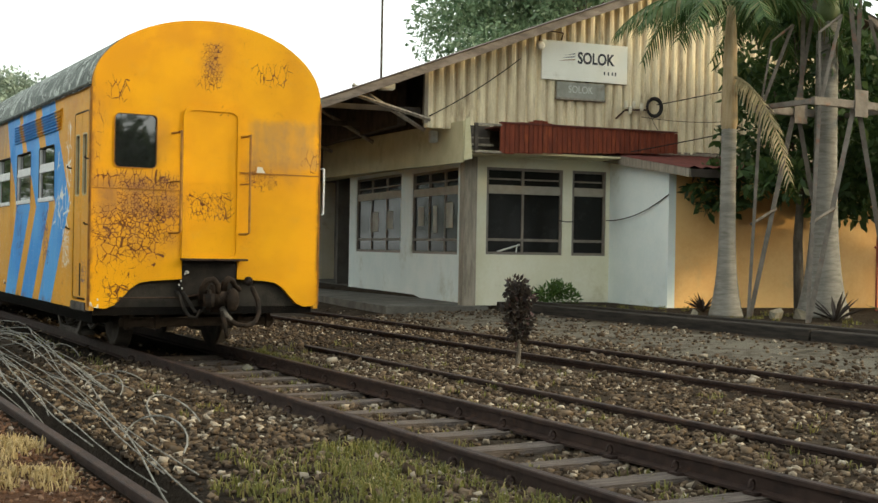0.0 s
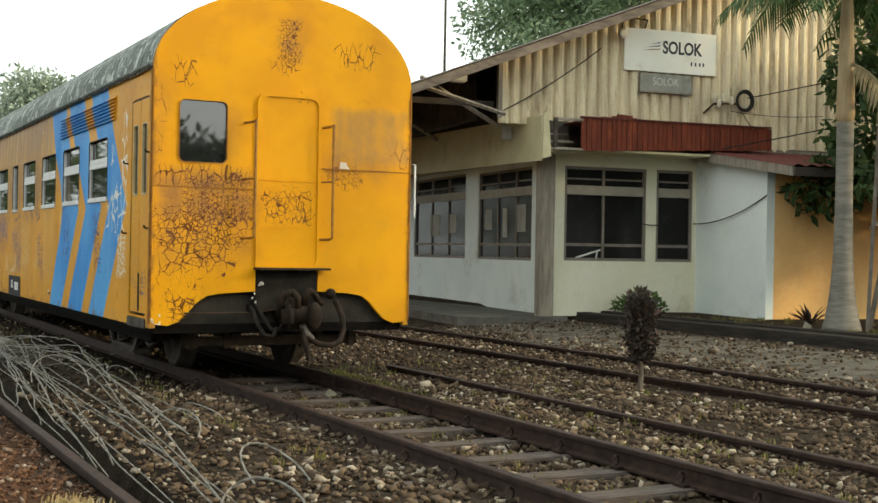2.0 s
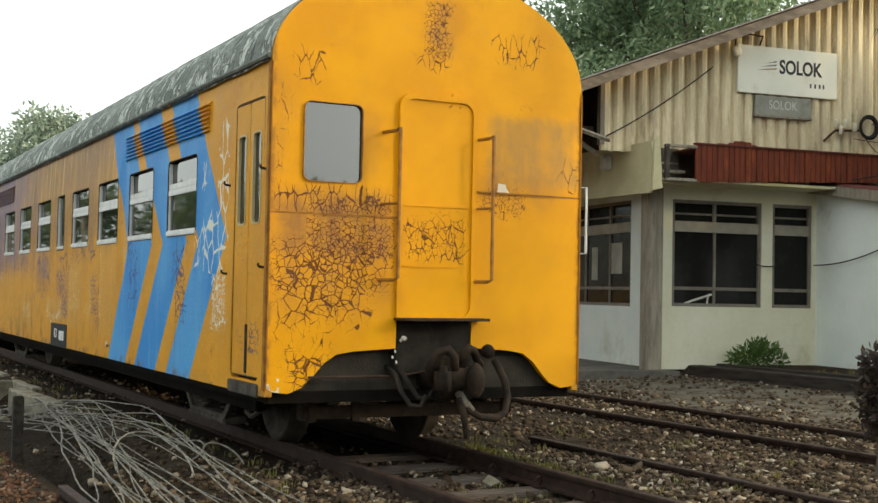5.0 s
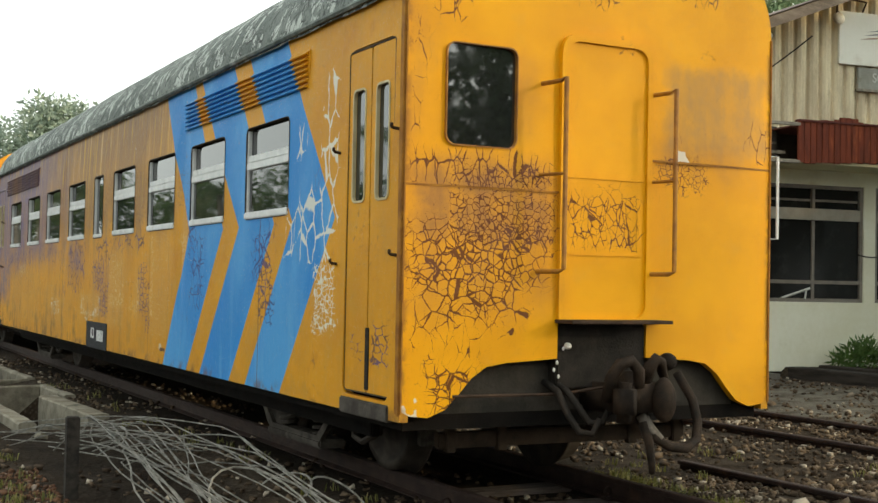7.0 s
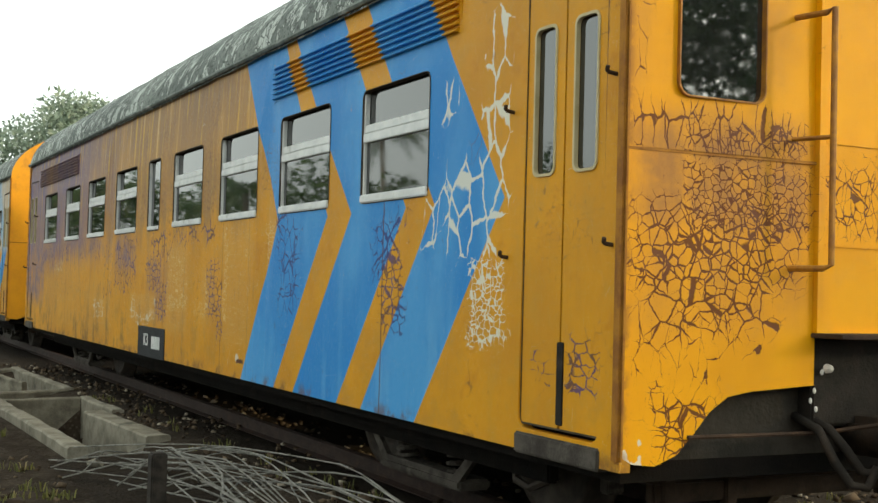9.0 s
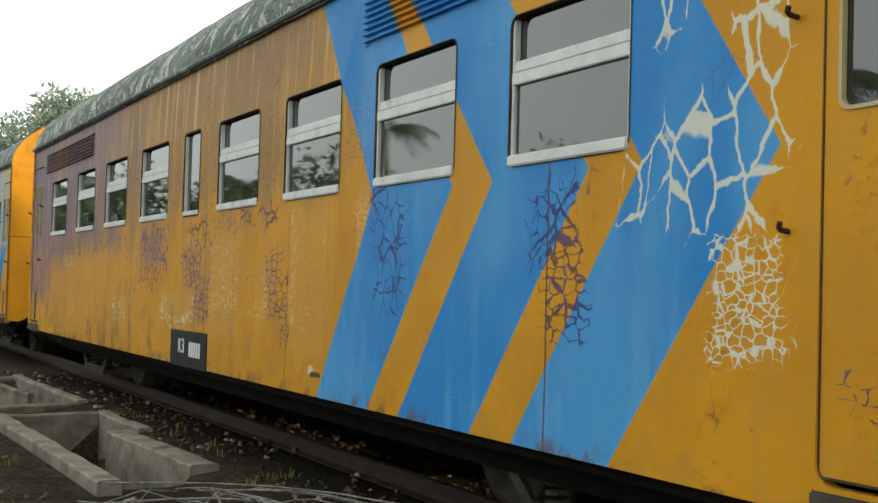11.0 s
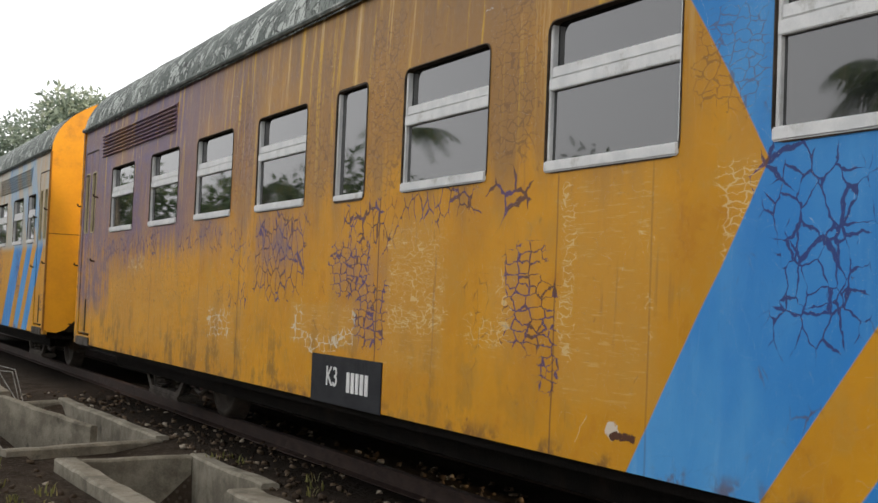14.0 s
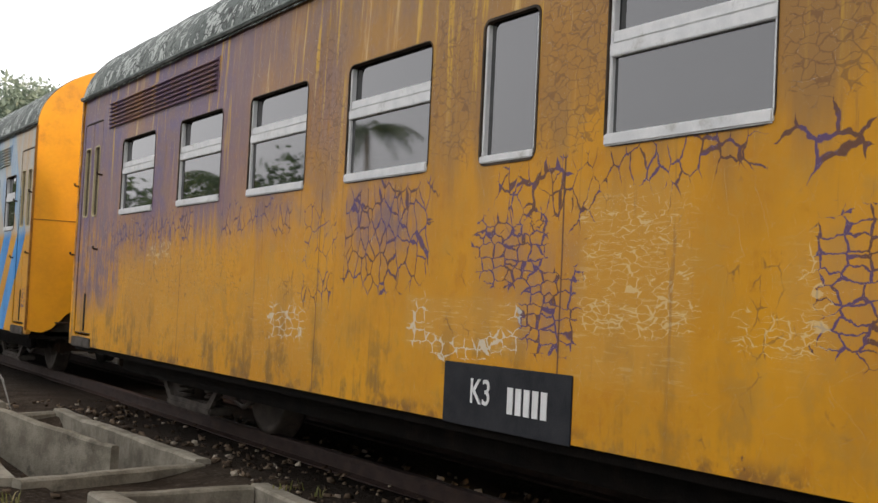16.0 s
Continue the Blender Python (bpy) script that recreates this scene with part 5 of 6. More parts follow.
fw = [(0.17, 1.75, 1.50, 3.12), (1.95, 2.68, 1.50, 3.12)]
wall("front_wall", rrect(0.0, 2.76, FZ, 3.4), [rrect(*w) for w in fw], lambda u, v: (u, 0, v), (0, 0.15, 0), WALL_CREAM, label="cream plaster wall under the gable")
lw = [(0.98, 3.54, 1.48, 3.16), (4.24, 7.45, 1.48, 3.2)]
wall("side_wall", rrect(0.15, 8.0, FZ, 3.45), [rrect(*w) for w in lw], lambda u, v: (0, u, v), (0.15, 0, 0), WALL_WHITE, label="pale plaster wall facing the platform")
wall("wing_side_wall", [(-2.12, FZ), (0.0, FZ), (0.0, 3.33), (-2.12, 3.04)], [], lambda u, v: (2.76, u, v), (0.15, 0, 0), WALL_WHITE)
wall("wing_front_wall", rrect(2.91, 10.0, FZ, 3.05), [], lambda u, v: (u, -2.12, v), (0, 0.15, 0), WALL_OCHRE, label="orange ochre plaster wall")
wall("back_wall", rrect(0.0, 10.0, FZ, 4.2), [], lambda u, v: (u, 14.0, v), (0, 0.15, 0), WALL_CREAM)
wall("end_wall", rrect(-2.12, 14.0, FZ, 4.2), [], lambda u, v: (10.0, u, v), (0.15, 0, 0), WALL_CREAM)
# dark recess wall, its colour holding the shade at the platform's far end
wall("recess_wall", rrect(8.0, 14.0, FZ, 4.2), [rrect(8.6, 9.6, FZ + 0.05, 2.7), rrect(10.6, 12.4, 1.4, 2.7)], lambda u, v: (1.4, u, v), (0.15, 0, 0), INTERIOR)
wall("recess_return", rrect(0.15, 1.4, FZ, 3.45), [], lambda u, v: (u, 7.85, v), (0, 0.15, 0), WALL_WHITE)
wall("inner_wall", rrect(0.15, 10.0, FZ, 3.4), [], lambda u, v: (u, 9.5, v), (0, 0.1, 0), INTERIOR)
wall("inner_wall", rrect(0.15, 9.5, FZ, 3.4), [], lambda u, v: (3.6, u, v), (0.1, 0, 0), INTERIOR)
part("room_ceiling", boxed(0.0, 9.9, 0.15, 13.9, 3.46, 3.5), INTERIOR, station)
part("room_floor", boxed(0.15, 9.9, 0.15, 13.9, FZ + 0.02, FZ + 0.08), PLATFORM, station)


def window(u0, u1, z0, z1, bars, at, push, transom=True, papers=()):
    """A brown-framed station window with a transom band and panes; at(u, z, d) with d the depth."""
    win = part("window", plate(bmesh.new(), rrect(u0 - 0.01, u1 + 0.01, z0 - 0.01, z1 + 0.01), [rrect(u0 + 0.05, u1 - 0.05, z0 + 0.05, z1 - 0.05)], lambda u, v: at(u, v, 0.02), push(0.07)), FRAME_BROWN, station, "brown-framed window with dark dusty panes")
    def bar(a, b, c, d, dep=0.03, mat_=FRAME_BROWN, nm="glazing_bar"):
        part(nm, plate(bmesh.new(), rrect(a, b, c, d), [], lambda u, v: at(u, v, dep), push(0.045)), mat_, win)
    zt = z0 + 0.70 * (z1 - z0)
    zb = z0 + 0.17 * (z1 - z0)
    bar(u0 + 0.05, u1 - 0.05, zt, zt + 0.16, 0.015, TRANSOM, "transom")
    bar(u0 + 0.05, u1 - 0.05, zb - 0.025, zb + 0.025)
    xs = [u0 + 0.05] + [u0 + (u1 - u0) * k for k in bars] + [u1 - 0.05]
    for x in xs[1:-1]:
        for a, b in ((z0 + 0.05, zb - 0.025), (zb + 0.025, zt), (zt + 0.16, z1 - 0.05)):
            bar(x - 0.022, x + 0.022, a, b)
    for a, b in zip(xs, xs[1:]):
        for c, d in ((z0 + 0.05, zb), (zb, zt)):
            part("pane", plate(bmesh.new(), rrect(a, b, c, d), [], lambda u, v: at(u, v, 0.055), push(0.005)), GLASS_B, win)
        part("louvre", plate(bmesh.new(), rrect(a, b, zt + 0.26, zt + 0.29), [], lambda u, v: at(u, v, 0.05), push(0.02)), FRAME_BROWN, win)
        part("pane", plate(bmesh.new(), rrect(a, b, zt + 0.16, z1 - 0.05), [], lambda u, v: at(u, v, 0.075), push(0.005)), GLASS_B, win)
    for a, b, c, d in papers:
        part("paper_notice", plate(bmesh.new(), rrect(a, b, c, d), [], lambda u, v: at(u, v, 0.048), push(0.003)), PAPER, win, "pale paper stuck to the pane")
    return win


TRANSOM = worn("beige_transom_board", (0.30, 0.27, 0.22), (0.38, 0.345, 0.285), 4, 0.7)
PAPER = worn("yellowed_paper", (0.30, 0.29, 0.25), (0.40, 0.39, 0.34), 4, 0.8)
front_at, front_push = lambda u, v, d: (u, d, v), lambda t: (0, t, 0)
side_at, side_push = lambda u, v, d: (d, u, v), lambda t: (t, 0, 0)
w = window(*fw[0], (0.48,), front_at, front_push)
part("broken_slat", tube(bmesh.new(), [(0.42, 0.04, 1.55), (0.88, 0.03, 1.69)], 0.018, 5), PALE_INK, w)
part("broken_slat", tube(bmesh.new(), [(0.80, 0.03, 1.54), (0.82, 0.03, 1.67)], 0.015, 5), PALE_INK, w)
window(*fw[1], (), front_at, front_push)
window(*lw[0], (0.30, 0.64), side_at, side_push, papers=((1.35, 1.75, 2.0, 2.5), (2.2, 2.42, 1.9, 2.45), (2.95, 3.3, 2.05, 2.45)))
window(*lw[1], (0.33, 0.66), side_at, side_push, papers=((4.9, 5.3, 2.0, 2.4), (5.9, 6.5, 1.95, 2.4)))

part("pillar", boxed(-0.36, -0.11, -0.22, 0.03, FZ - 0.05, 3.3, 0.015), GREY_WOOD, station, "grey weathered timber pillar")
part("pillar", boxed(-0.10, -0.01, -0.12, -0.01, FZ, 3.3, 0.01), WALL_CREAM, station)

# eaves box along the platform side, tan boards
eb = bmesh.new()
plate(eb, [(-0.72, 3.13), (13.5, 3.35), (13.5, 4.2), (-0.72, 3.87)], [], lambda u, v: (-0.62, u, v), (0.03, 0, 0))
part("eaves_board", eb, FASCIA_TAN, station, "tan painted eaves board")
part("eaves_soffit", boxed(-0.59, 0.0, -0.70, 13.5, 3.28, 3.31), FASCIA_TAN, station)
ep = plate(bmesh.new(), [(-0.60, 3.16), (-0.44, 3.20), (-0.52, 3.93), (-0.60, 3.88)], [], lambda u, v: (u - 0.02, -0.78 - 0.06 * (v - 3.2), v), (0.0, 0.03, 0))
part("eaves_end_board", ep, FASCIA_TAN, station, "loose tan board at the corner of the eaves")
part("upper_wall", plate(bmesh.new(), [(0.1, 3.8), (13.5, 3.8), (13.5, 5.02), (0.1, 5.02)], [], lambda u, v: (-0.55, u, v), (0.05, 0, 0)), DARK_WOOD, station)
part("lamp_box", boxed(-0.80, -0.65, 0.42, 0.54, 3.56, 3.78, 0.015), PALE_INK, station)

# red-brown plank fascia over the front windows
rng = random.Random(11)
fas = part("fascia_frame", boxed(-0.42, -0.36, -0.80, -0.74, 3.34, 3.84, 0.005), DARK_WOOD, station, "open timber frame of the fascia")
for args in ((-0.42, 0.10, -0.80, -0.74, 3.80, 3.84), (-0.42, 0.10, -0.80, -0.74, 3.31, 3.35), (-0.36, 0.08, -0.5, -0.42, 3.46, 3.50), (-0.36, 0.08, -0.30, -0.25, 3.60, 3.64)):
    part("lath", boxed(*args, 0.004), GREY_WOOD, fas)
# dark sheet added for the shade inside the open frame
part("fascia_shade_sheet", boxed(-0.34, 0.08, -0.30, -0.27, 3.36, 3.84), DARK_WOOD, fas)
u = 0.08
k = 0
while u < 3.74:
    w_ = 0.085 + 0.02 * rng.random()
    top = 3.86 + (0.09 * max(0, 1 - abs(u - 0.8) / 0.5)) + rng.uniform(-0.012, 0.012)
    bot = 3.31 + 0.045 * u + rng.uniform(-0.01, 0.01)
    part("plank", boxed(u, u + w_ - 0.008, -0.775 - rng.uniform(0, 0.012), -0.75, bot, top, 0.003), RED_WOOD, station)
    u += w_
part("fascia_top", boxed(0.08, 3.76, -0.80, -0.70, 3.86, 3.885, 0.004), RED_TIN, station)
part("fascia_soffit", boxed(-0.4, 3.74, -0.74, 0.0, 3.32, 3.36), FASCIA_TAN, station)
part("fascia_top_deck", boxed(-0.02, 3.74, -0.74, -0.06, 3.78, 3.80), RED_TIN, station)

# corrugated gable cladding in upright sheets
def roof_z(u):
    return 5.02 + 0.385 * (u + 0.85) if u < 5.6 else 5.02 + 0.385 * (2 * 5.6 - u + 0.85)


PITCH = 0.205
rng = random.Random(4)
u, sheet_no = -1.12, 0
while u < 11.5:
    n = 4
    bm = bmesh.new()
    prof = []
    for i in range(n):
        a = u + i * PITCH
        prof += [(a, 0.0), (a + 0.016, -0.042), (a + 0.055, -0.068), (a + 0.115, -0.068), (a + 0.154, -0.042), (a + 0.170, 0.0)]
    prof.append((u + n * PITCH + 0.03, 0.002))
    tilt = rng.uniform(-0.004, 0.004)
    z0 = 3.80 + rng.uniform(-0.03, 0.03) - (0.25 if u > 3.6 else 0)
    lo = [bm.verts.new((s, -0.06 + h + tilt, z0)) for s, h in prof]
    hi = [bm.verts.new((s, -0.06 + h, roof_z(s) - 0.10)) for s, h in prof]
    for i in range(len(prof) - 1):
        bm.faces.new((lo[i], lo[i + 1], hi[i + 1], hi[i]))
    part("cladding_sheet", bm, CLADDING, station)
    u += n * PITCH
part("corner_batten", boxed(-1.14, -1.06, -0.13, -0.03, 3.86, 4.92, 0.006), GREY_WOOD, station)
gb = plate(bmesh.new(), [(-1.0, 3.92), (-0.52, 3.92), (-0.52, 3.4), (11.4, 3.4), (11.4, 4.3), (5.6, 7.3), (-1.0, 4.8)], [], lambda u, v: (u, 0.02, v), (0, 0.05, 0))
part("gable_backing", gb, DARK_WOOD, station)
part("gable_sill", boxed(3.76, 8.5, -0.13, -0.03, 3.50, 3.56, 0.006), GREY_WOOD, station)

# roof: two slopes of corrugated sheet on rafters
EAVE_U, RIDGE_U = -3.45, 5.6
for sgn in (-1, 1):
    far_u = EAVE_U if sgn < 0 else 2 * RIDGE_U - EAVE_U
    bm = bmesh.new()
    rows_ = []
    nv = 150
    for j in range(nv + 1):
        v = -0.85 + 15.4 * j / nv
        w_ = 0.022 * math.sin(j * 2.2)
        rows_.append([bm.verts.new((far_u + (RIDGE_U - far_u) * i / 10, v + 0.02 * noise.noise((i, j * 0.05, 2)), roof_z(far_u if far_u < 5.6 else far_u) + (roof_z(RIDGE_U) - roof_z(far_u)) * i / 10 + w_ + 0.02 * noise.noise((i * 0.7, j * 0.1, 8)))) for i in range(11)])
    for a, b in zip(rows_, rows_[1:]):
        for i in range(10):
            bm.faces.new((a[i], a[i + 1], b[i + 1], b[i]))
    part("roof_slope", bm, TIN, station, "weathered brown-grey corrugated roof")
    lo, hi = roof_z(far_u), roof_z(RIDGE_U)
    part("barge_board", plate(bmesh.new(), [(far_u, lo - 0.17), (RIDGE_U, hi - 0.17), (RIDGE_U, hi - 0.02), (far_u, lo - 0.02)], [], lambda u, v: (u, -0.82, v), (0, 0.035, 0)), BARGE, station, "dark weathered barge board")
    part("roof_lining", plate(bmesh.new(), [(far_u + 0.05, lo - 0.10), (RIDGE_U, hi - 0.10), (RIDGE_U, hi - 0.07), (far_u + 0.05, lo - 0.07)], [], lambda u, v: (u, -0.78, v), (0, 14.5, 0)), DARK_WOOD, station)
part("eave_board", boxed(EAVE_U - 0.01, EAVE_U + 0.03, -0.8, 14.4, roof_z(EAVE_U) - 0.24, roof_z(EAVE_U) - 0.03, 0.005), DARK_WOOD, station)
part("wall_plate", plate(bmesh.new(), [(0.9, 3.90), (13.5, 3.85), (13.5, 4.75), (0.9, 4.75)], [], lambda u, v: (-1.3, u, v), (0.18, 0, 0)), DARK_WOOD, station)
for v_ in (0.2, 3.2, 6.2, 9.2, 12.2):
    tr = part("roof_truss", boxed(EAVE_U + 0.1, -1.1, v_ - 0.04, v_ + 0.04, 4.06, 4.16, 0.006), DARK_WOOD, station)
    part("brace", tube(bmesh.new(), [(-2.4, v_, 4.5), (-1.0, v_, 3.75)], 0.04, 4), GREY_WOOD, tr)
# dark boards added for the porch's shade, closing sky gaps under the roof
wall("porch_gap_board", [(-3.4, 3.2), (-0.6, 3.2), (-0.6, 5.0), (-3.4, 3.98)], [], lambda u, v: (u, 14.3, v), (0, 0.05, 0), DARK_WOOD)
wall("porch_gap_board", [(-3.4, 3.2), (-0.6, 3.2), (-0.6, 5.0), (-3.4, 3.98)], [], lambda u, v: (u, 8.3, v), (0, 0.05, 0), DARK_WOOD)
part("eaves_brace", tube(bmesh.new(), [(-2.75, -0.5, 4.28), (-1.15, -0.45, 3.88)], 0.035, 4), GREY_WOOD, station)
part("hanging_lamp", boxed(-2.0, -1.72, -0.2, 0.0, 4.40, 4.56, 0.02), PALE_INK, station)

# lean-to roof over the ochre wing
ct = bmesh.new()
n = 60
for i in range(n):
    a, b = 2.55 + 7.5 * i / n, 2.55 + 7.5 * (i + 1) / n
    za = 0.018 * (1 if i % 2 else -1)
    q = [ct.verts.new(p) for p in ((a, -3.05, 3.05 + za), (b, -3.05, 3.05 - za), (b, -0.05, 3.50 - za), (a, -0.05, 3.50 + za))]
    ct.faces.new(q)
part("lean_to_roof", ct, RED_TIN, station, "dull red corrugated lean-to roof")
part("lean_to_board", plate(bmesh.new(), [(-3.05, 2.88), (-0.05, 3.31), (-0.05, 3.48), (-3.05, 3.03)], [], lambda u, v: (2.56, u, v), (0.04, 0, 0)), GREY_WOOD, station)
part("lean_to_board", boxed(2.6, 10.0, -3.06, -3.02, 2.88, 3.02, 0.005), DARK_WOOD, station)
part("lean_to_soffit", plate(bmesh.new(), [(-3.0, 2.95), (-0.06, 3.36), (-0.06, 3.39), (-3.0, 2.98)], [], lambda u, v: (2.62, u, v), (7.4, 0, 0)), DARK_WOOD, station)

# name board with a small emblem, and the older board below it
sg = thing("station_sign", "cream station name board reading SOLOK, fixed to the gable", "sign", B)
part("board", boxed(1.17, 3.0, -0.175, -0.135, 4.80, 5.535, 0.006), SIGN_WHITE, sg)
M = lambda u, z: Matrix.Translation((u, -0.177, z)) @ Matrix.Rotation(radians(90), 4, "X")
lettering("name", "SOLOK", 0.30, INK, M(2.31, 5.23), sg, 0.80, 0.003, weight=0.026)
for i, x in enumerate((2.50, 2.585, 2.67, 2.74)):
    part("height_mark", boxed(x - 0.014, x + 0.014, -0.18, -0.172, 4.95, 5.015), INK, sg)
for i in range(3):
    part("emblem_bar", plate(bmesh.new(), [(1.52 + 0.05 * i, 5.16 + 0.055 * i), (1.86, 5.19 + 0.055 * i), (1.88, 5.215 + 0.06 * i), (1.66 + 0.06 * i, 5.19 + 0.055 * i)], [], lambda u, v: (u, -0.178, v), (0, 0.003, 0)), EMBLEM if i == 0 else INK_SOFT, sg)
og = thing("old_sign", "faded grey wooden board with pale letters, under the sign", "sign", B)
part("board", boxed(1.50, 2.53, -0.165, -0.12, 4.47, 4.775, 0.006), SIGN_GREY, og)
lettering("worn_letters", "SOLOK", 0.19, PALE_INK, Matrix.Translation((2.0, -0.168, 4.635)) @ Matrix.Rotation(radians(90), 4, "X"), og, 0.85, 0.002, "flaking pale letters")
part("foot_lath", boxed(1.48, 2.53, -0.18, -0.12, 4.44, 4.475, 0.004), GREY_WOOD, og)

# insulators and a coil of cable on the gable
ins = thing("insulator_bracket", "iron bracket with porcelain insulators on the cladding", "insulator", B)
part("bracket", tube(bmesh.new(), [(2.78, -0.14, 4.14), (2.95, -0.2, 4.31), (3.45, -0.2, 4.34)], 0.02), RUST_STEEL, ins)
for u_, z_ in ((2.95, 4.36), (3.12, 4.37), (3.05, 4.26), (3.3, 4.33)):
    part("insulator", lathe(bmesh.new(), [(0.025, -0.02), (0.045, 0.0), (0.03, 0.03), (0.045, 0.05), (0.03, 0.08), (0.04, 0.10), (0.015, 0.13)], pose(u_, -0.22, z_), 10), PORCELAIN, ins, "", True)
coil = thing("cable_coil", "coil of dark cable hanging on the gable", "cable", B)
for i in range(6):
    rr = 0.135 + 0.009 * i
    part("turn", tube(bmesh.new(), [(3.60 + rr * math.cos(a), -0.18 - 0.012 * (i % 3), 4.40 + rr * 1.08 * math.sin(a)) for a in [2 * math.pi * j / 20 for j in range(21)]], 0.012, 5), CABLE, coil)
lampb = thing("gable_lamp", "small round lamp on a bent pipe beside the sign", "lamp", B)
part("pipe", tube(bmesh.new(), [(1.6, -0.12, 5.56), (1.6, -0.2, 5.68), (1.3, -0.2, 5.70), (1.12, -0.2, 5.66), (1.10, -0.2, 5.44)], 0.014), RUST_STEEL, lampb)
part("shade", lathe(bmesh.new(), [(0.03, 0.04), (0.085, 0.03), (0.09, 0.0), (0.05, -0.02)], pose(1.10, -0.24, 5.40, 80), 14), PORCELAIN, lampb, "", True)


def hung(name, a, b, sag, r=0.010, label="thin sagging black cable", m=B):
    a, b = Vector(a), Vector(b)
    pts = [a.lerp(b, t) - Vector((0, 0, 4 * sag * t * (1 - t))) for t in [i / 14 for i in range(15)]]
    ob = solo(name, tube(bmesh.new(), pts, r, 5), CABLE, label, "cable")
    ob.matrix_basis = m
    return ob


hung("cable", (1.62, -0.05, 2.17), (1.97, -0.05, 2.15), 0.02)
hung("cable", (2.66, -0.08, 2.18), (2.75, -2.13, 2.62), 0.12)
hung("cable", (3.65, -0.2, 4.45), (6.6, -4.2, 5.3), 0.05)
hung("cable", (2.5, -1.2, 3.42), (6.8, -4.2, 4.55), 0.04)
hung("cable", (-1.05, -0.14, 3.98), (0.75, -0.14, 5.15), 0.06)
hung("cable", (3.3, -0.2, 4.2), (5.2, -0.3, 4.2), 0.05, 0.006)
hung("cable", (3.5, -0.25, 4.2), (3.35, -0.75, 3.9), 0.02, 0.007)

# platform, beam kerb, kerb strip, pole
solo("platform", plate(bmesh.new(), [(-1.9, -0.4), (0.0, -0.55), (0.0, 14.5), (-1.9, 14.5)], [], lambda u, v: tuple(B @ Vector((u, v, 0.42))), (0, 0, 0.14)), PLATFORM, "worn concrete platform in front of the station", "platform", kind="structure")
for y0_, y1_, dz in ((4.0, 11.0, 0.0), (11.05, 18.6, 0.01)):
    solo("timber_beam", plate(bmesh.new(), rrect(12.02 - 0.03, 12.26, 0.43, 0.63 + dz, 0.02, 2), [], lambda u, v: (u, y0_, v), (0, y1_ - y0_, 0)), BEAM, "long dark timber beam laid as a kerb", "beam", "kerb beams")
solo("timber_beam", plate(bmesh.new(), rrect(12.34, 12.5, 0.56, 0.67, 0.015, 2), [], lambda u, v: (u, 6.0, v), (0, 12.4, 0)), BEAM, "thin dark beam behind the kerb", "beam", "kerb beams")
solo("kerb", plate(bmesh.new(), [(9.75, 2.0), (9.92, 2.0), (9.95, 17.0), (9.78, 17.0)], [], lambda u, v: (u, v, 0.31), (0, 0, 0.07)), PLATFORM, "low worn concrete kerb strip in the gravel", "kerb", kind="structure")
pole = thing("aerial_mast", "thin dark aerial mast standing on the station roof", "mast", Matrix.Translation((11.9, 23.3, 5.1)))
part("mast", tube(bmesh.new(), [(0, 0, -0.1), (0, 0, 5.5)], 0.028, 8, 0.02), DARK_WOOD, pole)
part("mast_foot", boxed(-0.08, 0.08, -0.08, 0.08, -0.12, 0.06, 0.01), RUST_STEEL, pole)


# ---- plants ----
def leafcloud(name, blobs, per, size, material, parent, seed, droop=0.3, aspect=0.45):
    """A crown of single leaves: blobs of (x, y, z, radius)."""
    r = np.random.RandomState(seed)
    v, f = [], []
    for bx, by, bz, rad in blobs:
        for _ in range(int(per * rad * rad)):
            d = r.normal(size=3)
            d /= np.linalg.norm(d)
            q = rad * (r.rand() ** 0.45)
            c = np.array([bx, by, bz]) + d * q * np.array([1, 1, 0.8])
            a = r.normal(size=3) * 0.8 + d * 0.6 + np.array([0, 0, -droop])
            a /= np.linalg.norm(a)
            s = np.cross(a, r.normal(size=3))
            s /= np.linalg.norm(s) + 1e-9
            L = size * r.uniform(0.6, 1.35)
            i = len(v)
            v += [tuple(c), tuple(c + a * L * 0.5 + s * L * aspect * 0.5), tuple(c + a * L), tuple(c + a * L * 0.5 - s * L * aspect * 0.5)]
            f.append((i, i + 1, i + 2, i + 3))
    me = bpy.data.meshes.new(name)
    me.from_pydata(v, [], f)
    me.materials.append(material)
    ob = new(name, me)
    ob.parent = parent
    return ob


def tree(name, x, y, z, height, spread, blobs, per, leaf, material, label, seed, trunk=0.22, fork=0.45, lean=0.0):
    r = random.Random(seed)
    t = thing(name, label, "tree", Matrix.Translation((x, y, z)))
    bm = bmesh.new()
    top = Vector((lean, 0, height * fork))
    tube(bm, [(0, 0, -0.1), (0.02 * height * r.uniform(-1, 1), 0, height * fork * 0.5), top], trunk, 9, trunk * 0.6)
    cl = []
    for i in range(blobs):
        a, q = r.uniform(0, 6.283), spread * math.sqrt(r.random())
        zz = height * r.uniform(fork * 0.95, 1.0) * (1 - 0.25 * (q / spread) ** 2)
        rad = spread * r.uniform(0.22, 0.40)
        cl.append((lean + q * math.cos(a), q * math.sin(a), zz, rad))
        if i < 12:
            tube(bm, [top - Vector((0, 0, height * 0.08 * r.random())), Vector((lean + q * 0.5 * math.cos(a), q * 0.5 * math.sin(a), (height * fork + zz) * 0.5)), Vector(cl[-1][:3])], trunk * 0.4, 6, trunk * 0.08)
    part("trunk", bm, BARK, t, "", True)
    leafcloud("crown", cl, per, leaf, material, t, seed)
    return t


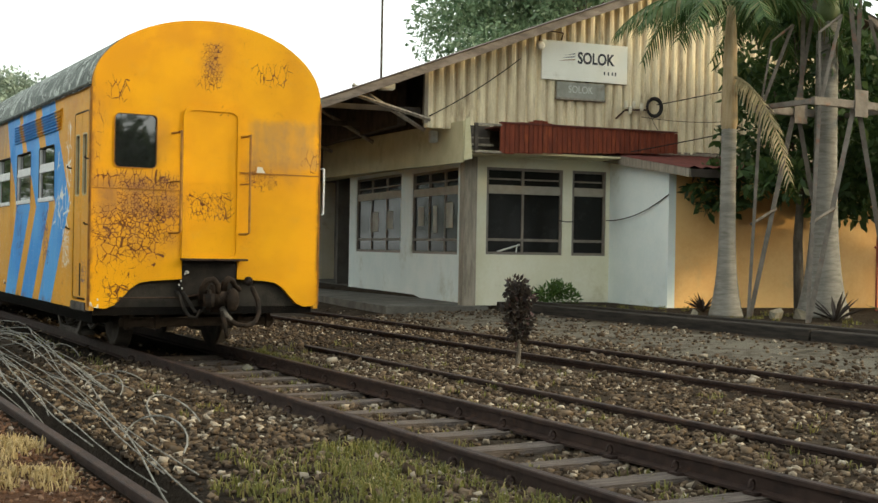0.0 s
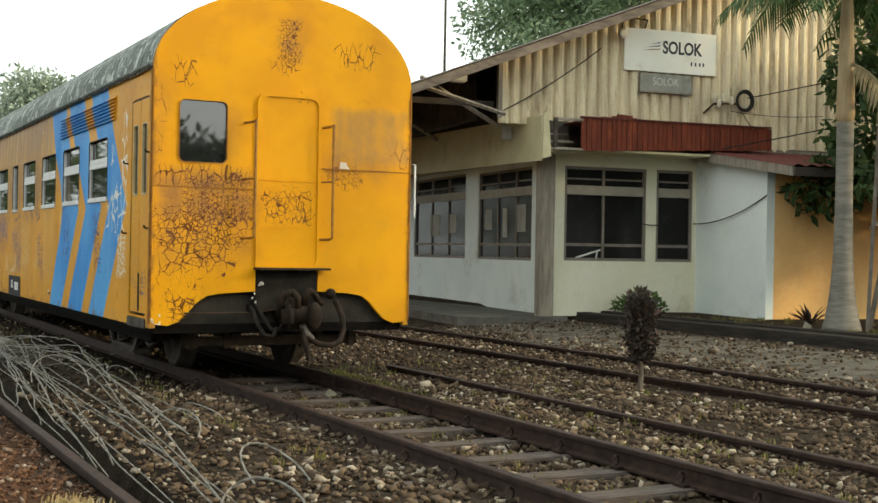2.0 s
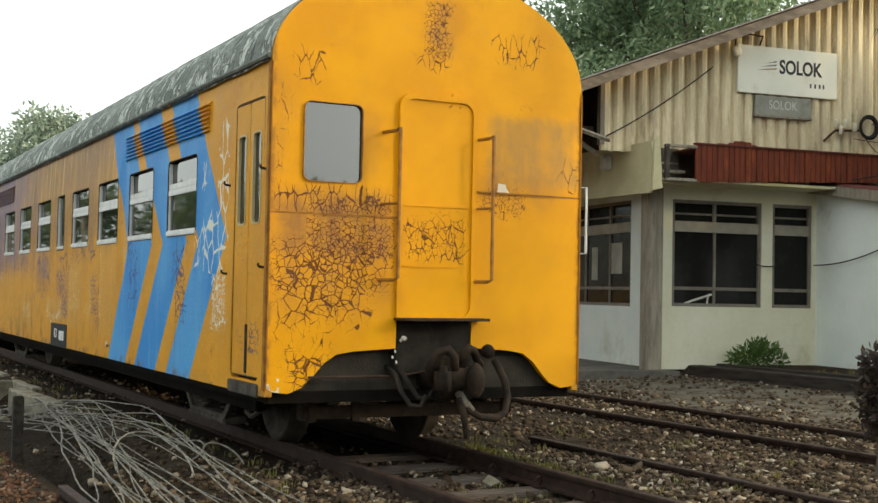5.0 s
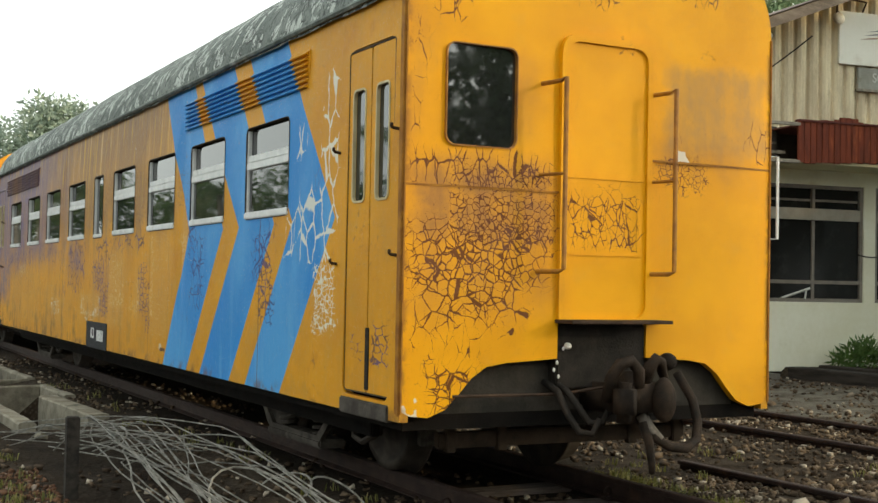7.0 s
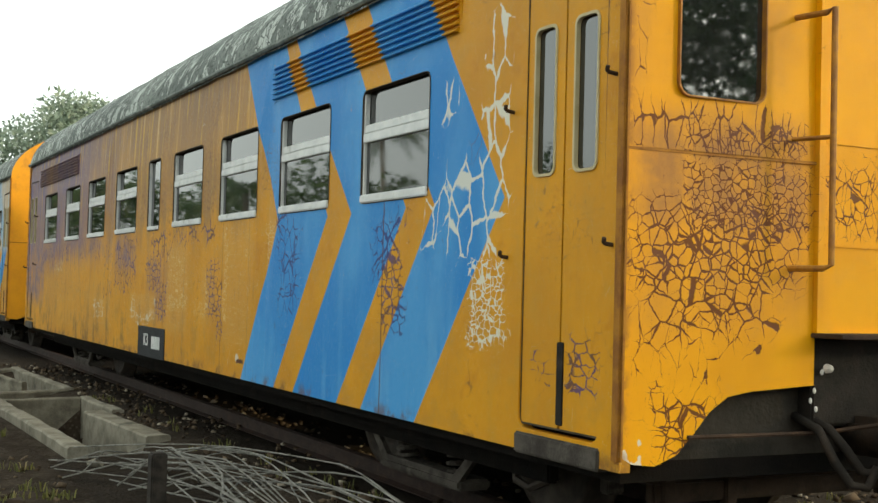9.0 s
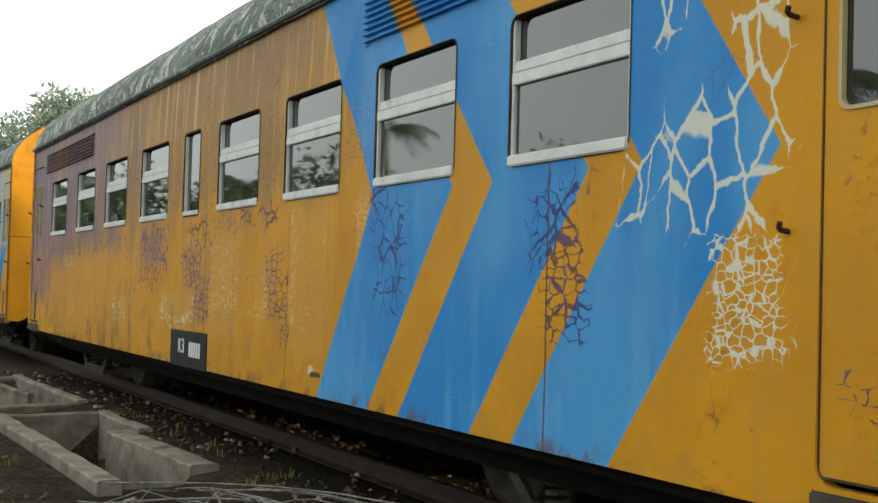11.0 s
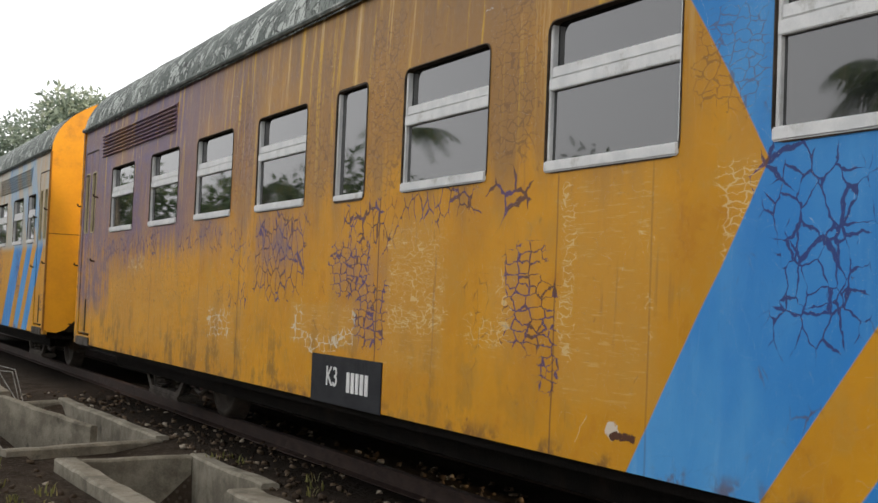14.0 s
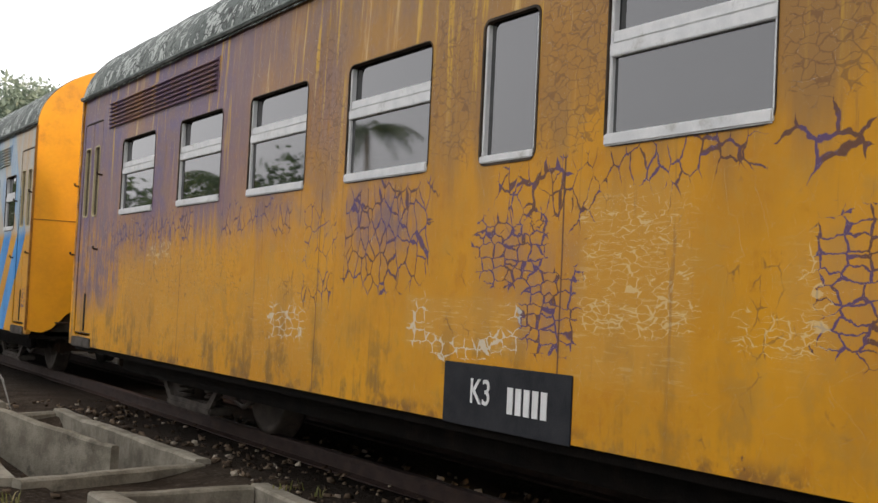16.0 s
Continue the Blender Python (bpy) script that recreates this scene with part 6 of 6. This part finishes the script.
def frond(parent, base, az, length, rise, droop, material, seed, leaf=0.55, pairs=34, name="frond"):
    """A feather palm leaf: an arching rib with two rows of hanging leaflets."""
    r = random.Random(seed)
    v, f = [], []
    dirh = Vector((math.cos(az), math.sin(az), 0))
    side = Vector((-math.sin(az), math.cos(az), 0))
    pts = []
    for i in range(13):
        t = i / 12
        pts.append(Vector(base) + dirh * length * (t - 0.18 * t * t * droop) + Vector((0, 0, length * (rise * t - droop * t * t))))
    bm = tube(bmesh.new(), pts, 0.026, 5, 0.006)
    for k in range(pairs):
        t = 0.12 + 0.88 * k / pairs
        i = min(11, int(t * 12))
        p = pts[i].lerp(pts[i + 1], t * 12 - i)
        d = (pts[i + 1] - pts[i]).normalized()
        ln = leaf * (0.45 + 0.55 * math.sin(math.pi * min(1, 0.15 + 0.9 * t))) * r.uniform(0.8, 1.15)
        for s in (-1, 1):
            out = (side * s * 0.85 + d * 0.55 + Vector((0, 0, -0.25 - 0.5 * r.random()))).normalized()
            wv = d * 0.020
            a = bm.verts.new(p - wv)
            b = bm.verts.new(p + wv)
            c = bm.verts.new(p + out * ln * 0.55 + wv * 1.1)
            e = bm.verts.new(p + out * ln * 0.55 - wv * 1.1)
            tip = bm.verts.new(p + out * ln + Vector((0, 0, -0.28 * ln)))
            bm.faces.new((a, b, c, e))
            bm.faces.new((e, c, tip))
    return part(name, bm, material, parent)


def palm(x, y, z, height, r0, r1, label, seed, fronds=11, length=2.6, belly=0.0, group="", shaft=0.9, leaf=0.55, lean=0.0, dead=0, sheath=False):
    r = random.Random(seed)
    t = thing("palm_tree", label, "palm tree", Matrix.Translation((x, y, z)), group)
    prof = []
    n = int(height / 0.16)
    for i in range(n + 1):
        q = i / n
        rad = r1 + (r0 - r1) * math.exp(-q * 5.5) + belly * math.exp(-((q - 0.30) / 0.2) ** 2)
        prof += [(rad, height * q), (rad * 0.975, height * q + 0.05)]
    part("trunk", lathe(bmesh.new(), prof, Matrix.Shear("XY", 4, (lean, 0)), 16), PALM_BARK, t, "", True)
    tx = lean * height
    if shaft:
        part("crownshaft", lathe(bmesh.new(), [(r1 * 0.95, height), (r1 * 1.15, height + 0.15), (r1 * 0.8, height + shaft * 0.7), (r1 * 0.4, height + shaft)], Matrix.Translation((tx, 0, 0)), 12), PALM_SHEATH if sheath else PALM_GREEN, t, "", True)
    for i in range(fronds):
        az = 2 * math.pi * i / fronds + r.uniform(-0.25, 0.25)
        frond(t, (tx, 0, height + shaft * 0.9), az, length * r.uniform(0.85, 1.1), r.uniform(0.15, 0.75), r.uniform(0.55, 0.95), PALM_LEAF, seed * 40 + i, leaf)
    for i in range(dead):
        frond(t, (tx, 0, height + shaft * 0.4), r.uniform(0, 6.28), length * 0.7, -0.2, 0.95, DRY_LEAF, seed * 40 + 30 + i, leaf * 0.8, name="dry_frond")
    return t


palm(13.2, 13.9, 0.62, 2.85, 0.27, 0.115, "palm with a slender ringed grey trunk and tan sheath", 2, 10, 2.1, group="station palms", dead=1, shaft=2.15, sheath=True)
palm(14.85, 13.5, 0.62, 4.6, 0.42, 0.17, "thick-footed palm with a pale grey trunk", 7, 11, 2.6, group="station palms", shaft=0.9)
tree("broadleaf_tree", 15.9, 15.0, 0.65, 5.6, 1.75, 22, 900, 0.20, TREE_LEAF, "dense dark green broadleaf tree by the ochre wall", 21, 0.10, 0.42)
tree("broadleaf_tree", 17.8, 14.6, 0.65, 6.5, 2.2, 24, 700, 0.22, TREE_LEAF, "dense dark green broadleaf tree by the ochre wall", 22, 0.12, 0.32)
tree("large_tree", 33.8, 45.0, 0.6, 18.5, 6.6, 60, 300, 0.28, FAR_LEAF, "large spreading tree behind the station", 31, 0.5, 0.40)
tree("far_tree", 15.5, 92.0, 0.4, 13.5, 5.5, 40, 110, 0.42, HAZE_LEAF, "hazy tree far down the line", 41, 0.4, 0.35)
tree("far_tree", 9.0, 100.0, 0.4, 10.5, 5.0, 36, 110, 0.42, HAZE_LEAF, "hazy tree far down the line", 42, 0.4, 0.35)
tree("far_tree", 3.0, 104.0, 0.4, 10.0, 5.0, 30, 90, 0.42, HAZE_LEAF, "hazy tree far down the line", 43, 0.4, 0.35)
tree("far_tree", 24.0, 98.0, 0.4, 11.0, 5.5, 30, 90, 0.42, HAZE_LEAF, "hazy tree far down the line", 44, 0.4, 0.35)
# coconut palms and trees on the open side of the line, which the coach windows mirror
for i, (px, py, ph, pl) in enumerate(((-24, 73, 10.0, 3.4), (-12, 28.6, 5.3, 2.1), (-12, 62, 5.4, 2.6), (-12, 71, 5.0, 2.6), (-19, 49, 5.0, 2.8), (-22, 60, 6.2, 3.0), (-9, 76, 6.0, 3.0), (-7, 84, 6.2, 3.0), (-3.4, 66, 4.6, 3.0))):
    palm(px, py, 0.3, ph, 0.28, 0.15, "tall coconut palm on the far side of the yard", 50 + i, 13, pl, group="yard palms", shaft=0.3, leaf=0.8, lean=0.06 * (-1) ** i)
for i, (px, py) in enumerate(((-20, 70), (-28, 58), (-14, 78), (-30, 40), (-34, 20), (-6, 90))):
    tree("yard_tree", px, py, 0.3, 8.0, 5.0, 26, 40, 0.5, TREE_LEAF, "dark green tree on the far side of the yard", 60 + i, 0.3, 0.35)

for i, (px, py, ph) in enumerate(((-9, -26, 8), (-2, -24, 8), (5, -28, 8), (12, -26, 5.4), (18, -28, 5.6), (27, -25, 16), (35, -25, 17), (-18, -20, 8))):
    tree("yard_tree", px, py, 0.3, ph, 5.0, 34, 110, 0.5, TREE_LEAF, "dark green tree behind the end of the yard", 160 + i, 0.3, 0.3)
for i, (px, py) in enumerate(((2.0, -13), (6.5, -15), (-3.5, -14))):
    palm(px, py, 0.3, 4.2 + 0.5 * i, 0.28, 0.15, "coconut palm behind the end of the yard", 250 + i, 13, 3.2, group="yard palms", shaft=0.3, leaf=0.8)

# added out of view, to keep the low sun off the coach end
tree("yard_tree", 14.2, 3.8, 0.4, 9.5, 3.6, 24, 60, 0.3, TREE_LEAF, "airy unseen tree added to shade the coach end", 181, 0.25, 0.4)
# added out of view, so that its crown breaks the sun on the wall
tree("yard_tree", 22.6, 13.2, 0.6, 6.2, 2.2, 10, 460, 0.24, TREE_LEAF, "small unseen tree added to dapple the ochre wall", 182, 0.14, 0.4)

# shrubs
sh = thing("croton_shrub", "small dark-leaved ornamental shrub growing in the ballast", "shrub", Matrix.Translation((7.33, 10.75, 0.36)))
part("stem", tube(bmesh.new(), [(0, 0, -0.03), (0.02, 0, 0.15), (0.0, 0.02, 0.4), (0.02, 0, 0.7)], 0.03, 7, 0.012), BARK, sh)
leafcloud("foliage", [(0, 0, 0.34, 0.11), (0.03, 0.02, 0.47, 0.15), (-0.02, 0, 0.60, 0.16), (0.02, -0.02, 0.73, 0.15), (-0.02, 0.02, 0.83, 0.13)], 11000, 0.07, SHRUB_LEAF, sh, 71, 0.0, 0.5)
gs = thing("green_weed", "bushy fresh green weed at the foot of the wall", "shrub", B @ Matrix.Translation((1.25, -0.45, 0.60)))
leafcloud("foliage", [(0, 0, 0.15, 0.22), (0.25, 0, 0.2, 0.24), (0.5, 0.05, 0.13, 0.18), (-0.22, 0, 0.1, 0.15), (0.15, 0, 0.32, 0.15)], 3800, 0.11, BRIGHT_LEAF, gs, 72, -0.6, 0.3)
for i, (px, py, pz, hh, mt, lb) in enumerate(((14.1, 12.55, 0.62, 0.55, SHRUB_LEAF, "dark upright garden plant behind the kerb"), (15.0, 11.9, 0.62, 0.8, BRIGHT_LEAF, "spiky blue-green agave behind the kerb"), (13.9, 15.2, 0.62, 0.4, SHRUB_LEAF, "dark garden plant at the wall foot"))):
    ag = thing("garden_plant", lb, "plant", Matrix.Translation((px, py, pz)))
    r_ = random.Random(80 + i)
    for k in range(16):
        a, e = r_.uniform(0, 6.283), r_.uniform(0.25, 1.25)
        d = Vector((math.cos(a) * math.cos(e), math.sin(a) * math.cos(e), math.sin(e)))
        s_ = Vector((-math.sin(a), math.cos(a), 0))
        bm = bmesh.new()
        v = [bm.verts.new(q) for q in (s_ * 0.02, s_ * -0.02, d * hh * 0.5 - s_ * 0.035, d * hh - Vector((0, 0, 0.05)), d * hh * 0.5 + s_ * 0.035)]
        bm.faces.new(v)
        part("leaf", bm, mt, ag)

# ---- steel tower and fence at the garden ----
tower = thing("steel_tower", "grey-brown lattice steel tower with an A-shaped leg frame", "tower", Matrix.Translation((14.4, 12.9, 0.55)))
for sy in (-0.45, 0.75):
    for sx in (-1, 1):
        part("leg", tube(bmesh.new(), [(sx * 0.98, sy, 0), (sx * 0.80, sy, 3.25)], 0.035, 4), TOWER_STEEL, tower)
        part("brace", tube(bmesh.new(), [(sx * 0.90, sy + 0.05, 0.05), (sx * 0.05, sy + 0.05, 3.25)], 0.05, 4), TOWER_STEEL, tower)
        part("brace", tube(bmesh.new(), [(sx * 0.93, sy + 0.02, 1.5), (sx * 0.42, sy + 0.02, 1.75)], 0.025, 4), TOWER_STEEL, tower)
        part("upper_leg", tube(bmesh.new(), [(sx * 0.05, sy, 3.3), (sx * -0.28, sy * 0.5, 6.6)], 0.045, 4), TOWER_STEEL, tower)
        part("strut", tube(bmesh.new(), [(sx * 0.78, sy, 3.3), (sx * 0.30, sy * 0.8, 4.6)], 0.035, 4), TOWER_STEEL, tower)
        part("strut", tube(bmesh.new(), [(sx * 0.80, sy, 3.3), (sx * 0.74, sy * 0.8, 4.3), (sx * 0.30, sy * 0.8, 4.6)], 0.022, 4), TOWER_STEEL, tower)
    part("cross_bar", boxed(-0.95, 0.95, sy - 0.04, sy + 0.04, 3.22, 3.34, 0.01), TOWER_STEEL, tower)
    part("gusset_plate", boxed(-0.14, 0.14, sy - 0.06, sy - 0.045, 3.1, 3.5, 0.004), TOWER_STEEL, tower)
for sx in (-0.9, 0.9):
    part("cross_bar", boxed(sx - 0.03, sx + 0.03, -0.45, 0.75, 3.24, 3.32, 0.008), TOWER_STEEL, tower)
fence = thing("red_fence", "red-painted upright bar fence in the garden", "fence", Matrix.Translation((18.2, 15.0, 0.6)))
for i in range(12):
    part("bar", tube(bmesh.new(), [(0.16 * i - 0.4, 0.02 * i, 0), (0.16 * i - 0.4, 0.02 * i, 1.35)], 0.022, 5), PINK_BAR, fence)
part("fence_rail", tube(bmesh.new(), [(-0.45, 0, 1.15), (1.4, 0.2, 1.15)], 0.025, 5), PINK_BAR, fence)
rng = random.Random(19)
shapes_, fc_ = rock_shapes(9, 12)
for px, py, s in ((13.75, 13.4, 0.16), (14.15, 13.25, 0.19), (14.45, 13.0, 0.14), (15.4, 12.4, 0.2), (12.75, 14.1, 0.12), (4.62, 11.75, 0.075), (5.75, 10.6, 0.05), (2.15, 17.0, 0.07)):
    me = bpy.data.meshes.new("stone")
    me.from_pydata((shapes_[rng.randrange(12)] * s).tolist(), [], fc_.tolist())
    me.materials.append(CONCRETE)
    st_ = new("stone", me)
    st_.matrix_basis = pose(px, py, lift(px, py) + s * 0.35, 0, 0, rng.uniform(0, 360))
    tagged(st_, "loose grey stone block on the ground", "stone", "loose stones")

# ---- concrete cable pits beside the track ----
def wall_bar(name, ends, thick, top, parent, depth=0.5, drop=0.0, seed=1, label=""):
    """A weathered concrete wall between two plan points: uneven top edge, chipped sides, rounded arris."""
    a, b = Vector(ends[0]), Vector(ends[1])
    d = (b - a).normalized()
    nrm = Vector((-d.y, d.x))
    n = max(3, int((b - a).length / 0.16))
    bm = bmesh.new()
    rows_ = []
    for i in range(n + 1):
        t = i / n
        c = a.lerp(b, t)
        z = top - drop * t
        cut = [0.012 + 0.016 * abs(noise.noise((i * 0.9, seed, k))) for k in range(2)]
        dz = 0.014 * noise.noise((i * 0.7, seed * 3.1, 0.5))
        h = thick / 2
        prof = [(-h, -depth), (-h, dz - cut[0]), (-h + cut[0], dz), (h - cut[1], dz), (h, dz - cut[1]), (h, -depth)]
        rows_.append([bm.verts.new((*(c + nrm * q), z + w)) for q, w in prof])
    for ra, rb in zip(rows_, rows_[1:]):
        for k in range(6):
            bm.faces.new((ra[k], ra[(k + 1) % 6], rb[(k + 1) % 6], rb[k]))
    bm.faces.new(rows_[0][::-1]), bm.faces.new(rows_[-1])
    bmesh.ops.recalc_face_normals(bm, faces=bm.faces[:])
    return part(name, bm, CONCRETE, parent, label) if parent else bm


near_pit = thing("concrete_pit", "long open concrete cable pit with crumbling edges", "concrete pit", group="cable pits")
wall_bar("pit_wall", ((2.00, 21.36), (2.10, 17.42)), 0.15, 0.37, near_pit, seed=2)
wall_bar("pit_wall", ((2.085, 21.38), (2.87, 21.44)), 0.10, 0.355, near_pit, seed=3)
wall_bar("pit_wall", ((2.94, 21.47), (2.97, 20.05)), 0.12, 0.36, near_pit, seed=4)
far_pit = thing("concrete_pit", "open concrete cable pit beside the track", "concrete pit", group="cable pits")
wall_bar("pit_wall", ((1.68, 21.92), (2.90, 22.36)), 0.10, 0.36, far_pit, seed=5)
wall_bar("pit_wall", ((1.64, 22.00), (1.82, 25.4)), 0.12, 0.36, far_pit, seed=6)
wall_bar("pit_wall", ((2.95, 22.46), (2.83, 25.8)), 0.11, 0.37, far_pit, seed=7)
wall_bar("pit_wall", ((1.89, 25.45), (2.76, 25.75)), 0.10, 0.35, far_pit, seed=8)
solo("concrete_slab", wall_bar("slab", ((2.02, 24.4), (2.56, 23.1)), 0.07, 0.52, None, 0.60, 0.14, 9), CONCRETE, "broken concrete cover slab leaning in the pit", "concrete slab", "cover slabs")
solo("concrete_slab", wall_bar("slab", ((2.68, 19.72), (2.80, 17.84)), 0.20, 0.385, None, 0.5, 0.0, 10), CONCRETE, "thick stained concrete cover slab standing on edge", "concrete slab", "cover slabs")
solo("concrete_slab", wall_bar("slab", ((1.96, 24.75), (2.04, 24.46)), 0.15, 0.60, None, 0.6, 0.04, 12), CONCRETE, "pale broken lump of concrete on the pit edge", "concrete slab", "cover slabs")
solo("marker_post", boxed(1.745, 1.82, 13.85, 13.93, 0.15, 0.80, 0.008), BEAM, "short dark post standing in the trench", "post")

# ---- the heap of old signal wires ----
heap = thing("wire_heap", "tangled heap of old grey signal wires along the track", "wire heap")
rng = random.Random(77)
for k in range(27):
    far_one = k % 5 == 0
    start = Vector((rng.uniform(1.75, 2.75), rng.uniform(14.8, 17.4), 0.33 + rng.uniform(0, 0.10)))
    crest = Vector((rng.uniform(2.0, 2.85), rng.uniform(13.5, 14.9), rng.uniform(0.44, 0.72)))
    if far_one:
        end = Vector((rng.uniform(1.85, 2.6), rng.uniform(4.2, 7.5), 0.33))
    else:
        end = Vector((max(1.9, crest.x + rng.uniform(-0.75, 0.45)), rng.uniform(8.4, 12.6), 0.34))
    bow, ph = rng.uniform(-0.10, 0.14), rng.uniform(0, 6.28)
    pts = []
    for i in range(6):
        t = i / 6
        q = start.lerp(crest, t)
        q.z = start.z + (crest.z - start.z) * math.sin(t * math.pi / 2)
        q.x += 0.05 * math.sin(ph + 4 * t)
        pts.append(q)
    for i in range(12):
        t = i / 11
        q = crest.lerp(end, t)
        q.z = end.z + (crest.z - end.z) * (1 - t) ** 1.7 * (1 + 0.9 * t)
        q.x += bow * math.sin(math.pi * t) + 0.012 * math.sin(ph + 17 * t)
        pts.append(q)
    part("wire", tube(bmesh.new(), pts, rng.uniform(0.0036, 0.0055), 5), ROD, heap)
for k in range(12):   # short broken ends lying across the trench
    x, y = rng.uniform(1.75, 2.5), rng.uniform(14.6, 16.8)
    d = Vector((rng.uniform(0.3, 0.9), rng.uniform(-0.9, 0.2), 0))
    part("wire", tube(bmesh.new(), [(x, y, 0.34), (x + d.x * 0.5, y + d.y * 0.5, 0.40 + rng.uniform(0, 0.12)), (x + d.x, y + d.y, 0.36 + rng.uniform(0, 0.1))], 0.005, 5), ROD, heap)
for k in range(9):
    cx, cy, rr = rng.uniform(2.1, 3.0), rng.uniform(6.5, 13.5), rng.uniform(0.3, 0.6)
    a0 = rng.uniform(0, 6.28)
    pts = [(cx + 0.35 * rr * math.cos(a0 + a), cy + rr * math.sin(a0 + a), 0.33 + 0.30 * rr * (1 + math.sin(a * 0.9))) for a in [i * 0.32 for i in range(12)]]
    part("looped_wire", tube(bmesh.new(), pts, 0.006, 5), ROD, heap)
for k in range(16):
    x, y = rng.uniform(1.9, 2.5), rng.uniform(25.0, 27.5)
    part("wire", tube(bmesh.new(), [(x, y, 0.32), (x + rng.uniform(-0.2, 0.1), y + rng.uniform(0.3, 1.0), 0.6 + rng.uniform(0, 0.2)), (x + rng.uniform(-0.5, 0.1), y + rng.uniform(1.0, 2.6), rng.uniform(0.6, 0.95))], 0.006, 5), ROD, heap)

# ---- loose ballast, grass and weeds ----
ballast()
r0_ = np.random.RandomState(8)


def on_ground(x, y, rad, n):
    return (x, y, lift(x, y) - 0.005, rad, n)


spots = [on_ground(r0_.uniform(2.35, 3.62), r0_.uniform(4.2, 6.9) - 0.3 * r0_.rand(), 0.17, 46) for _ in range(95)]
spots += [on_ground(r0_.uniform(4.95, 7.4), r0_.uniform(4.5, 14), 0.06, 10) for _ in range(90)]
spots += [on_ground(r0_.uniform(3.75, 4.8), r0_.uniform(4.5, 12), 0.05, 8) for _ in range(50)]
spots += [on_ground(4.95 + r0_.uniform(-0.02, 0.5), 12.2 + r0_.uniform(-0.9, 1.2), 0.08, 25) for _ in range(30)]
spots += [on_ground(r0_.uniform(2.9, 3.4), r0_.uniform(8, 22), 0.05, 8) for _ in range(40)]
spots += [on_ground(r0_.uniform(1.0, 1.7), r0_.uniform(13, 24), 0.09, 18) for _ in range(60)]
spots += [on_ground(r0_.uniform(12.3, 15), r0_.uniform(9, 17), 0.08, 20) for _ in range(60)]
blades("grass", spots, GRASS_LEAF, "short yellow-green grass and weeds in the ballast", "grass", 0.075, 5)
blades("dry_grass", [on_ground(r0_.uniform(1.0, 1.62), r0_.uniform(6.2, 8.0), 0.13, 75) for _ in range(24)], STRAW, "tuft of dry straw-coloured grass", "grass", 0.07, 6)
